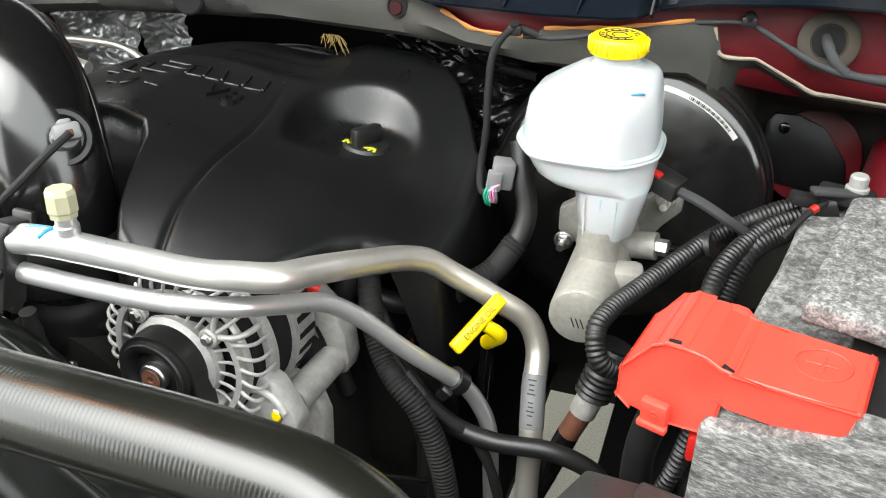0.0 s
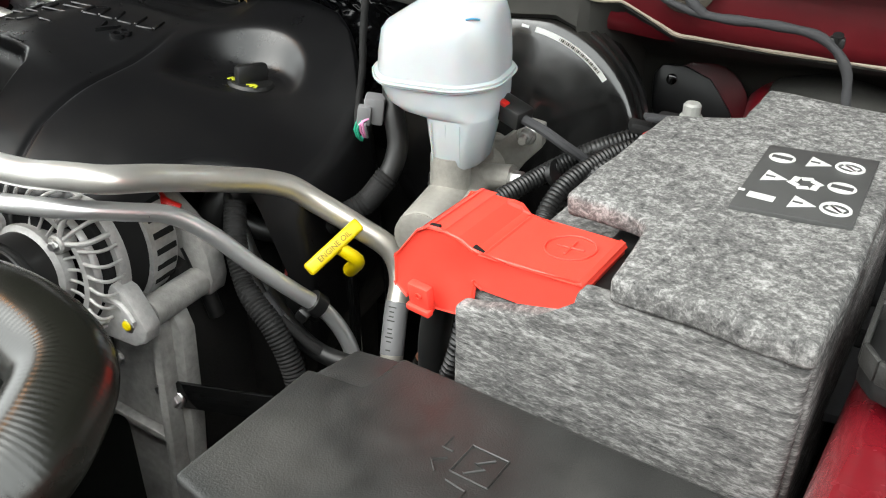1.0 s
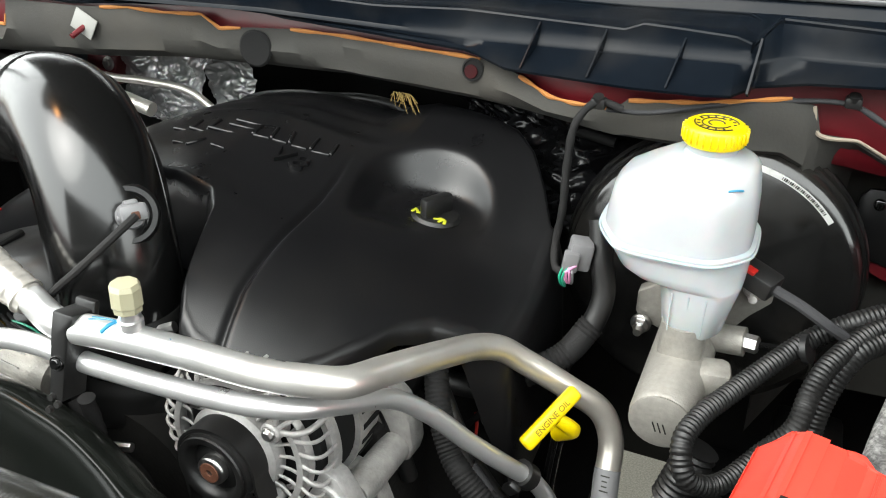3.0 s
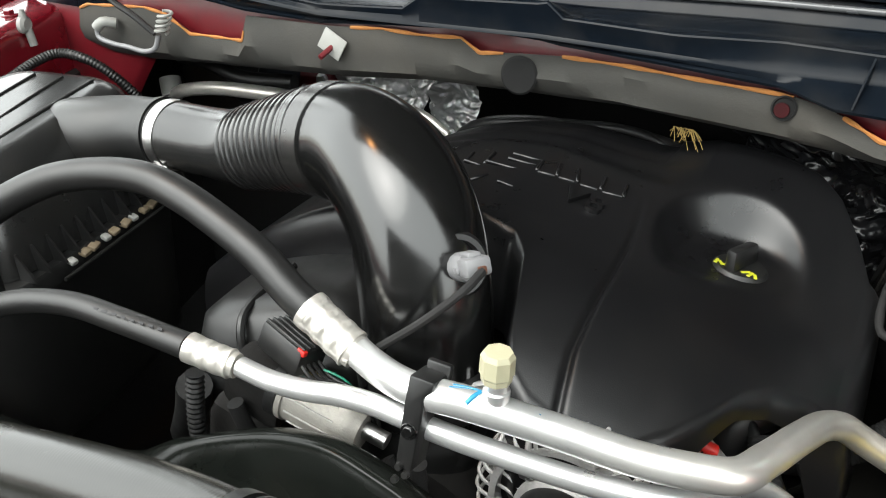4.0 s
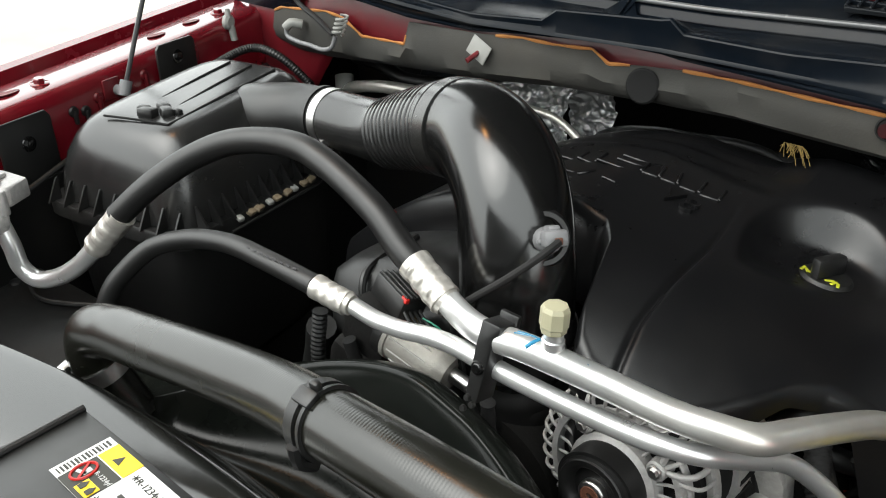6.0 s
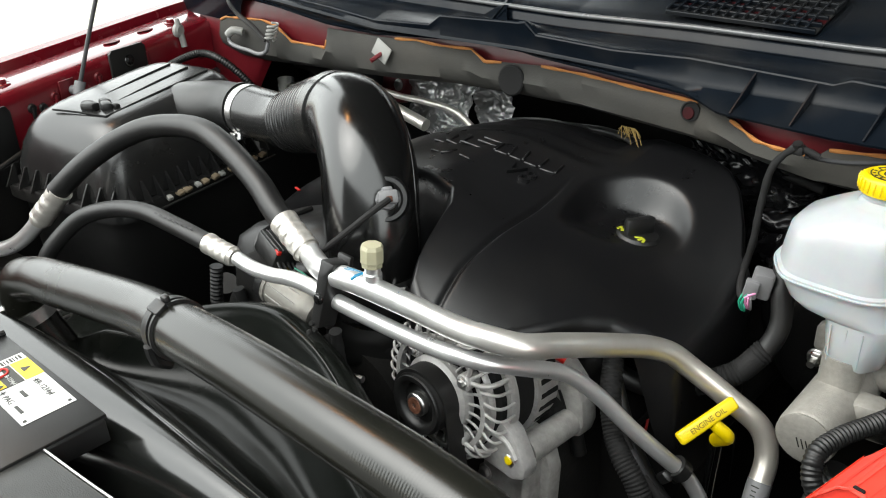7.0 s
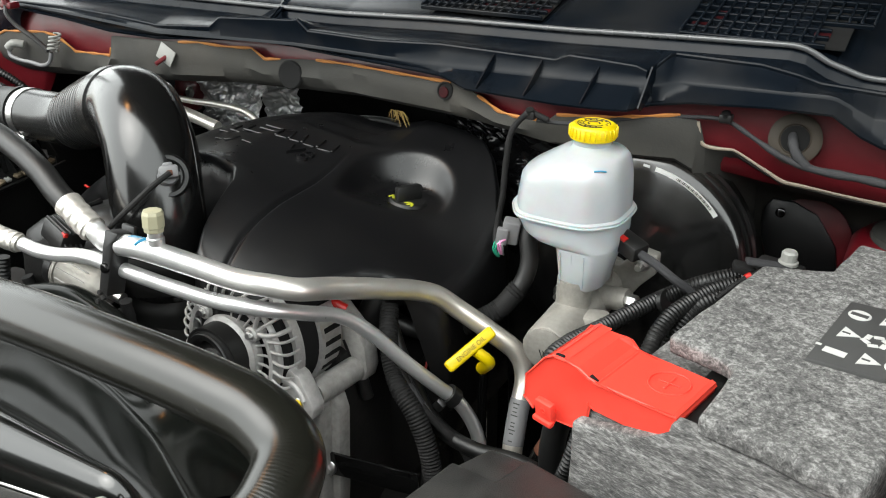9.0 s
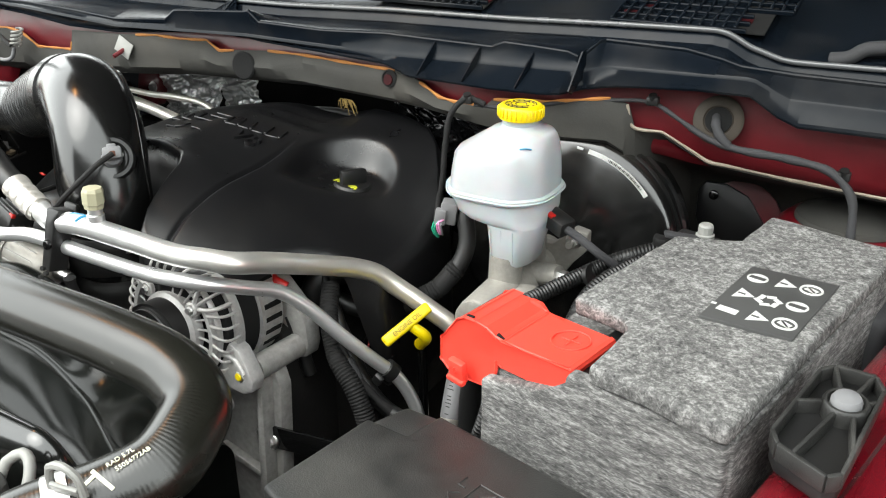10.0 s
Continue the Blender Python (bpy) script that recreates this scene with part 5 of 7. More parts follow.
CREST = [(-1.02, 0.120), (-0.90, 0.158), (-0.75, 0.190), (-0.60, 0.202), (-0.45, 0.205), (-0.25, 0.206)]
RAIL_FRONT = [(-1.02, 0.11), (-0.70, 0.095), (-0.60, 0.074), (-0.52, 0.054), (-0.45, 0.042), (-0.35, 0.034), (-0.25, 0.028)]
RAIL_DROP = [(-1.02, 0.034), (-0.70, 0.036), (-0.60, 0.050), (-0.50, 0.070), (-0.25, 0.078)]
RING_Y = [(-1.02, 0.215), (-0.85, 0.235), (-0.70, 0.300), (-0.60, 0.335), (-0.49, 0.333), (-0.44, 0.324), (-0.386, 0.308), (-0.342, 0.293), (-0.28, 0.264), (-0.245, 0.247)]
ARCH_Z = [(-1.02, 0.93), (-0.85, 0.95), (-0.74, 0.985), (-0.68, 1.026), (-0.63, 1.046), (-0.55, 1.066), (-0.50, 1.062), (-0.45, 1.050), (-0.39, 1.026), (-0.33, 1.000), (-0.28, 0.97), (-0.24, 0.95)]


def shroud_section(x):
    """Rounded rail along the front, rolling back into a bowl; a ring ridge, and the wall that rises to the arch."""
    yc, w, drop, yr, arch = (eased(x, t) for t in (CREST, RAIL_FRONT, RAIL_DROP, RING_Y, ARCH_Z))
    zc = 1.056 - 4.0 * soft_plus(-0.90 - x, 0.02) ** 2
    k = min(1.0, max(0.0, (x + 0.280) / 0.034))
    k = math.sqrt(1 - 0.96 * k * k)
    zc -= 0.040 * (1 - k)
    w *= 0.3 + 0.7 * k
    front = [(x, yc - w * math.sin(a), zc - drop * (1 - math.cos(a))) for a in span(1.5, 0.0, 16)]
    ring = 1.0 if x > -0.75 else 1.0 - 0.5 * (-0.75 - x)
    room = max(0.03, yr - yc)
    low = ring - 0.036 * min(1.0, room / 0.10)
    back = max(yr + 0.03, 0.345)

    def ease(u):
        return u * u * (3 - 2 * u)

    roll = [(x, yc + 0.62 * room * u, zc - (zc - low) * ease(u)) for u in span(0, 1, 30)[1:]]
    rise = [(x, yc + room * (0.62 + 0.38 * u), low + (ring - low) * u**2.2) for u in span(0, 1, 16)[1:]]
    crease = [(x, yc + room + 0.0015, ring + 0.0012), (x, yc + room + 0.004, ring + 0.0010)]
    y0 = yc + room + 0.004
    wall = [(x, y0 + (back - y0) * u, ring + (arch - ring) * (0.35 * u + 0.65 * ease(u))) for u in span(0, 1, 26)[1:]]
    top = [(x, back + 0.030 * math.sin(a), arch - 0.030 * (1 - math.cos(a))) for a in span(0, 1.5, 8)[1:]]
    rail = [(x, front[0][1], front[0][2] - 0.08)] + front + roll[:16]
    return rail, roll[15:] + rise + crease + wall + top + [(x, back + 0.031, 0.72)]


XS = span(-1.02, -0.285, 84) + span(-0.282, -0.246, 18)
part("front_rail", sheet(XS, lambda x: shroud_section(x)[0]), SHROUD_PLASTIC, shroud, smooth=80)
# same plastic as the rail, its sheen turned down to darken the bowl
part("fan_bowl", sheet(XS, lambda x: shroud_section(x)[1]), SHROUD_DIMMED, shroud, smooth=80)
support = thing("radiator_support_cover", (-0.7, 0.05, 1.05), "black plastic radiator support cover carrying warning labels", "support cover")
part("panel", prism([(-0.54, 0.115), (-0.41, 0.129), (-0.33, 0.144), (-0.25, 0.157), (-0.222, 0.146), (-0.16, 0.02), (0.0, -0.25), (-1.0, -0.25), (-0.95, 0.06)], 1.044, 1.070, 0.004), FUSE_PLASTIC, support)
part("label_holder", prism([(-0.700, 0.166), (-0.508, 0.172), (-0.505, 0.05), (-0.705, 0.05)], 1.0685, 1.073, 0.0012), BLACK_PLASTIC, support)
part("holder_end", prism([(0.0, 0.0), (0.003, -0.002), (0.004, -0.022), (0.0, -0.022)], -0.055, 0.055, 0.001, frame_on((-0.508, 0.114, 1.071), (1, 0, 0), (0, -1, 0))), BLACK_PLASTIC, support)
part("holder_lip", tube([(-0.693, 0.095, 1.0745), (-0.695, 0.130, 1.0745), (-0.697, 0.166, 1.0745)], 0.0030, 8), BLACK_PLASTIC, support)
part("panel_edge", tube([(-0.530, 0.1165, 1.0695), (-0.41, 0.1297, 1.0695), (-0.33, 0.1447, 1.0695), (-0.252, 0.1573, 1.0695)], 0.0011, 8), STEEL, support, "bright metal edge")
part("white_loop", tube([(-0.240, 0.150, 1.062), (-0.238, 0.157, 1.073), (-0.230, 0.165, 1.078), (-0.222, 0.164, 1.076), (-0.216, 0.158, 1.068), (-0.214, 0.152, 1.060)], 0.0042, 12), PALE_PLASTIC, support, "white plastic retaining loop")
# ---- brake booster, master cylinder and reservoir ----
booster = thing("brake_booster", (-0.10, 0.86, 0.88), "round glossy black brake booster on the firewall", "brake booster")
BC, BD = Vector((-0.092, 0.822, 1.016)), Vector((0.08, -1, 0.10))
BO = aim(BC, BD) @ Matrix.Diagonal((0.955, 0.955, 1, 1))
part("front_shell", lathe([(0.150, -0.045), (0.150, -0.014), (0.148, -0.006), (0.144, -0.001), (0.137, 0.0022), (0.12, 0.0070), (0.105, 0.0112), (0.09, 0.0148), (0.06, 0.0205), (0.03, 0.0238), (0, 0.025)], 64, BO), ENAMEL, booster, smooth=60)
part("rim", lathe([(0.146, -0.046), (0.156, -0.044), (0.1575, -0.036), (0.154, -0.032), (0.1555, -0.026), (0.153, -0.020), (0.146, -0.020)], 64, BO), ENAMEL, booster)
part("rear_shell", lathe([(0, -0.14), (0.10, -0.14), (0.14, -0.11), (0.155, -0.07), (0.155, -0.045), (0, -0.045)], 56, BO), ENAMEL, booster)


def on_rim(a, r, h):
    return BO @ Vector((r * math.cos(a), r * math.sin(a), h))


def arc_label(a0, a1, r0, r1, n=20):
    """A thin curved label on the shell."""
    bm = bmesh.new()
    prev = None
    for a in span(a0, a1, n):
        pair = [bm.verts.new(on_rim(a, r, 0.0028 + (0.1370 - r) * 0.32)) for r in (r0, r1)]
        if prev:
            bm.faces.new((prev[0], prev[1], pair[1], pair[0]))
        prev = pair
    bmesh.ops.solidify(bm, geom=bm.faces[:], thickness=0.0006)
    return bm


def rim_angle(x, z):
    q = BO.inverted() @ Vector((x, BC.y, z))
    return math.atan2(q.y, q.x)


a0, a1 = rim_angle(-0.066, 1.152), rim_angle(0.012, 1.100)
lab = part("label", arc_label(a0, a1, 0.1302, 0.1358), PAPER, booster, "curved white barcode label")
for k in range(26):
    a = a0 + (a1 - a0) * (0.30 + 0.6 * k / 26)
    part("code_bar", box((0.0030, 0.0006 * (1 + k % 3), 0.0004), frame_on(on_rim(a, 0.133, 0.0049), on_rim(a, 0.15, 0) - on_rim(a, 0.10, 0), BD + Vector((0, 0, 0.05))), 0.0001, 1), INK, lab)
part("white_mark", box((0.008, 0.003, 0.0006), frame_on(on_rim(a0 + (a0 - a1) * 0.12, 0.134, 0.0048), on_rim(a0 + 0.05, 0.1, 0) - on_rim(a0 - 0.05, 0.1, 0), BD), 0.0002, 1), WHITE_INK, booster)

master = thing("brake_master_cylinder", (-0.09, 0.68, 0.99), "cast aluminium brake master cylinder with ports and studs", "master cylinder")
M0, M1 = Vector((-0.094, 0.596, 1.012)), Vector((-0.092, 0.775, 1.022))
MD = (M1 - M0).normalized()
part("bore", tube([M0, M0 + MD * 0.004, M0 + MD * 0.06, M1], lambda s: 0.0245 if s < 0.02 else 0.0265, 28, 0.02, smooth_path=False), PUMP_CAST, master)
part("end_face", lathe([(0, 0), (0.024, 0), (0.0255, 0.003), (0.02, 0.005), (0, 0.005)], 28, aim(M0, -MD)), PUMP_CAST, master)
part("end_lines", join(*[box((0.001, 0.010, 0.0006), aim(M0 - MD * 0.0052, -MD) @ pose(-0.004 + 0.004 * k, -0.004, 0, 0, 0, 20), 0.0001, 1) for k in range(3)]), DARK_IRON, master)
part("neck", tube([(-0.094, 0.662, 1.03), (-0.094, 0.664, 1.065)], 0.019, 22), PUMP_CAST, master)
part("rear_neck", tube([(-0.092, 0.725, 1.03), (-0.092, 0.725, 1.07)], 0.018, 22), PUMP_CAST, master)
part("flange", prism([(-0.055, -0.012), (-0.05, -0.02), (-0.02, -0.03), (0.02, -0.03), (0.045, 0.01), (0.062, 0.03), (0.062, 0.052), (0.045, 0.055), (0.02, 0.03), (-0.03, 0.03), (-0.055, 0.012)], -0.007, 0.007, 0.002, frame_on((-0.092, 0.752, 1.022), (1, 0.1, 0), -MD)), PUMP_CAST, master)
part("side_boss", tube([(-0.085, 0.705, 1.028), (-0.045, 0.700, 1.034)], 0.013, 16), PUMP_CAST, master)
part("port_nut", lathe([(0, 0), (0.008, 0), (0.008, 0.012), (0.006, 0.014), (0, 0.014)], 6, aim((-0.047, 0.700, 1.034), (1, -0.15, 0.05))), STEEL, master, smooth=20)
part("side_lug", box((0.03, 0.03, 0.03), pose(-0.064, 0.655, 1.020, 0, 0, 10), 0.008), PUMP_CAST, master)
for q in ((-0.046, 0.742, 1.062), (-0.140, 0.742, 1.000)):
    part("stud_nut", join(hexbolt(q, -MD, 0.013, 0.008, 0.010), lathe([(0, 0), (0.004, 0), (0.004, 0.016), (0, 0.016)], 10, aim(q, -MD))), STEEL, master)
part("brake_pipe", tube([(-0.035, 0.698, 1.035), (-0.01, 0.70, 1.036), (0.01, 0.72, 1.02), (0.015, 0.74, 0.96)], 0.0032, 8), DARK_METAL, master)

res = thing("brake_fluid_reservoir", (-0.11, 0.69, 1.06), "milky white brake fluid reservoir with a yellow cap", "reservoir")
RES = [(1.056, -0.090, 0.682, 0.021, 0.030), (1.060, -0.090, 0.682, 0.0250, 0.033), (1.080, -0.0895, 0.682, 0.0285, 0.036), (1.100, -0.0890, 0.683, 0.0325, 0.039), (1.1035, -0.0895, 0.684, 0.0335, 0.040), (1.1045, -0.0925, 0.686, 0.0370, 0.043),
       (1.108, -0.1030, 0.693, 0.0480, 0.052), (1.114, -0.1090, 0.696, 0.0545, 0.0565), (1.129, -0.1145, 0.698, 0.0595, 0.059), (1.1305, -0.1145, 0.698, 0.0625, 0.062), (1.136, -0.1145, 0.698, 0.0625, 0.062), (1.1375, -0.1145, 0.698, 0.0590, 0.059),
       (1.150, -0.1140, 0.698, 0.0585, 0.058), (1.170, -0.1130, 0.698, 0.0562, 0.056), (1.177, -0.1108, 0.698, 0.0532, 0.0545), (1.186, -0.1045, 0.698, 0.0455, 0.050),
       (1.194, -0.0990, 0.698, 0.0385, 0.043), (1.1985, -0.0970, 0.698, 0.0340, 0.036), (1.2005, -0.0970, 0.698, 0.0300, 0.031), (1.2020, -0.098, 0.698, 0.0225, 0.024), (1.205, -0.099, 0.698, 0.0195, 0.0195), (1.214, -0.099, 0.698, 0.0195, 0.0195)]


def tank_ring(z, cx, cy, hx, hy):
    """A moulded outline with eight broad faces and rounded corners, turning round towards the neck."""
    pts = [Vector(q) for q in ((1, 0.42), (0.52, 1), (-0.42, 1), (-1, 0.50), (-1, -0.36), (-0.62, -1), (0.55, -1), (1, -0.52))]
    for cut in (0.16, 0.22, 0.25):
        pts = [q for a, b in zip(pts, pts[1:] + pts[:1]) for q in (a.lerp(b, cut), a.lerp(b, 1 - cut))]
    k = min(1.0, max(0.0, (z - 1.188) / 0.015))
    return [(cx + hx * u.x, cy + hy * u.y, z) for u in (q.lerp(q.normalized(), k) for q in pts)]


part("body", ring_loft([tank_ring(*r) for r in RES]), RESERVOIR, res, smooth=35)
part("rim_seam", tube([Vector(q) for q in tank_ring(1.1332, -0.1145, 0.698, 0.0633, 0.0628)] + [Vector(tank_ring(1.1332, -0.1145, 0.698, 0.0633, 0.0628)[0])], 0.0011, 6, smooth_path=False), RESERVOIR, res)
for k in range(3):
    part("side_rib", tube([(-0.106 + 0.013 * k, 0.6492, 1.062), (-0.106 + 0.0135 * k, 0.6442, 1.100)], 0.0007, 6), RESERVOIR, res)
part("pen_mark", tube([(-0.079, 0.655, 1.1905), (-0.073, 0.657, 1.1915), (-0.069, 0.662, 1.190)], 0.0009, 5), BLUE_INK, res, "small blue pen tick")
cp = part("cap", lathe([(0, 0.0), (0.0235, 0.0), (0.0238, 0.002), (0.0236, 0.0115), (0.022, 0.0140), (0.0195, 0.0152), (0.018, 0.0145), (0, 0.0145)], 40, pose(-0.099, 0.698, 1.2115)), YELLOW, res, "ribbed yellow screw cap")
for k in range(28):
    part("grip_rib", box((0.0028, 0.0015, 0.0105), pose(-0.099, 0.698, 1.2185, 0, 0, 360 * k / 28) @ pose(0.024, 0, 0), 0.0007, 1), YELLOW, cp)
for r, b, l in ((0.0165, 0.2, 2.4), (0.0165, 3.0, 2.6), (0.011, 1.0, 5.0), (0.006, 0, 4.2)):
    part("printed_ring", tube([(-0.099 + r * math.cos(a), 0.698 + r * math.sin(a), 1.2262) for a in span(b, b + l, 14)], 0.0006, 5, smooth_path=False), INK, cp, "dark printed warning ring")
for k in range(13):
    part("text_bar", box((0.0025, 0.0014, 0.0006), pose(-0.099, 0.698, 1.2263, 0, 0, 25 * k) @ pose(0.0138, 0, 0), 0.0001, 1), INK, cp)
plug = thing("fluid_level_plug", (-0.05, 0.69, 1.10), "black fluid level plug with a red lock", "connector")
part("plug_body", box((0.034, 0.022, 0.018), pose(-0.046, 0.690, 1.104, 5, 12, -25), 0.003), BLACK_PLASTIC, plug)
part("lock", box((0.009, 0.007, 0.004), pose(-0.052, 0.684, 1.113, 5, 12, -25), 0.001), RED_SMALL, plug, "red lock tab")
part("lead", tube([(-0.032, 0.682, 1.101), (-0.012, 0.672, 1.098), (0.01, 0.668, 1.088), (0.03, 0.68, 1.07), (0.04, 0.70, 1.04)], 0.0046, 8), GREY_TAPE, plug, "grey taped lead")

# ---- right of the booster: cover plate, harness, grommet ----
plate = thing("access_plate", (0.09, 0.97, 1.04), "black access plate bolted over a red-edged opening", "cover plate")
PL = frame_on((0.087, 0.973, 1.030), (1, 0.0, 0), (0.05, -1, 0.15))
part("opening_rim", prism([(0.006 + 0.053 * math.cos(a), 0.055 * math.sin(a)) for a in span(0, 6.1, 26)], -0.006, -0.001, 0.001, PL), RED_DULL, plate, "red painted rim")
part("plate", prism([(-0.051, 0.036), (-0.042, 0.048), (-0.016, 0.048), (0.013, 0.036), (0.041, 0.0), (0.048, -0.03), (0.033, -0.045), (-0.037, -0.03), (-0.049, 0.0)], 0.0, 0.005, 0.0015, PL), COVER_PLASTIC, plate)
part("plate_bolt", lathe([(0, 0), (0.0065, 0), (0.006, 0.004), (0.004, 0.005), (0, 0.005)], 16, PL @ pose(-0.030, 0.032, 0.005)), DARK_METAL, plate)
grom = thing("harness_grommet", (0.075, 0.87, 1.19), "round olive-grey rubber grommet with a taped harness", "grommet")
G = frame_on((0.073, 0.860, 1.1925), (1, 0, 0), (0.1, -1, 0.3))
part("seat_ring", lathe([(0, 0), (0.027, 0), (0.028, 0.002), (0.025, 0.0035), (0.017, 0.0030), (0.0155, 0.001), (0, 0.001)], 32, G), OLIVE_RUBBER, grom)
part("boot", lathe([(0, 0.0012), (0.0150, 0.0012), (0.0145, 0.002), (0, 0.0022)], 22, G), UNDER, grom)
part("lead", tube([(0.070, 0.862, 1.196), (0.073, 0.848, 1.191), (0.080, 0.840, 1.181), (0.092, 0.838, 1.171)], lambda s: 0.0052 + 0.0005 * math.sin(60 * s), 10), GREY_TAPE, grom)
harn = thing("cowl_harness", (0.1, 0.84, 1.16), "grey taped wiring harness along the cowl", "wiring harness")
part("trunk", tube([(-0.205, 0.790, 1.190), (-0.17, 0.802, 1.188), (-0.11, 0.828, 1.196), (-0.05, 0.842, 1.204), (0.0, 0.846, 1.206), (0.03, 0.846, 1.192), (0.065, 0.842, 1.176), (0.10, 0.838, 1.169), (0.16, 0.842, 1.165), (0.20, 0.842, 1.158), (0.225, 0.838, 1.135), (0.232, 0.83, 1.10), (0.235, 0.82, 1.06)],
                   lambda s: 0.0024 if s < 0.42 else 0.0024 + min(1, (s - 0.42) / 0.2) * 0.0022 + 0.0005 * math.sin(90 * s), 10, 0.008), GREY_TAPE, harn)
for q in ((0.0, 0.845, 1.209), (-0.212, 0.788, 1.196), (0.213, 0.845, 1.155)):
    part("clip", join(box((0.014, 0.012, 0.010), pose(*q), 0.002), lathe([(0, 0), (0.006, 0), (0.005, 0.008), (0, 0.008)], 10, aim(q, (0, -0.4, 1)))), BLACK_PLASTIC, harn)
drop = thing("hanging_lead", (-0.225, 0.76, 1.07), "black taped lead hanging to a grey plug with coloured wires", "wiring lead")
part("lead", tube([(-0.19, 0.790, 1.192), (-0.212, 0.786, 1.198), (-0.228, 0.775, 1.180), (-0.231, 0.765, 1.14), (-0.229, 0.755, 1.10), (-0.231, 0.745, 1.06), (-0.226, 0.735, 1.045), (-0.214, 0.728, 1.046)], lambda s: 0.0038 + 0.0003 * math.sin(60 * s), 10), TAPE, drop)
part("grey_plug", join(box((0.021, 0.022, 0.028), pose(-0.201, 0.724, 1.073, 0, 8, 20), 0.003), box((0.014, 0.01, 0.02), pose(-0.206, 0.711, 1.07, 0, 8, 20), 0.002)), GREY_PLASTIC, drop, "pale grey connector")
for k, mm in enumerate((GREEN, GREEN, PINK, PINK, GREY_PLASTIC)):
    part("wire", tube([(-0.208 + 0.004 * (k % 3), 0.709, 1.073 - 0.005 * (k // 2)), (-0.214 + 0.003 * k, 0.704, 1.062 - 0.006 * (k < 2)), (-0.212 + 0.002 * k, 0.712, 1.046 - 0.004 * (k < 2)), (-0.216, 0.727, 1.045)], 0.0013, 6), mm, drop, ["green wire", "green wire", "pink wire", "pink wire", "grey wire"][k])

# ---- battery in its felt jacket ----
bat = thing("battery", (0.012, 0.405, 0.90), "car battery wrapped in a grey felt insulating jacket", "battery", turn=-11.5)


def wobble(bm, amount, scale, seed):
    for v in bm.verts:
        v.co += Vector(noise.noise_vector(v.co * scale + Vector((seed, seed * 2, 0)))) * amount
    return bm


def felt_block(outline, low, high, cuts, seed, bevel=0.006):
    bm = prism(outline, low, high, bevel, None, 3)
    bmesh.ops.triangulate(bm, faces=[f for f in bm.faces if len(f.verts) > 4])
    bmesh.ops.subdivide_edges(bm, edges=[e for e in bm.edges if e.calc_length() > 0.02], cuts=cuts, use_grid_fill=True)
    return wobble(bm, 0.0022, 28, seed)


part("felt_jacket", felt_block([(0.0, 0.010), (0.2, 0.010), (0.2, 0.345), (0.0, 0.335)], 0.0, 0.193, 6, 1), FELT_SIDE, bat, "streaky grey felt side wrap", local=True)
FRONT_FLAP = Matrix(((1, 0, 0, 0), (0, 0, -1, 0), (0, 1, 0, 0), (0, 0, 0, 1)))
flap = prism([(0.0, 0.0), (0.201, 0.0), (0.201, 0.221), (0.150, 0.222), (0.079, 0.224), (0.075, 0.206), (0.045, 0.196), (0.0, 0.187)], -0.014, 0.0, 0.004, FRONT_FLAP, 3)
bmesh.ops.triangulate(flap, faces=[f for f in flap.faces if len(f.verts) > 4])
bmesh.ops.subdivide_edges(flap, edges=[e for e in flap.edges if e.calc_length() > 0.02], cuts=5, use_grid_fill=True)
flap.transform(Matrix.Translation((0, -0.004, 0)))
part("felt_front_flap", wobble(flap, 0.002, 28, 7), FELT_SIDE, bat, local=True)
part("felt_side_wall", felt_block([(0.110, 0.012), (0.2035, 0.004), (0.2055, 0.345), (0.095, 0.345)], 0.02, 0.2235, 6, 11, 0.003), FELT_SIDE, bat, local=True)
part("felt_top", felt_block([(0.097, -0.004), (0.203, -0.010), (0.205, 0.345), (0.085, 0.345), (0.086, 0.274), (0.036, 0.238), (0.033, 0.074), (0.084, 0.068), (0.092, 0.060)], 0.2245, 0.241, 6, 3, 0.004), FELT_TOP, bat, "mottled grey felt lid", local=True)
part("case_top", box((0.125, 0.31, 0.024), pose(0.126, 0.166, 0.204), 0.004), BLACK_PLASTIC, bat, local=True)
wl_ = part("warning_label", prism([(0.124, 0.108), (0.192, 0.119), (0.188, 0.231), (0.119, 0.219)], 0.2385, 0.2428, 0.0004), LABEL_GREY, bat, "charcoal label with white safety symbols", local=True)
z0 = 0.2431


def disc(x, y, r, sy=0.75):
    return prism([(x + r * math.cos(a), y + r * math.sin(a)) for a in span(0, 6.0, 20)], z0, z0 + 0.0004)


def tri_sign(x, y, r):
    return prism([(x + r * 1.15 * math.cos(radians(3 + a)), y + r * 1.15 * math.sin(radians(3 + a))) for a in (0, 108, 242)], z0, z0 + 0.0004)


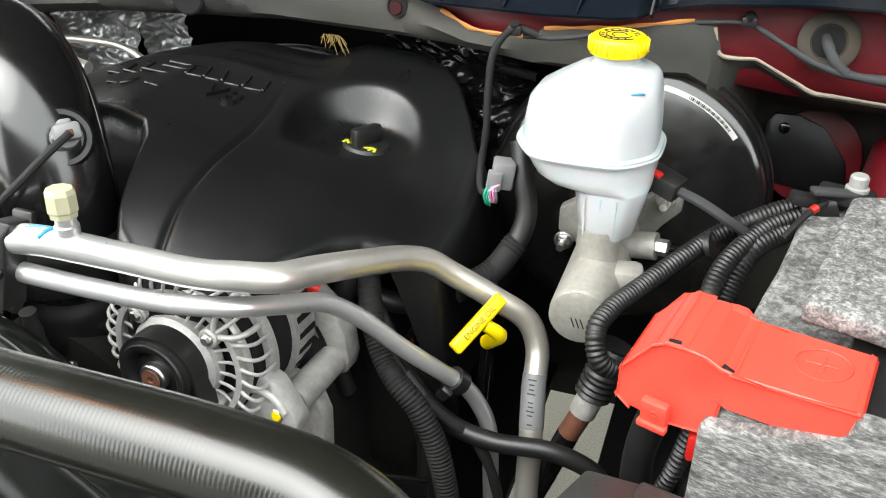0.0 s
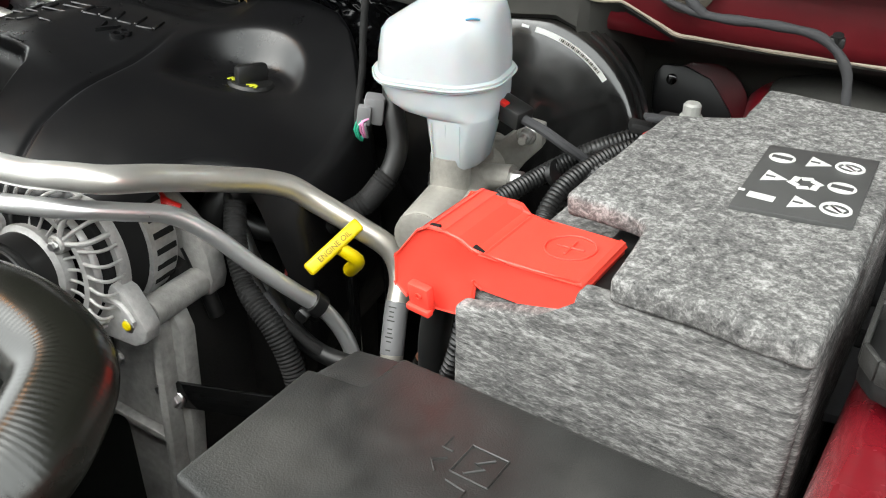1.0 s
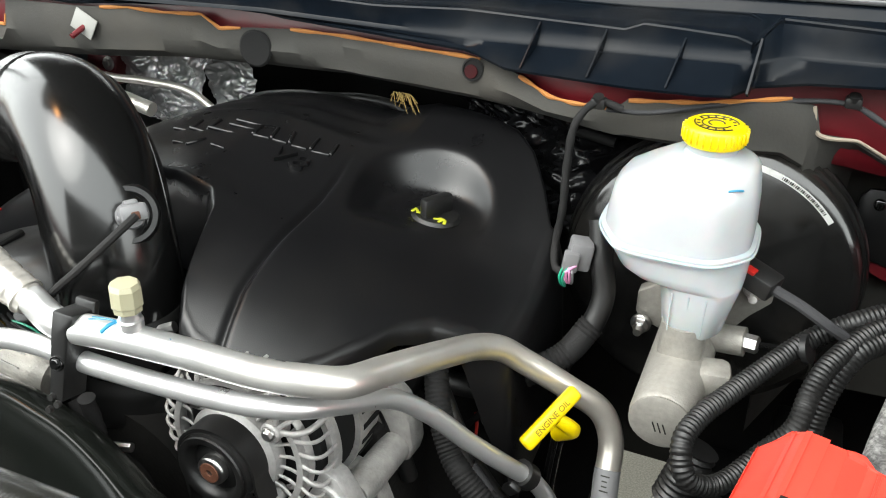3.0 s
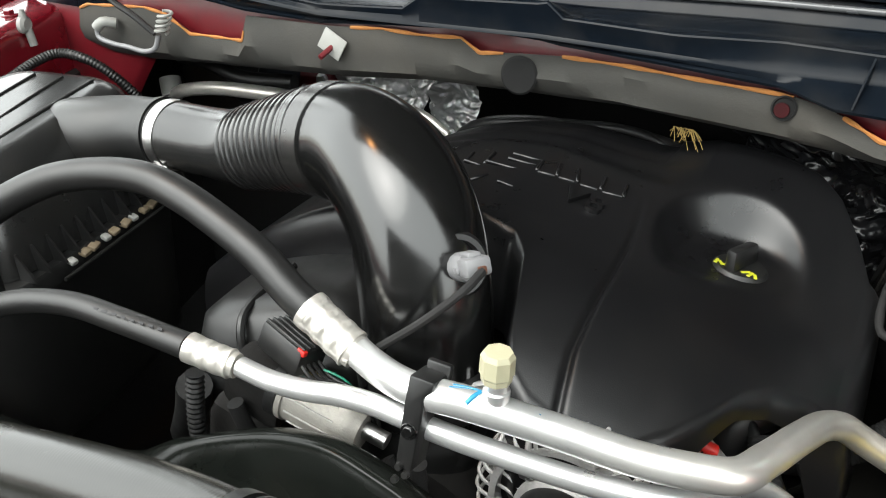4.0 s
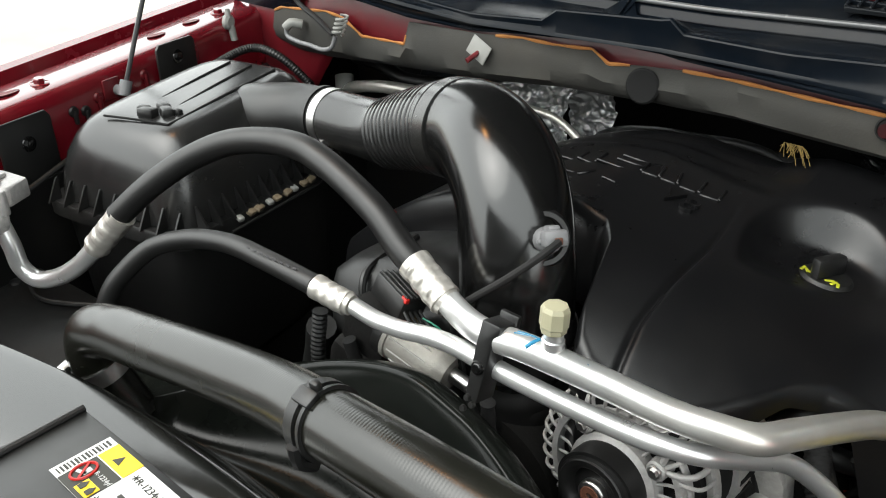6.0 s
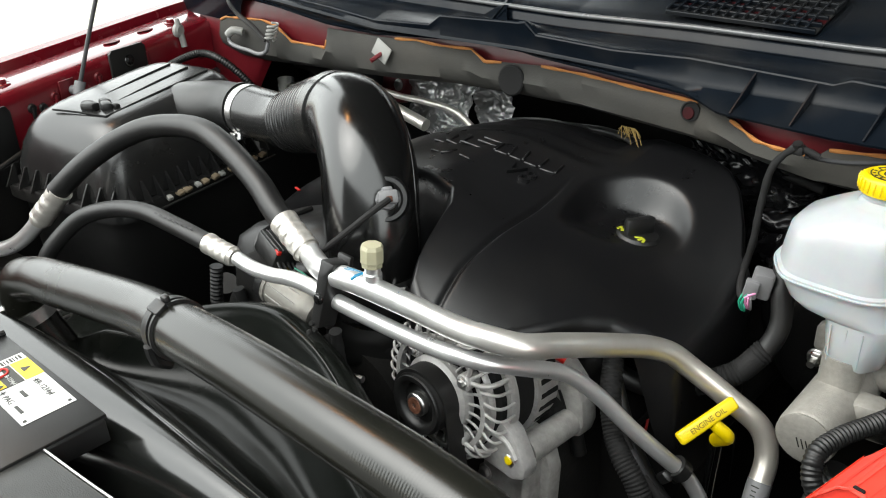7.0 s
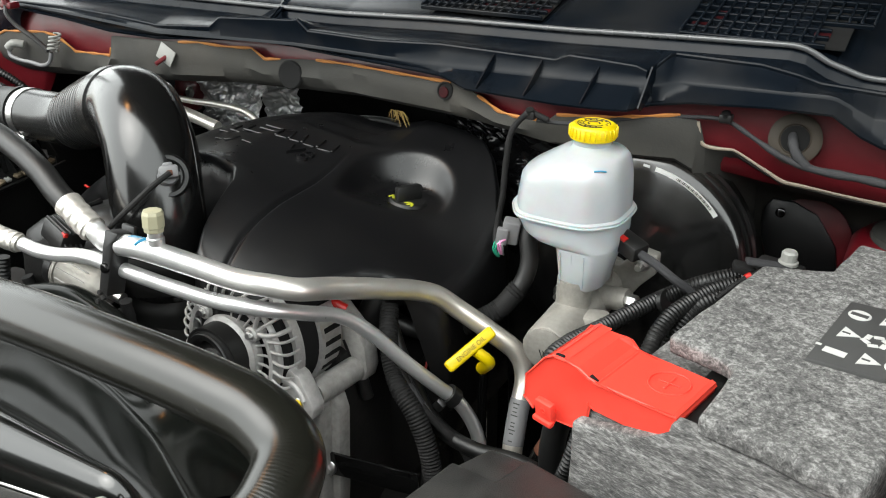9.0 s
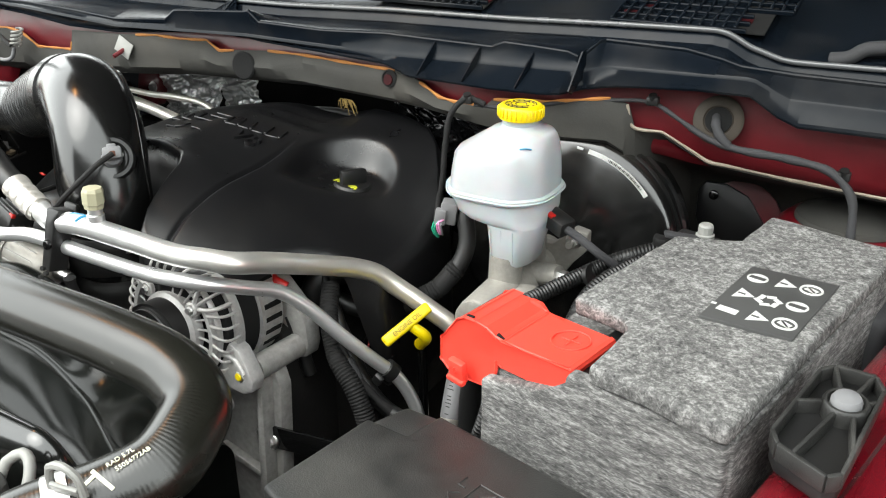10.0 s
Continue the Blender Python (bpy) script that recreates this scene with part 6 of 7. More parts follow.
for x, y, form in ((0.1325, 0.198, "disc"), (0.153, 0.202, "tri"), (0.174, 0.206, "ring"), (0.134, 0.163, "tri"), (0.155, 0.165, "star"), (0.176, 0.170, "disc"), (0.137, 0.130, "box"), (0.158, 0.133, "tri"), (0.179, 0.137, "ring")):
    if form == "disc":
        s = part("symbol", disc(x, y, 0.0086), WHITE_INK, wl_, local=True)
        part("glyph", box((0.013, 0.005, 0.0005), pose(x, y, z0 + 0.0006), 0.0001, 1), LABEL_GREY, bat, local=True)
    elif form == "tri":
        s = part("symbol", tri_sign(x, y, 0.0090), WHITE_INK, wl_, local=True)
        part("glyph", box((0.006, 0.002, 0.0005), pose(x, y, z0 + 0.0006), 0.0001, 1), LABEL_GREY, bat, local=True)
    elif form == "ring":
        part("symbol", join(tube([(x + 0.0084 * math.cos(a), y + 0.0084 * math.sin(a), z0) for a in span(0, 6.283, 24)], 0.001, 5, smooth_path=False), box((0.002, 0.016, 0.0005), pose(x, y, z0, 0, 0, 45), 0.0001, 1), box((0.010, 0.006, 0.0005), pose(x, y, z0, 0, 0, -20), 0.0001, 1)), WHITE_INK, wl_, local=True)
    elif form == "star":
        for k in range(6):
            part("star_arm", box((0.0075, 0.0042, 0.0005), pose(x, y, z0, 0, 0, 60 * k) @ pose(0.0, 0.0075, 0, 0, 0, 25), 0.0001, 1), WHITE_INK, wl_, local=True)
    else:
        part("symbol", join(box((0.016, 0.008, 0.0005), pose(x, y, z0), 0.0001, 1), box((0.004, 0.003, 0.0005), pose(x - 0.013, y + 0.004, z0), 0.0001, 1)), WHITE_INK, wl_, local=True)
neg = thing("negative_terminal", (0.107, 0.708, 1.09), "black taped battery terminal clamp with a pale nut", "terminal")
part("clamp", join(box((0.045, 0.024, 0.012), pose(0.100, 0.705, 1.108, 0, 0, -12), 0.004), box((0.030, 0.016, 0.010), pose(0.072, 0.70, 1.102, 0, 10, 15), 0.003)), TAPE, neg)
part("strap", box((0.050, 0.012, 0.005), pose(0.094, 0.695, 1.1145, 0, 8, 25), 0.002), GREY_TAPE, neg)
part("nut", lathe([(0, 0), (0.0095, 0), (0.0095, 0.003), (0.0075, 0.004), (0.0075, 0.012), (0.006, 0.014), (0, 0.014)], 12, pose(0.107, 0.706, 1.114)), PALE_PLASTIC, neg, "pale plated nut", smooth=25)

red = thing("positive_terminal_cover", (0.0, 0.44, 1.07), "coral red plastic cover over the positive terminal", "terminal cover")
RF = pose(0.012, 0.405, 0.90, 0, 0, -11.5)
COVER_FRONT = [(-0.054, 0.176), (-0.054, 0.197), (-0.036, 0.2205), (-0.028, 0.2255), (-0.018, 0.2262), (-0.004, 0.2245), (0.005, 0.2205), (0.012, 0.2195), (0.030, 0.2205), (0.0775, 0.2235), (0.0795, 0.222), (0.0795, 0.197),
               (0.060, 0.195), (0.012, 0.197), (0.0075, 0.199), (0.0055, 0.182), (0.0, 0.172), (-0.030, 0.168), (-0.046, 0.170)]


def skewed(x, z, y):
    """The cover stands a little askew: its front runs forward and its back in towards the far end."""
    k = (x + 0.03) / 0.11
    return RF @ Vector((x, (1 - y) * (0.010 - 0.006 * k) + y * (0.074 - 0.013 * k), z))


bm = prism(COVER_FRONT, 0.0, 1.0)
for v in bm.verts:
    x, z, y = v.co
    v.co = skewed(x, z, y)
bmesh.ops.bevel(bm, geom=bm.edges[:], offset=0.0018, segments=2, affect="EDGES", profile=0.5)
part("cover", bm, RED_PLASTIC, red, smooth=25)
part("edge_bead", tube([skewed(x, z + 0.0002, 0.012) for x, z in ((-0.052, 0.1985), (-0.036, 0.2200), (-0.028, 0.2247), (-0.018, 0.2257), (-0.004, 0.2241), (0.005, 0.2202), (0.012, 0.2192), (0.030, 0.2200), (0.077, 0.2228))], 0.0013, 8, smooth_path=False), RED_PLASTIC, red)
part("fold_bead", tube([skewed(0.013, 0.2192, y) for y in (0.02, 0.5, 0.98)], 0.0012, 8), RED_PLASTIC, red)
part("back_curl", tube([skewed(-0.006, 0.2235, 0.97), skewed(0.002, 0.2215, 1.04), skewed(0.010, 0.212, 1.06)], 0.0035, 8), RED_PLASTIC, red)
LT = RF @ pose(-0.026, -0.0005, 0.181, 8, 0, -6)
lt = part("latch", box((0.017, 0.007, 0.020), LT, 0.002), RED_PLASTIC, red)
part("latch_lip", box((0.019, 0.006, 0.005), LT @ pose(0, -0.003, -0.008), 0.0015), RED_PLASTIC, lt)
part("latch_dimple", lathe([(0.0016, 0), (0.0026, 0), (0.0026, 0.0008), (0.0016, 0.0008)], 10, LT @ pose(0.001, -0.0036, 0.003, 90), True), RED_PLASTIC, lt)
# uncut hinge slots: small black bars carry their shade
for x, z, a in ((-0.024, 0.2262, 5), (0.0085, 0.2205, -25)):
    part("hinge_slot", box((0.0075, 0.0030, 0.0026), Matrix.Translation(skewed(x, z, 0.045)) @ pose(0, 0, 0, 0, -a, -11.5), 0.0006), UNDER, red, "black bar painted as the shade in a hinge slot")
PLUS = Matrix.Translation(skewed(0.054, 0.2222, 0.60)) @ pose(0, 0, 0, 0, -3.2, -11.5)
part("plus_mark", join(tube([PLUS @ Vector((0.0155 * math.cos(a), 0.0155 * math.sin(a), 0.0004)) for a in span(0, 6.283, 28)], 0.0007, 5, smooth_path=False),
                       box((0.018, 0.0018, 0.001), PLUS @ pose(0, 0, 0.0004), 0.0003, 1), box((0.0018, 0.018, 0.001), PLUS @ pose(0, 0, 0.0004), 0.0003, 1)), RED_PLASTIC, red, "raised plus sign in a ring")

# ---- power distribution box ----
pdb = thing("fuse_box", (0.05, 0.30, 0.90), "black grained plastic fuse box with an embossed lid", "fuse box")
part("lid", prism([(-0.082, 0.245), (-0.063, 0.350), (-0.024, 0.347), (-0.014, 0.382), (0.190, 0.338), (0.165, 0.20), (0.0, 0.215)], 1.020, 1.054, 0.004, None, 3), FUSE_PLASTIC, pdb)
part("lid_step", prism([(-0.063, 0.346), (-0.047, 0.384), (-0.012, 0.383), (-0.020, 0.344)], 1.015, 1.0490, 0.003, None, 2), FUSE_PLASTIC, pdb)
part("body", prism([(-0.078, 0.25), (-0.05, 0.378), (0.185, 0.332), (0.16, 0.21)], 0.90, 1.022, 0.006), FUSE_PLASTIC, pdb)
FB = pose(0.0625, 0.310, 1.0542, 0, 0, -12) @ Matrix.Scale(0.8, 4)
part("embossed_sign", join(*[tube([FB @ Vector(q) for q in pts], 0.0008, 6, smooth_path=False) for pts in (
    [(-0.014, -0.014, 0), (0.014, -0.014, 0), (0.014, 0.014, 0), (-0.014, 0.014, 0), (-0.014, -0.014, 0)], [(0.006, 0.010, 0), (-0.004, 0.0, 0), (0.004, -0.001, 0), (-0.006, -0.011, 0)],
    [(-0.022, -0.02, 0), (-0.03, -0.012, 0), (-0.022, -0.005, 0)], [(-0.022, 0.002, 0), (-0.03, 0.002, 0), (-0.03, 0.014, 0)], [(-0.012, -0.022, 0), (0.004, -0.024, 0), (0.004, -0.034, 0)])]), FUSE_PLASTIC, pdb, "embossed fuse sign")

# ---- oil dipstick ----
dip = thing("oil_dipstick", (-0.19, 0.61, 0.90), "yellow oil dipstick handle with raised lettering", "dipstick")
DX = (Vector((-0.168, 0.616, 1.000)) - Vector((-0.198, 0.574, 0.968)))
DM = frame_on((-0.183, 0.595, 0.984), DX, (0.55, -0.62, 0.56))
part("handle", box((0.066, 0.0135, 0.010), DM, 0.003, 3), YELLOW, dip)
part("stem", tube([DM @ Vector((0.004, -0.006, -0.002)), DM @ Vector((0.009, -0.024, -0.006)), (-0.182, 0.622, 0.945)], lambda s: 0.0062 + 0.0012 * s, 16), YELLOW, dip)
part("writing", letters("ENGINE OIL", 0.0074, DM @ pose(0, 0.0, 0.0051), 0.0004), DARK_YELLOW, dip, "raised dark lettering")
part("guide_tube", tube([(-0.182, 0.624, 0.94), (-0.19, 0.64, 0.88), (-0.2, 0.66, 0.75)], 0.006, 12), DARK_METAL, dip)
# ---- hood, raised over the bay ----
hood = thing("hood", (-0.55, 1.0, 1.42), "raised hood with a black padded underside", "hood")
part("underside", sheet(span(-1.42, 0.42, 14), lambda x: [(x, 1.02, 1.40), (x, 0.96, 1.62), (x, 0.89, 1.90), (x, 0.80, 2.20), (x, 0.70, 2.46)], 0.02), UNDER, hood)
part("skin", sheet(span(-1.45, 0.45, 14), lambda x: [(x, 1.07, 1.41), (x, 1.01, 1.63), (x, 0.94, 1.92), (x, 0.85, 2.22), (x, 0.73, 2.50), (x, 0.69, 2.48)], 0.003), RED_PAINT, hood)

# ---- left fender hardware ----
FN = Vector((0.958, 0.287, 0))
FD = Vector((-0.287, 0.958, 0))


def on_fender(y, z, out=0.0):
    return Vector((fender_x(y), y, z)) + FN * out


for y, z, w, h in ((0.655, 1.115, 0.085, 0.085), (0.372, 1.065, 0.085, 0.12)):
    bp = thing("rubber_flap", tuple(on_fender(y, z)), "black rubber flap bolted to the red fender", "flap", "fender flaps")
    m = frame_on(on_fender(y, z, 0.006), FD, FN)
    part("flap", prism([(-w / 2, -h / 2), (w / 2, -h / 2), (w / 2, h * 0.42), (w * 0.42, h / 2), (-w * 0.42, h / 2), (-w / 2, h * 0.42)], -0.002, 0.003, 0.0015, m), BLACK_PLASTIC, bp)
    part("flap_bolt", hexbolt(m @ Vector((0.0, h * 0.2, 0.003)), FN, 0.012, 0.005, 0.011), DARK_METAL, bp)
for y in (0.433, 0.80, 1.02):
    fb = thing("fender_bolt", (fender_x(y) - 0.045, y, 1.15), "red painted bolt on the fender flange", "bolt", "fender bolts")
    z = 1.152 + steps(y, [(-0.3, -0.03), (0.35, -0.012), (0.85, 0.012), (1.3, 0.02)])
    part("bolt_head", hexbolt((fender_x(y) - 0.042, y, z), (0.05, 0, 1), 0.014, 0.008, 0.013), RED_PAINT, fb)
for y, s in ((0.385, 0.05), (0.66, 0.05), (0.74, 0.05)):
    z = 1.1525 + steps(y, [(-0.3, -0.03), (0.35, -0.012), (0.85, 0.012), (1.3, 0.02)])
    fh = thing("fender_hole", (fender_x(y) - s, y, z), "oval slot pressed into the red fender flange", "slot", "fender slots")
    part("recess", lathe([(0, 0), (0.012, 0), (0.013, 0.0012), (0.010, 0.0016), (0, 0.0006)], 18, pose(fender_x(y) - s, y, z, 0, -4, 17) @ Matrix.Diagonal((0.7, 1.5, 1, 1))), RED_DULL, fh)
strut = thing("hood_strut", tuple(on_fender(0.535, 1.11)), "grey hood gas strut pinned to the fender", "gas strut")
part("rod", tube([on_fender(0.535, 1.118, 0.018), (-1.285, 0.60, 1.27), (-1.235, 0.69, 1.50), (-1.17, 0.80, 1.86)], 0.0036, 12, 0.03), STRUT_GREY, strut)
part("socket", join(tube([on_fender(0.53, 1.108, 0.018), on_fender(0.539, 1.128, 0.019)], 0.009, 12), lathe([(0, 0), (0.008, 0), (0.008, 0.018), (0, 0.018)], 12, aim(on_fender(0.533, 1.114, 0.0), FN))), GREY_PLASTIC, strut)
part("base_plate", box((0.03, 0.03, 0.003), frame_on(on_fender(0.525, 1.118, 0.002), FD, FN), 0.001), RED_DULL, strut)
for y, z in ((0.455, 1.105), (0.475, 1.10), (0.59, 1.12), (0.50, 1.112), (0.70, 1.13)):
    cb = thing("fender_clip", tuple(on_fender(y, z)), "small dark clip pushed into the red fender", "clip", "fender clips")
    part("clip_head", join(lathe([(0, 0), (0.008, 0), (0.007, 0.004), (0, 0.005)], 12, aim(on_fender(y, z), FN)), box((0.006, 0.02, 0.006), frame_on(on_fender(y, z - 0.008, 0.004), FD, FN), 0.002)), BLACK_PLASTIC if z < 1.11 else RED_DULL, cb)
wc = thing("white_bump_stop", tuple(on_fender(0.786, 1.15)), "white plastic bump stop on the red inner fender", "stop")
part("stop_body", join(lathe([(0, 0), (0.013, 0), (0.013, 0.006), (0.009, 0.01), (0, 0.01)], 16, aim(on_fender(0.786, 1.156), FN)), tube([on_fender(0.788, 1.15, 0.006), on_fender(0.79, 1.125, 0.008)], 0.006, 10), lathe([(0, 0), (0.006, 0), (0.004, 0.012), (0, 0.013)], 10, pose(*on_fender(0.786, 1.166, 0.004)))), PALE_PLASTIC, wc)
lh = thing("fender_harness", tuple(on_fender(0.72, 1.10)), "black corrugated wiring conduit along the inner fender", "wiring harness")
part("conduit", corrugated([on_fender(0.60, 1.06, 0.02), on_fender(0.70, 1.098, 0.02), on_fender(0.78, 1.118, 0.05), (-1.30, 0.81, 1.112), (-1.27, 0.83, 1.085), (-1.25, 0.85, 1.05)], 0.0075, 12), RUBBER, lh)
part("long_rod", tube([on_fender(0.30, 1.03, 0.03), on_fender(0.45, 1.066, 0.03), on_fender(0.56, 1.085, 0.03)], 0.004, 8), RUBBER, lh)

# ---- left end of the cowl: washer hose, arm and spring ----
wh = thing("washer_hose", (-1.22, 0.84, 1.14), "grey washer hose looped on the cowl insulation", "hose")
part("hose", tube([(-1.268, 0.838, 1.162), (-1.283, 0.830, 1.156), (-1.284, 0.828, 1.143), (-1.255, 0.826, 1.137), (-1.223, 0.826, 1.136), (-1.190, 0.826, 1.134), (-1.168, 0.826, 1.142), (-1.160, 0.828, 1.160)], 0.0036, 10), GREY_PLASTIC, wh)
part("elbow_joint", tube([(-1.262, 0.845, 1.160), (-1.275, 0.832, 1.163), (-1.284, 0.828, 1.155)], 0.0075, 12), PALE_PLASTIC, wh)
ws = thing("cowl_spring", (-1.15, 0.83, 1.17), "white coil spring joint on a black arm", "spring")
part("coil", tube([(-1.152 + 0.0085 * math.cos(a) + 0.0022 * a * 0.25, 0.826 + 0.0085 * math.sin(a), 1.164 + 0.0011 * a) for a in span(0, 28, 110)], 0.0022, 6, smooth_path=False), PALE_PLASTIC, ws)
part("arm", tube([(-1.162, 0.824, 1.163), (-1.19, 0.818, 1.185), (-1.225, 0.812, 1.206), (-1.24, 0.81, 1.225), (-1.245, 0.82, 1.24)], 0.0042, 8), BLACK_PLASTIC, ws)
part("arm_pivot", join(box((0.03, 0.02, 0.012), pose(-1.243, 0.822, 1.236), 0.003), lathe([(0, 0), (0.008, 0), (0.006, 0.014), (0, 0.014)], 12, pose(-1.243, 0.815, 1.238))), RED_DULL, ws)
hinge = thing("hood_bracket", (-1.33, 0.86, 1.22), "grey steel hood bracket at the cowl corner", "bracket")
part("leaf", box((0.12, 0.02, 0.012), pose(-1.30, 0.862, 1.224, 0, -6, 0), 0.003), STEEL, hinge)
part("leaf", box((0.05, 0.018, 0.05), pose(-1.345, 0.88, 1.24, 0, 30, 0), 0.003), STEEL, hinge)

# ---- behind the intake: foil shield, heater pipes ----
foil = thing("foil_heat_shield", (-0.9, 1.05, 1.0), "crumpled silver foil heat shield on the firewall", "heat shield")


def crumple(xs, zs, y, amp, seed):
    bm = bmesh.new()
    def fold(x, z):
        """Broad bulges, sharp creases and fine crinkles that run aslant."""
        u, w = x + 0.5 * z, z - 0.3 * x
        crease = abs(noise.noise(Vector((u * 26, w * 60, seed + 3)))) + 0.5 * abs(noise.noise(Vector((u * 70, w * 130, seed + 5))))
        return amp * noise.noise(Vector((x * 14, z * 20, seed))) - 0.45 * amp * crease

    rows = [[bm.verts.new((x + 0.022 * noise.noise(Vector((seed * 3.1, z * 34, 0))), y(x) + fold(x, z), z + 0.3 * amp * noise.noise(Vector((x * 30, z * 30, seed + 9))))) for z in zs] for x in xs]
    for a, b in zip(rows, rows[1:]):
        for k in range(len(a) - 1):
            bm.faces.new((a[k], b[k], b[k + 1], a[k + 1]))
    return bm


for x0, x1, dy, seed in ((-1.03, -0.915, 0.0, 1), (-0.925, -0.835, -0.007, 2), (-0.845, -0.772, 0.002, 4)):
    part("sheet", crumple(span(x0, x1, 50), span(0.98, 1.135, 70), lambda x: 1.045 + dy - 0.03 * math.sin((x + 1.03) * 10), 0.022, seed), FOIL, foil, smooth=80)
foil2 = thing("film_wrapped_bundle", (-0.28, 0.93, 1.05), "crinkled black film wrapped round the firewall bundle", "heat shield")
part("film", crumple(span(-0.40, -0.215, 70), span(1.00, 1.16, 60), lambda x: 0.955 - 0.05 * math.sin((x + 0.44) * 13), 0.026, 5), DARK_FOIL, foil2, smooth=80)
part("tie_band", tube([(-0.38, 0.93, 1.105), (-0.30, 0.915, 1.118), (-0.215, 0.905, 1.112)], 0.006, 10), TAPE, foil2)
loomb = thing("firewall_loom", (-0.65, 0.96, 1.08), "black hoses and taped looms crossing the firewall", "wiring loom")
for k in range(4):
    part("hose", tube([(-0.80 + 0.03 * k, 0.985 - 0.01 * k, 1.00), (-0.755 + 0.035 * k, 0.975, 1.050 + 0.008 * (k % 2)), (-0.69 + 0.04 * k, 0.965, 1.075 + 0.005 * k), (-0.60 + 0.05 * k, 0.96, 1.080 + 0.004 * (k % 3)), (-0.52 + 0.05 * k, 0.96, 1.03)], 0.010 - 0.0015 * k, 10), (RUBBER, TAPE)[k % 2], loomb)

hp = thing("heater_pipes", (-1.0, 0.93, 1.05), "pair of silver heater pipes behind the air intake", "pipes")
part("pipe", tube([(-1.285, 0.945, 1.00), (-1.262, 0.935, 1.028), (-1.19, 0.93, 1.050), (-1.09, 0.93, 1.060), (-1.02, 0.93, 1.062), (-0.95, 0.93, 1.054), (-0.88, 0.93, 1.040)], 0.0108, 14), ALU_DULL, hp)
part("pipe", tube([(-1.0, 0.93, 1.082), (-0.93, 0.925, 1.082), (-0.87, 0.92, 1.086), (-0.80, 0.92, 1.082), (-0.76, 0.92, 1.06)], 0.0055, 12), ALU_DULL, hp)
part("sleeve", tube([(-1.29, 0.95, 1.045), (-1.278, 0.94, 1.02)], 0.017, 14), PALE_PLASTIC, hp, "white plastic sleeve")
hd = thing("heater_box", (-1.12, 1.06, 1.0), "black and blue-grey heater housing in shadow", "heater box")
part("housing", box((0.22, 0.08, 0.12), pose(-1.16, 1.085, 1.03), 0.03, 3), BLACK_PLASTIC, hd)
part("round_cap", lathe([(0, 0), (0.05, 0), (0.055, 0.01), (0.05, 0.03), (0, 0.035)], 24, aim((-1.115, 1.045, 1.045), (0.5, -1, 0.1))), BLUE_GREY, hd, "blue-grey round cap")
part("red_bracket", prism([(-0.025, -0.03), (0.02, -0.03), (0.028, 0.01), (0.01, 0.03), (-0.02, 0.03)], -0.01, 0.01, 0.003, frame_on((-1.052, 1.032, 1.064), (1, 0, 0), (0, -1, 0.2)) @ Matrix.Scale(1.25, 4)), RED_DULL, hd, "red painted bracket")
part("bracket_bolt", hexbolt((-1.036, 1.018, 1.062), (0, -1, 0.2), 0.013, 0.006, 0.011), STEEL, hd)
part("hose", tube([(-1.30, 0.99, 1.07), (-1.22, 0.97, 1.075), (-1.14, 0.96, 1.065), (-1.05, 0.97, 1.07)], 0.012, 12), RUBBER, hd)

# ---- front of the engine: manifold, actuator, connectors ----
man = thing("intake_manifold", (-0.70, 0.54, 0.92), "black plastic intake manifold beside the elbow", "manifold")
MM = pose(-0.690, 0.540, 1.000, -8, -14, 14)
part("body", ring_loft([[MM @ Vector(q) for q in round_rect(0, 0, z, hx, hy, 4.5, 40)] for z, hx, hy in ((-0.14, 0.085, 0.08), (-0.02, 0.090, 0.085), (0.03, 0.088, 0.082), (0.055, 0.078, 0.072), (0.065, 0.060, 0.055))]), BLACK_PLASTIC, man, smooth=60)
part("ridge", tube([MM @ Vector((-0.02, -0.088, -0.06)), MM @ Vector((-0.02, -0.088, 0.02)), MM @ Vector((-0.02, -0.075, 0.056)), MM @ Vector((-0.015, 0.02, 0.068))], 0.004, 8), BLACK_PLASTIC, man)
part("runner", box((0.11, 0.05, 0.07), MM @ pose(0.035, -0.075, -0.01), 0.012, 3), BLACK_PLASTIC, man)
part("red_tab", box((0.014, 0.004, 0.002), pose(-0.805, 0.600, 1.052, 0, 0, -15), 0.001), RED_SMALL, man, "small red tab")

act = thing("throttle_motor", (-0.59, 0.42, 1.0), "silver cylindrical throttle motor in front of the engine", "throttle motor")
M0_, M1_ = Vector((-0.632, 0.426, 1.046)), Vector((-0.556, 0.430, 1.029))
part("can", tube([M0_, M0_.lerp(M1_, 0.05), M0_.lerp(M1_, 0.9), M1_], lambda s: 0.0225 - 0.0045 * max(0, (s - 0.85) / 0.15), 26, 0.006), PUMP_CAST, act, smooth=50)
part("can_band", tube([M0_.lerp(M1_, -0.02), M0_.lerp(M1_, 0.10)], 0.0245, 26), BLACK_PLASTIC, act)
part("can_flange", tube([M0_.lerp(M1_, 0.11), M0_.lerp(M1_, 0.17)], 0.0242, 26), PUMP_CAST, act)
part("nose", tube([M1_, M1_ + (M1_ - M0_) * 0.25], 0.007, 12), STEEL, act)
part("housing", box((0.06, 0.04, 0.05), pose(-0.655, 0.43, 1.035, 0, 15, 0), 0.01), DARK_IRON, act)
part("lower_housing", box((0.09, 0.05, 0.06), pose(-0.67, 0.435, 0.975, 0, 12, 0), 0.015), DARK_IRON, act)
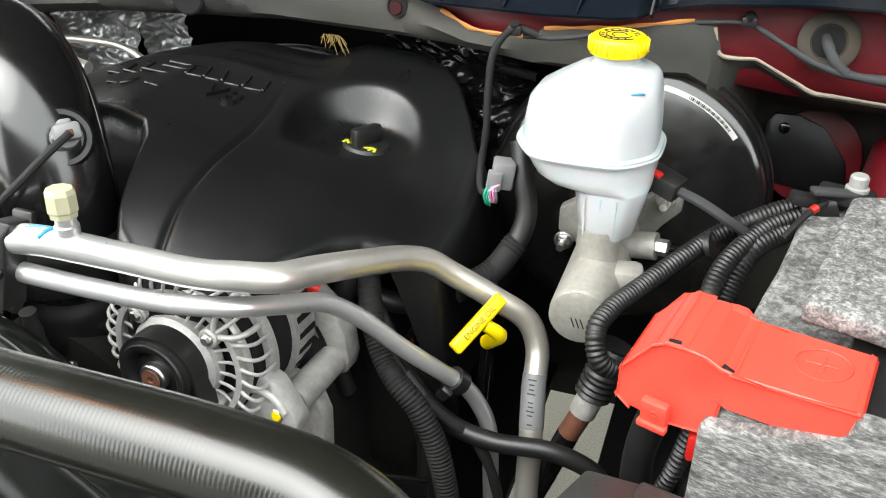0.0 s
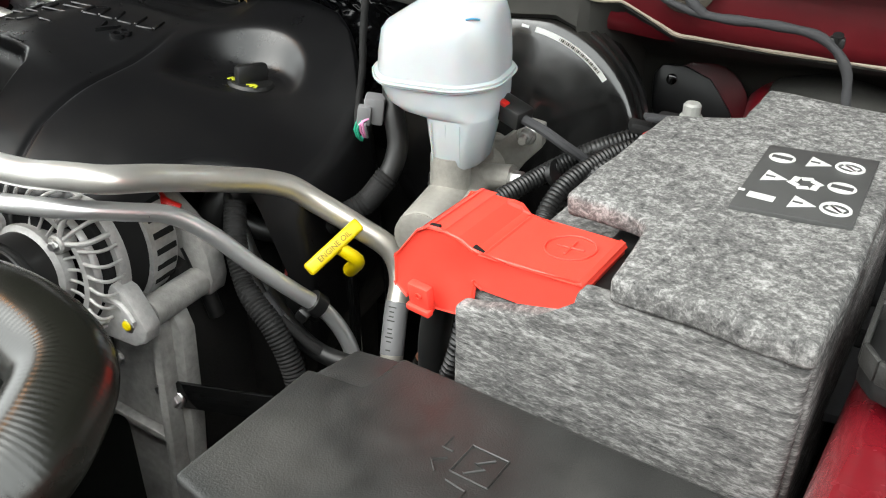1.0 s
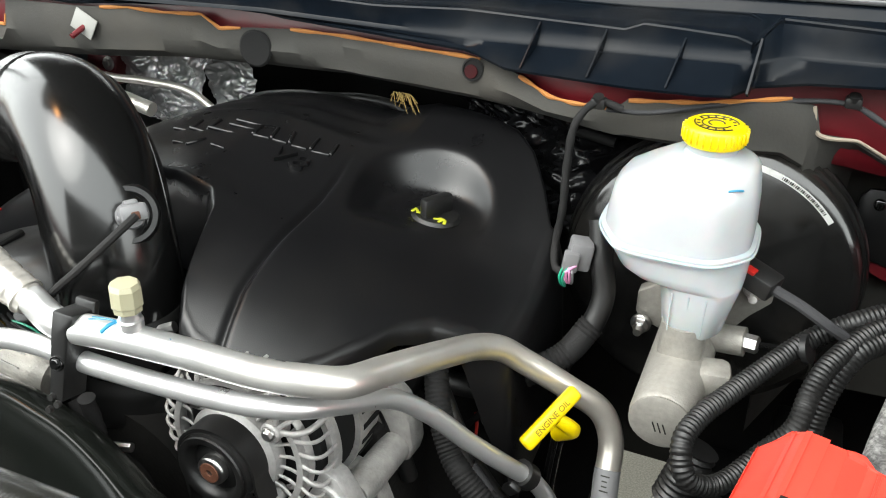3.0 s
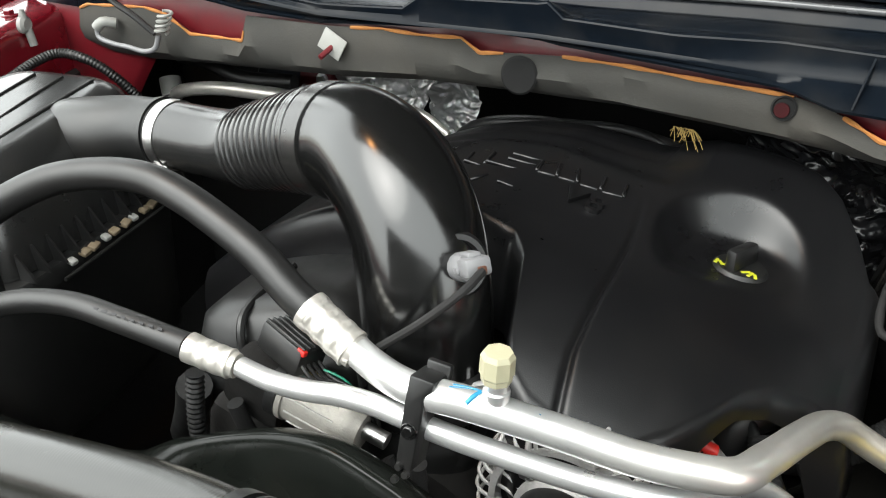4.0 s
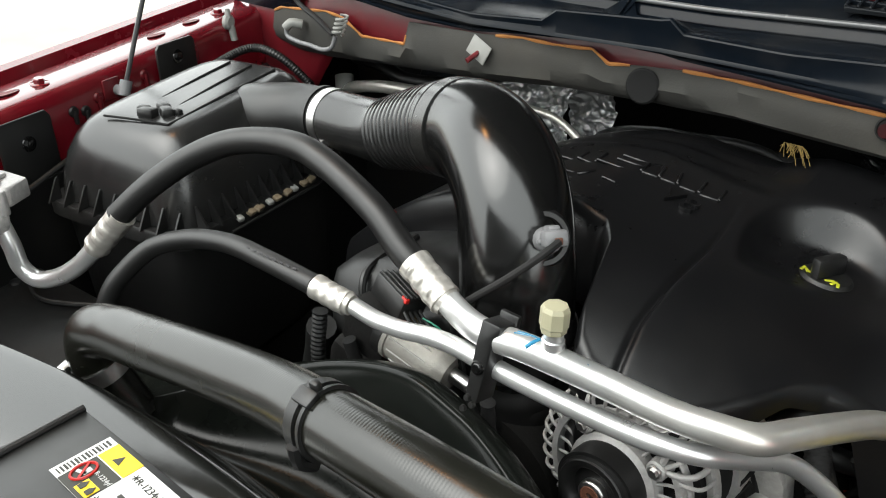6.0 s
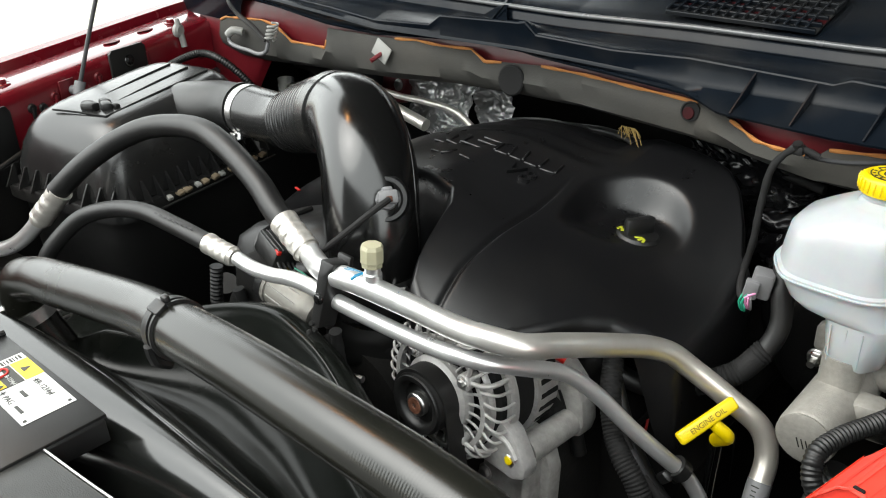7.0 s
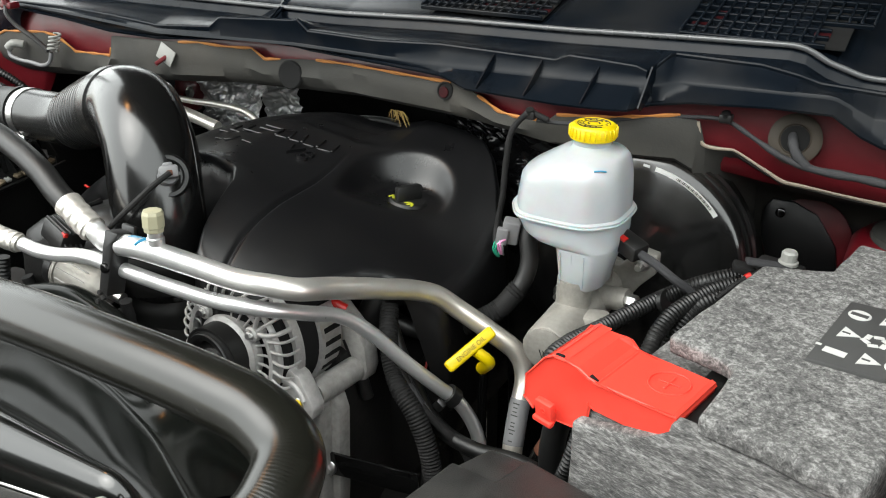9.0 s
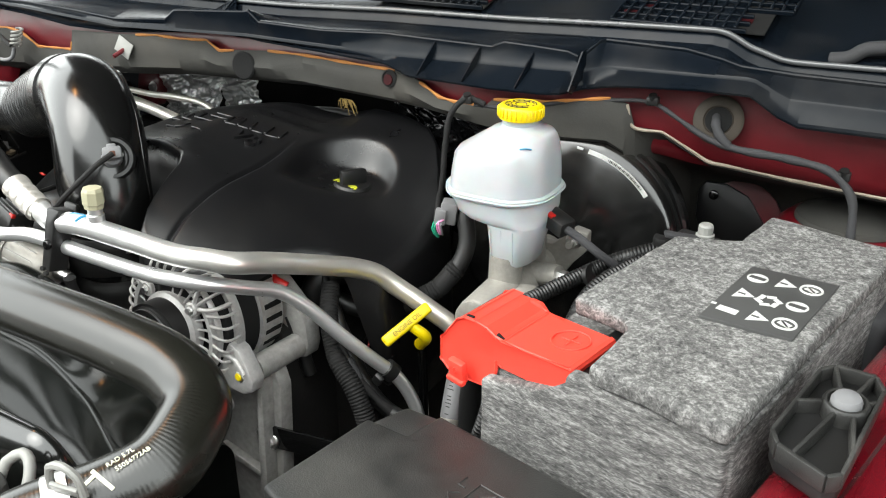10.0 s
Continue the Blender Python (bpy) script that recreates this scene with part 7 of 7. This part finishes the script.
for k in range(4):
    part("casting_line", tube([M0_.lerp(M1_, 0.25) + Vector((0, -0.0235 * math.cos(0.5 * k - 0.4), 0.0235 * math.sin(0.5 * k - 0.4))), M0_.lerp(M1_, 0.8) + Vector((0, -0.0235 * math.cos(0.5 * k - 0.4), 0.0235 * math.sin(0.5 * k - 0.4)))], 0.0007, 5), CAST_ALU, act)
cn = thing("black_connector", (-0.622, 0.43, 1.07), "ribbed black connector with a red lock", "connector")
CN = pose(-0.622, 0.432, 1.084, -20, 12, -12)
part("shell", box((0.046, 0.03, 0.024), CN, 0.003), BLACK_PLASTIC, cn)
for k in range(5):
    part("shell_rib", box((0.044, 0.0024, 0.003), CN @ pose(0, -0.012 + 0.006 * k, 0.0125), 0.0008, 1), BLACK_PLASTIC, cn)
part("lock", box((0.008, 0.005, 0.005), CN @ pose(0.020, -0.012, 0.010), 0.0012), RED_SMALL, cn, "red lock tab")
for k, mm in enumerate((RUBBER, TAPE, TAPE, RUBBER)):
    part("wire", tube([CN @ Vector((0.02, -0.01 + 0.006 * k, 0)), CN @ Vector((0.035, -0.008 + 0.006 * k, -0.006)), (-0.565 + 0.004 * k, 0.432, 1.06), (-0.56 + 0.004 * k, 0.44, 1.02)], 0.0016, 6), mm, cn)
part("orange_seal", box((0.007, 0.004, 0.003), CN @ pose(0.026, 0.002, -0.008), 0.001), DARK_YELLOW, cn, "orange wire seal")
part("green_wire", tube([CN @ Vector((0.03, 0.008, -0.004)), (-0.578, 0.436, 1.066), (-0.566, 0.440, 1.050), (-0.562, 0.445, 1.03)], 0.0010, 6), GREEN, cn, "green wire")
rc = thing("red_wire_clip", (-0.614, 0.428, 0.98), "red plastic clip on a taped wiring harness", "clip")
part("clip_frame", join(*[box(sz, pose(-0.614 + dx, 0.428, 0.985 + dz, -35, 20, 0), 0.0015) for sz, dx, dz in (((0.016, 0.006, 0.003), 0, 0.007), ((0.016, 0.006, 0.003), 0.002, -0.007), ((0.003, 0.006, 0.016), -0.007, 0), ((0.003, 0.006, 0.016), 0.008, 0.0))]), RED_SMALL, rc)
eh = thing("engine_harness", (-0.56, 0.41, 0.97), "black taped wiring harness in front of the engine", "wiring harness")
part("trunk", tube([(-0.632, 0.438, 0.992), (-0.612, 0.428, 0.980), (-0.56, 0.40, 0.968), (-0.52, 0.405, 0.972), (-0.495, 0.405, 1.00), (-0.49, 0.40, 1.05)], lambda s: 0.0062 + 0.0006 * math.sin(70 * s), 12), TAPE, eh)
part("branch", corrugated([(-0.70, 0.40, 1.05), (-0.703, 0.395, 1.00), (-0.70, 0.395, 0.94)], 0.008, 10), RUBBER, eh)
part("branch", tube([(-0.66, 0.40, 1.035), (-0.655, 0.405, 1.005), (-0.64, 0.42, 0.96), (-0.63, 0.44, 0.90)], 0.007, 10), TAPE, eh)
part("branch", tube([(-0.74, 0.43, 1.00), (-0.76, 0.44, 0.96), (-0.80, 0.46, 0.90)], 0.016, 12), RUBBER, eh)
part("branch", tube([(-0.53, 0.42, 1.02), (-0.51, 0.415, 0.99), (-0.52, 0.42, 0.95), (-0.55, 0.43, 0.93)], 0.006, 10), TAPE, eh)
yc = thing("yellow_drain_cap", (-0.526, 0.419, 0.975), "small yellow cap on a pump fitting", "cap")
part("cap_body", join(lathe([(0, 0), (0.004, 0), (0.005, 0.002), (0.004, 0.006), (0, 0.007)], 10, aim((-0.526, 0.419, 0.976), (-0.2, -0.5, 0.8)))), YELLOW, yc)
part("fitting", tube([(-0.520, 0.424, 0.972), (-0.49, 0.43, 0.975)], 0.004, 8), STEEL, yc)
tb = thing("water_pump", (-0.55, 0.47, 0.90), "dark cast pump housing below the throttle", "pump")
part("housing", lathe([(0, 0), (0.075, 0), (0.08, 0.01), (0.08, 0.05), (0, 0.05)], 32, aim((-0.53, 0.50, 0.90), (0, -1, 0.05))), DARK_IRON, tb)
part("hub", lathe([(0, 0.05), (0.035, 0.05), (0.035, 0.07), (0, 0.07)], 24, aim((-0.53, 0.50, 0.90), (0, -1, 0.05))), DARK_IRON, tb)

# ---- hoses and looms between engine and battery ----
hh = thing("heater_hose", (-0.22, 0.68, 0.95), "black rubber heater hose with a braided sleeve", "hose")
HH = [(-0.190, 0.745, 1.10), (-0.182, 0.730, 1.069), (-0.174, 0.719, 1.037), (-0.179, 0.706, 1.011), (-0.197, 0.686, 0.985), (-0.230, 0.662, 0.966), (-0.259, 0.636, 0.962), (-0.293, 0.618, 0.974), (-0.322, 0.615, 0.995), (-0.34, 0.63, 1.01)]
part("hose", tube(HH, 0.0108, 16), RUBBER, hh)
part("braided_sleeve", tube(HH[3:6], 0.0118, 16, 0.0022, True, (0.0042, 0.0012)), TAPE, hh, "braided black sleeve")
ch = thing("coolant_hose", (-0.30, 0.66, 0.90), "thick black coolant hose under the engine cover", "hose")
part("hose", tube([(-0.345, 0.60, 0.90), (-0.325, 0.60, 0.97), (-0.31, 0.61, 1.005), (-0.285, 0.64, 1.01), (-0.27, 0.68, 0.98), (-0.265, 0.72, 0.92)], 0.017, 16), RUBBER, ch)
part("hose", tube([(-0.355, 0.575, 1.02), (-0.335, 0.565, 0.99), (-0.315, 0.560, 0.95), (-0.30, 0.56, 0.90)], 0.008, 12), RUBBER, ch)
part("red_band", tube([(-0.345, 0.555, 1.028), (-0.332, 0.548, 1.023), (-0.318, 0.552, 1.016)], 0.006, 10), RED_SMALL, ch, "red lead end")
la = thing("battery_loom", (0.0, 0.66, 1.02), "pair of black corrugated wiring looms beside the battery", "wiring loom")
part("conduit", corrugated([(0.085, 0.718, 1.093), (0.060, 0.711, 1.087), (0.031, 0.697, 1.077), (0.002, 0.682, 1.062), (-0.024, 0.650, 1.050), (-0.048, 0.615, 1.040), (-0.066, 0.582, 1.035), (-0.073, 0.558, 1.028), (-0.066, 0.546, 1.008), (-0.045, 0.560, 0.994), (-0.014, 0.602, 1.004), (0.003, 0.614, 1.024), (0.009, 0.634, 1.046), (0.018, 0.654, 1.060), (0.045, 0.690, 1.076), (0.075, 0.708, 1.086)], 0.0088, 12, 0.0038, 0.0010), RUBBER, la)
part("conduit", corrugated([(0.06, 0.695, 1.072), (0.036, 0.672, 1.063), (0.02, 0.65, 1.03), (0.015, 0.63, 0.98), (0.012, 0.62, 0.92)], 0.010, 12, 0.0038, 0.0010), RUBBER, la)
part("cable_tie", tube([(-0.0005, 0.673, 1.058), (0.004, 0.672, 1.060)], 0.0125, 12), BLACK_PLASTIC, la)
part("end_boot", tube([(0.070, 0.705, 1.090), (0.095, 0.706, 1.100)], 0.014, 12), BLACK_PLASTIC, la)
part("lead", tube([(0.085, 0.692, 1.106), (0.070, 0.676, 1.098), (0.055, 0.655, 1.085)], 0.0028, 8), TAPE, la)
part("red_sleeve", tube([(0.078, 0.685, 1.103), (0.074, 0.681, 1.101)], 0.0036, 8), RED_SMALL, la, "small red sleeve")
db = thing("dust_boot", (-0.08, 0.61, 0.92), "ribbed black rubber boot with a rusty metal end", "boot")
part("boot", corrugated([(-0.062, 0.622, 0.972), (-0.070, 0.615, 0.945), (-0.077, 0.610, 0.920)], 0.0175, 16, 0.006, 0.0022), RUBBER, db)
part("metal_end", tube([(-0.077, 0.610, 0.922), (-0.084, 0.606, 0.900)], 0.0125, 14), DIRTY_CAST, db)
part("rusty_end", tube([(-0.084, 0.606, 0.900), (-0.094, 0.602, 0.875)], 0.0105, 14), RUST, db)
part("shaft", tube([(-0.094, 0.602, 0.875), (-0.12, 0.59, 0.80), (-0.15, 0.58, 0.72)], 0.011, 12), DARK_METAL, db)
ll = thing("lower_loom", (-0.22, 0.54, 0.88), "thick black corrugated loom below the alternator bracket", "wiring loom")
part("conduit", corrugated([(-0.292, 0.60, 1.005), (-0.277, 0.574, 0.978), (-0.258, 0.556, 0.950), (-0.243, 0.546, 0.938), (-0.222, 0.540, 0.920), (-0.203, 0.535, 0.888), (-0.19, 0.53, 0.84), (-0.185, 0.53, 0.78)], 0.0115, 14, 0.0038, 0.0010), TAPE, ll)
part("second_hose", tube([(-0.285, 0.59, 0.99), (-0.255, 0.575, 0.945), (-0.225, 0.57, 0.905), (-0.195, 0.565, 0.885), (-0.155, 0.560, 0.882), (-0.10, 0.562, 0.885), (-0.06, 0.57, 0.862), (-0.04, 0.575, 0.80), (-0.035, 0.58, 0.66)], 0.009, 12), RUBBER, ll)
part("third_hose", tube([(-0.29, 0.60, 0.96), (-0.25, 0.59, 0.90), (-0.23, 0.585, 0.84), (-0.23, 0.58, 0.76)], 0.011, 12), RUBBER, ll)
part("cable_tie", tube([(-0.206, 0.588, 0.918), (-0.200, 0.592, 0.911)], 0.0135, 12), BLACK_PLASTIC, ll)
part("red_wire", tube([(-0.268, 0.640, 0.925), (-0.263, 0.632, 0.918), (-0.262, 0.625, 0.905)], 0.0016, 6), RED_SMALL, ll)
part("sensor_plug", box((0.03, 0.03, 0.03), pose(-0.25, 0.65, 0.93, 20, 10, 30), 0.006), BLACK_PLASTIC, ll)
cc = thing("sensor_cable", (-0.25, 0.57, 0.95), "thin black taped cable beside the corrugated loom", "cable")
part("cable", tube([(-0.318, 0.622, 1.03), (-0.285, 0.585, 0.995), (-0.252, 0.560, 0.955), (-0.226, 0.552, 0.925), (-0.200, 0.556, 0.900), (-0.172, 0.565, 0.87), (-0.15, 0.57, 0.80), (-0.145, 0.57, 0.66)], lambda s: 0.0052 + 0.0004 * math.sin(70 * s), 10), TAPE, cc)
part("branch", tube([(-0.262, 0.610, 0.985), (-0.252, 0.620, 0.955), (-0.262, 0.632, 0.93), (-0.28, 0.64, 0.90)], 0.0035, 8), TAPE, cc)
part("tape_wrap", tube([(-0.240, 0.556, 0.941), (-0.222, 0.552, 0.921)], 0.0066, 12), GREY_TAPE, cc)
pc = thing("positive_cable", (0.0, 0.44, 0.98), "black positive cables dropping from the red cover", "cable")
part("cable", corrugated([(0.012, 0.430, 1.085), (0.010, 0.428, 1.065), (0.004, 0.424, 1.03), (-0.006, 0.422, 0.99), (-0.01, 0.42, 0.93)], 0.0065, 10, 0.004), RUBBER, pc)
part("cable", tube([(-0.012, 0.44, 1.065), (-0.02, 0.445, 1.02), (-0.02, 0.45, 0.95)], 0.011, 12), RUBBER, pc)
part("clip", box((0.012, 0.010, 0.02), pose(0.014, 0.418, 1.056), 0.002), RED_SMALL, pc, "red cable end")
part("boot", tube([(0.02, 0.435, 1.02), (0.012, 0.44, 0.97), (0.01, 0.44, 0.90)], 0.017, 12), RUBBER, pc)

# dark frame and splash parts far down
fr = thing("frame_rail", (0.0, 0.6, 0.60), "black steel frame rail low in the bay", "frame rail")
part("rail", box((0.09, 1.1, 0.13), pose(0.06, 0.55, 0.62), 0.01), DARK_IRON, fr)
part("cross_tube", tube([(-0.35, 0.62, 0.70), (-0.22, 0.60, 0.70), (0.02, 0.58, 0.66)], 0.03, 16), DARK_IRON, fr)
tray = thing("battery_tray", (0.12, 0.55, 0.85), "black plastic battery tray", "tray")
part("tray_floor", prism([(-0.02, 0.40), (0.22, 0.345), (0.32, 0.72), (0.05, 0.76)], 0.875, 0.900, 0.004), BLACK_PLASTIC, tray)
part("tray_leg", prism([(0.0, 0.42), (0.20, 0.38), (0.26, 0.68), (0.06, 0.72)], 0.62, 0.876, 0.01), UNDER, tray)
# black sheet added for splash panel and shade over the too bright red
lin = thing("fender_liner", (-1.30, 0.5, 0.6), "black sheet for the splash panel and shade on the red inner fender", "liner")
part("liner", sheet(span(0.16, 1.16, 20), lambda y: [(*on_fender(y, z, d + 0.003 * math.sin(19 * y + 8 * z))[:2], z) for z, d in ((0.50, 0.02), (0.8, 0.018), (0.98, 0.016), (1.035 + 0.05 * (y - 0.4), 0.012), (1.04 + 0.05 * (y - 0.4), 0.002))], 0.003), BLACK_PLASTIC, lin)
for y in (0.25, 0.45, 0.62, 0.78):
    part("liner_clip", lathe([(0, 0), (0.008, 0), (0.007, 0.003), (0, 0.004)], 12, aim(on_fender(y, 1.0, 0.018), FN)), BLACK_PLASTIC, lin)
sp = thing("splash_shield", (-1.05, 0.33, 0.90), "black plastic splash shield beside the air cleaner", "splash shield")
part("shield", prism([(-1.30, 0.10), (-0.93, 0.10), (-0.93, 0.36), (-1.05, 0.36), (-1.26, 0.34)], 0.90, 0.925, 0.006), BLACK_PLASTIC, sp)
part("shield_rib", tube([(-1.29, 0.11, 0.928), (-1.10, 0.14, 0.930), (-0.95, 0.20, 0.930), (-0.935, 0.35, 0.928)], 0.004, 8), BLACK_PLASTIC, sp)
part("shield_rib", tube([(-1.25, 0.335, 0.928), (-1.15, 0.30, 0.930), (-1.06, 0.352, 0.928)], 0.0035, 8), BLACK_PLASTIC, sp)
for q in ((-1.20, 0.16, 0.925), (-0.97, 0.31, 0.925), (-1.22, 0.30, 0.925)):
    part("push_pin", lathe([(0, 0), (0.009, 0), (0.008, 0.003), (0.004, 0.0045), (0, 0.0045)], 14, pose(*q)), RUBBER, sp)
of = thing("overflow_hose", (-1.02, 0.2, 1.0), "black rubber overflow hose by the radiator", "hose")
part("hose", tube([(-1.08, 0.195, 1.095), (-1.043, 0.205, 1.086), (-1.026, 0.212, 1.062), (-1.017, 0.210, 1.036), (-1.012, 0.196, 1.012), (-1.01, 0.18, 0.98), (-1.01, 0.17, 0.92)], 0.0105, 14), RUBBER, of)

# ---- warning label on the support cover ----
wl2 = thing("warning_sticker", (-0.6, 0.13, 1.0735), "white and yellow refrigerant warning sticker", "sticker")
ST = frame_on((-0.652, 0.1630, 1.0732), (1, 0.01, 0), (0, 0, 1))


def tag(name, x0, x1, y0, y1, mm, lift, label=""):
    part(name, box((x1 - x0, y1 - y0, 0.0005), ST @ pose((x0 + x1) / 2, (y0 + y1) / 2, lift), 0.0001, 1), mm, wl2, label)


tag("paper", 0.0, 0.108, -0.046, 0.0, PAPER, 0.0002)
tag("dark_field", 0.0125, 0.047, -0.046, -0.017, INK, 0.0008)
tag("yellow_band", 0.0125, 0.047, -0.016, 0.0, YELLOW_LABEL, 0.0008)
tag("yellow_box", 0.030, 0.046, -0.043, -0.032, YELLOW_LABEL, 0.0012)
for k in range(15):
    tag("code_bar", 0.003, 0.010, -0.043 + 0.0027 * k, -0.0420 + 0.0027 * k + 0.0004 * (k % 3), INK, 0.0008)
part("no_sign", join(tube([ST @ Vector((0.0205 + 0.0072 * math.cos(a), -0.0305 + 0.0095 * math.sin(a), 0.0014)) for a in span(0, 6.283, 24)], 0.0011, 5, smooth_path=False), box((0.002, 0.018, 0.0006), ST @ pose(0.0205, -0.0305, 0.0018, 0, 0, 35), 0.0002, 1)), RED_SMALL, wl2, "red prohibition ring")
part("pale_glyph", join(box((0.009, 0.003, 0.0005), ST @ pose(0.020, -0.032, 0.0012, 0, 0, 20), 0.0002, 1), box((0.005, 0.007, 0.0005), ST @ pose(0.022, -0.029, 0.0012), 0.0002, 1)), WHITE_INK, wl2)
part("warning_mark", prism([(0.025, -0.012), (0.034, -0.012), (0.0295, -0.004)], 0.0010, 0.0014, 0, ST), INK, wl2)
part("writing", letters("R-1234yf", 0.0062, ST @ pose(0.0375, -0.0255, 0.0012, 0, 0, 0) @ Matrix.Scale(0.85, 4), 0.0002), WHITE_INK, wl2, "white refrigerant name")
part("writing", letters("R-1234yf", 0.0078, ST @ pose(0.071, -0.0105, 0.0008), 0.0002), INK, wl2, "black refrigerant name")
part("writing", letters("PAG", 0.0078, ST @ pose(0.065, -0.039, 0.0008), 0.0002), INK, wl2, "black oil type")
for x in (0.0335, 0.0425):
    part("flame_mark", prism([(x - 0.0025, -0.041), (x + 0.0025, -0.041), (x + 0.0028, -0.037), (x, -0.033), (x - 0.0028, -0.037)], 0.0016, 0.002, 0, ST), INK, wl2)
tag("text_bar", 0.060, 0.072, -0.028, -0.0245, INK, 0.0008)
tag("text_bar", 0.078, 0.092, -0.040, -0.0370, INK, 0.0008)
for x, y in ((0.054, -0.010), (0.052, -0.038)):
    part("snowflake", join(*[box((0.006, 0.0009, 0.0004), ST @ pose(x, y, 0.0008, 0, 0, 60 * k), 0.0001, 1) for k in range(3)]), INK, wl2)
for q in ((0.104, -0.004), (0.104, -0.042)):
    part("corner_dot", lathe([(0, 0), (0.0018, 0), (0.0015, 0.0006), (0, 0.0006)], 10, ST @ pose(*q, 0.0004)), INK, wl2)

# ---- beside the battery: mounting bracket on the right fender ----
hb = thing("headlamp_bracket", (0.265, 0.45, 1.08), "black ribbed plastic headlamp bracket with a round grey stud", "bracket")
HB = frame_on((0.262, 0.416, 1.122), (0.17, 0.98, 0), (0.0, -0.05, 1)) @ Matrix.Diagonal((0.98, 0.72, 1, 1))
RIM = [(-0.064, -0.022), (-0.056, -0.031), (0.046, -0.026), (0.060, -0.014), (0.057, 0.022), (0.046, 0.032), (-0.040, 0.035), (-0.052, 0.024)]
part("base", prism(RIM, -0.012, 0.002, 0.003, HB), BLACK_PLASTIC, hb)
for a, b in list(zip(RIM, RIM[1:] + RIM[:1])) + [((0.016 + 0.014 * math.cos(t), -0.004 + 0.016 * math.sin(t)), q) for t, q in ((0.6, (0.056, 0.022)), (1.9, (0.0, 0.033)), (2.9, (-0.055, 0.010)), (3.9, (-0.030, -0.029)), (5.2, (0.030, -0.026)), (6.1, (0.059, -0.012)))]:
    a, b = Vector((*a, 0)), Vector((*b, 0))
    part("rib", box(((b - a).length, 0.0042, 0.013), HB @ Matrix.Translation((a + b) / 2 + Vector((0, 0, 0.006))) @ pose(0, 0, 0, 0, 0, math.degrees(math.atan2((b - a).y, (b - a).x))), 0.0014, 2), FUSE_PLASTIC, hb)
part("boss", lathe([(0.012, 0.0), (0.0165, 0.0), (0.0165, 0.012), (0.015, 0.014), (0.013, 0.014), (0.012, 0.010)], 24, HB @ pose(0.016, -0.004, 0) @ Matrix.Diagonal((1.0, 1.25, 1, 1))), FUSE_PLASTIC, hb)
part("bolt", lathe([(0, 0), (0.0112, 0), (0.0112, 0.012), (0.0095, 0.015), (0.005, 0.0165), (0, 0.017)], 20, HB @ pose(0.016, -0.004, 0.002) @ Matrix.Diagonal((1.0, 1.25, 1, 1))), GREY_PLASTIC, hb, "round grey stud")
rw = thing("wheel_house_flange", (0.25, 0.6, 0.98), "grey wheel house flange with a round hole", "flange")
part("flange", prism([(0.22, 0.50), (0.31, 0.50), (0.33, 0.80), (0.26, 0.80)], 0.990, 0.998, 0.002), GREY_TAPE, rw)
# the hole is a rimmed black disc, shade given by its colour
part("hole", lathe([(0, 0), (0.012, 0), (0.013, 0.002), (0.009, 0.002), (0.008, 0.0005), (0, 0.0005)], 20, pose(0.262, 0.60, 0.998)), UNDER, rw)
part("post", box((0.05, 0.06, 0.10), pose(0.262, 0.68, 1.045, 0, 0, -8), 0.012, 3), GREY_TAPE, rw)
st_ = thing("shock_tower", (0.22, 0.96, 1.0), "dark red shock tower dome with a grey cap", "shock tower")
part("dome", lathe([(0.085, -0.06), (0.080, -0.01), (0.07, 0.0), (0.05, 0.004), (0, 0.004)], 36, pose(0.225, 0.93, 1.075)), RED_DULL, st_)
part("cap", lathe([(0.062, 0.002), (0.06, 0.008), (0.03, 0.016), (0, 0.018)], 30, pose(0.225, 0.925, 1.075)), MAT_GREY, st_)
we = thing("weatherstrip_end", (0.21, 0.91, 1.26), "grey rubber weatherstrip end at the cowl corner", "weatherstrip")
part("strip", tube([(0.172, 0.915, 1.262), (0.190, 0.912, 1.266), (0.205, 0.915, 1.276), (0.24, 0.92, 1.280), (0.30, 0.93, 1.284)], 0.008, 12), GREY_TAPE, we)
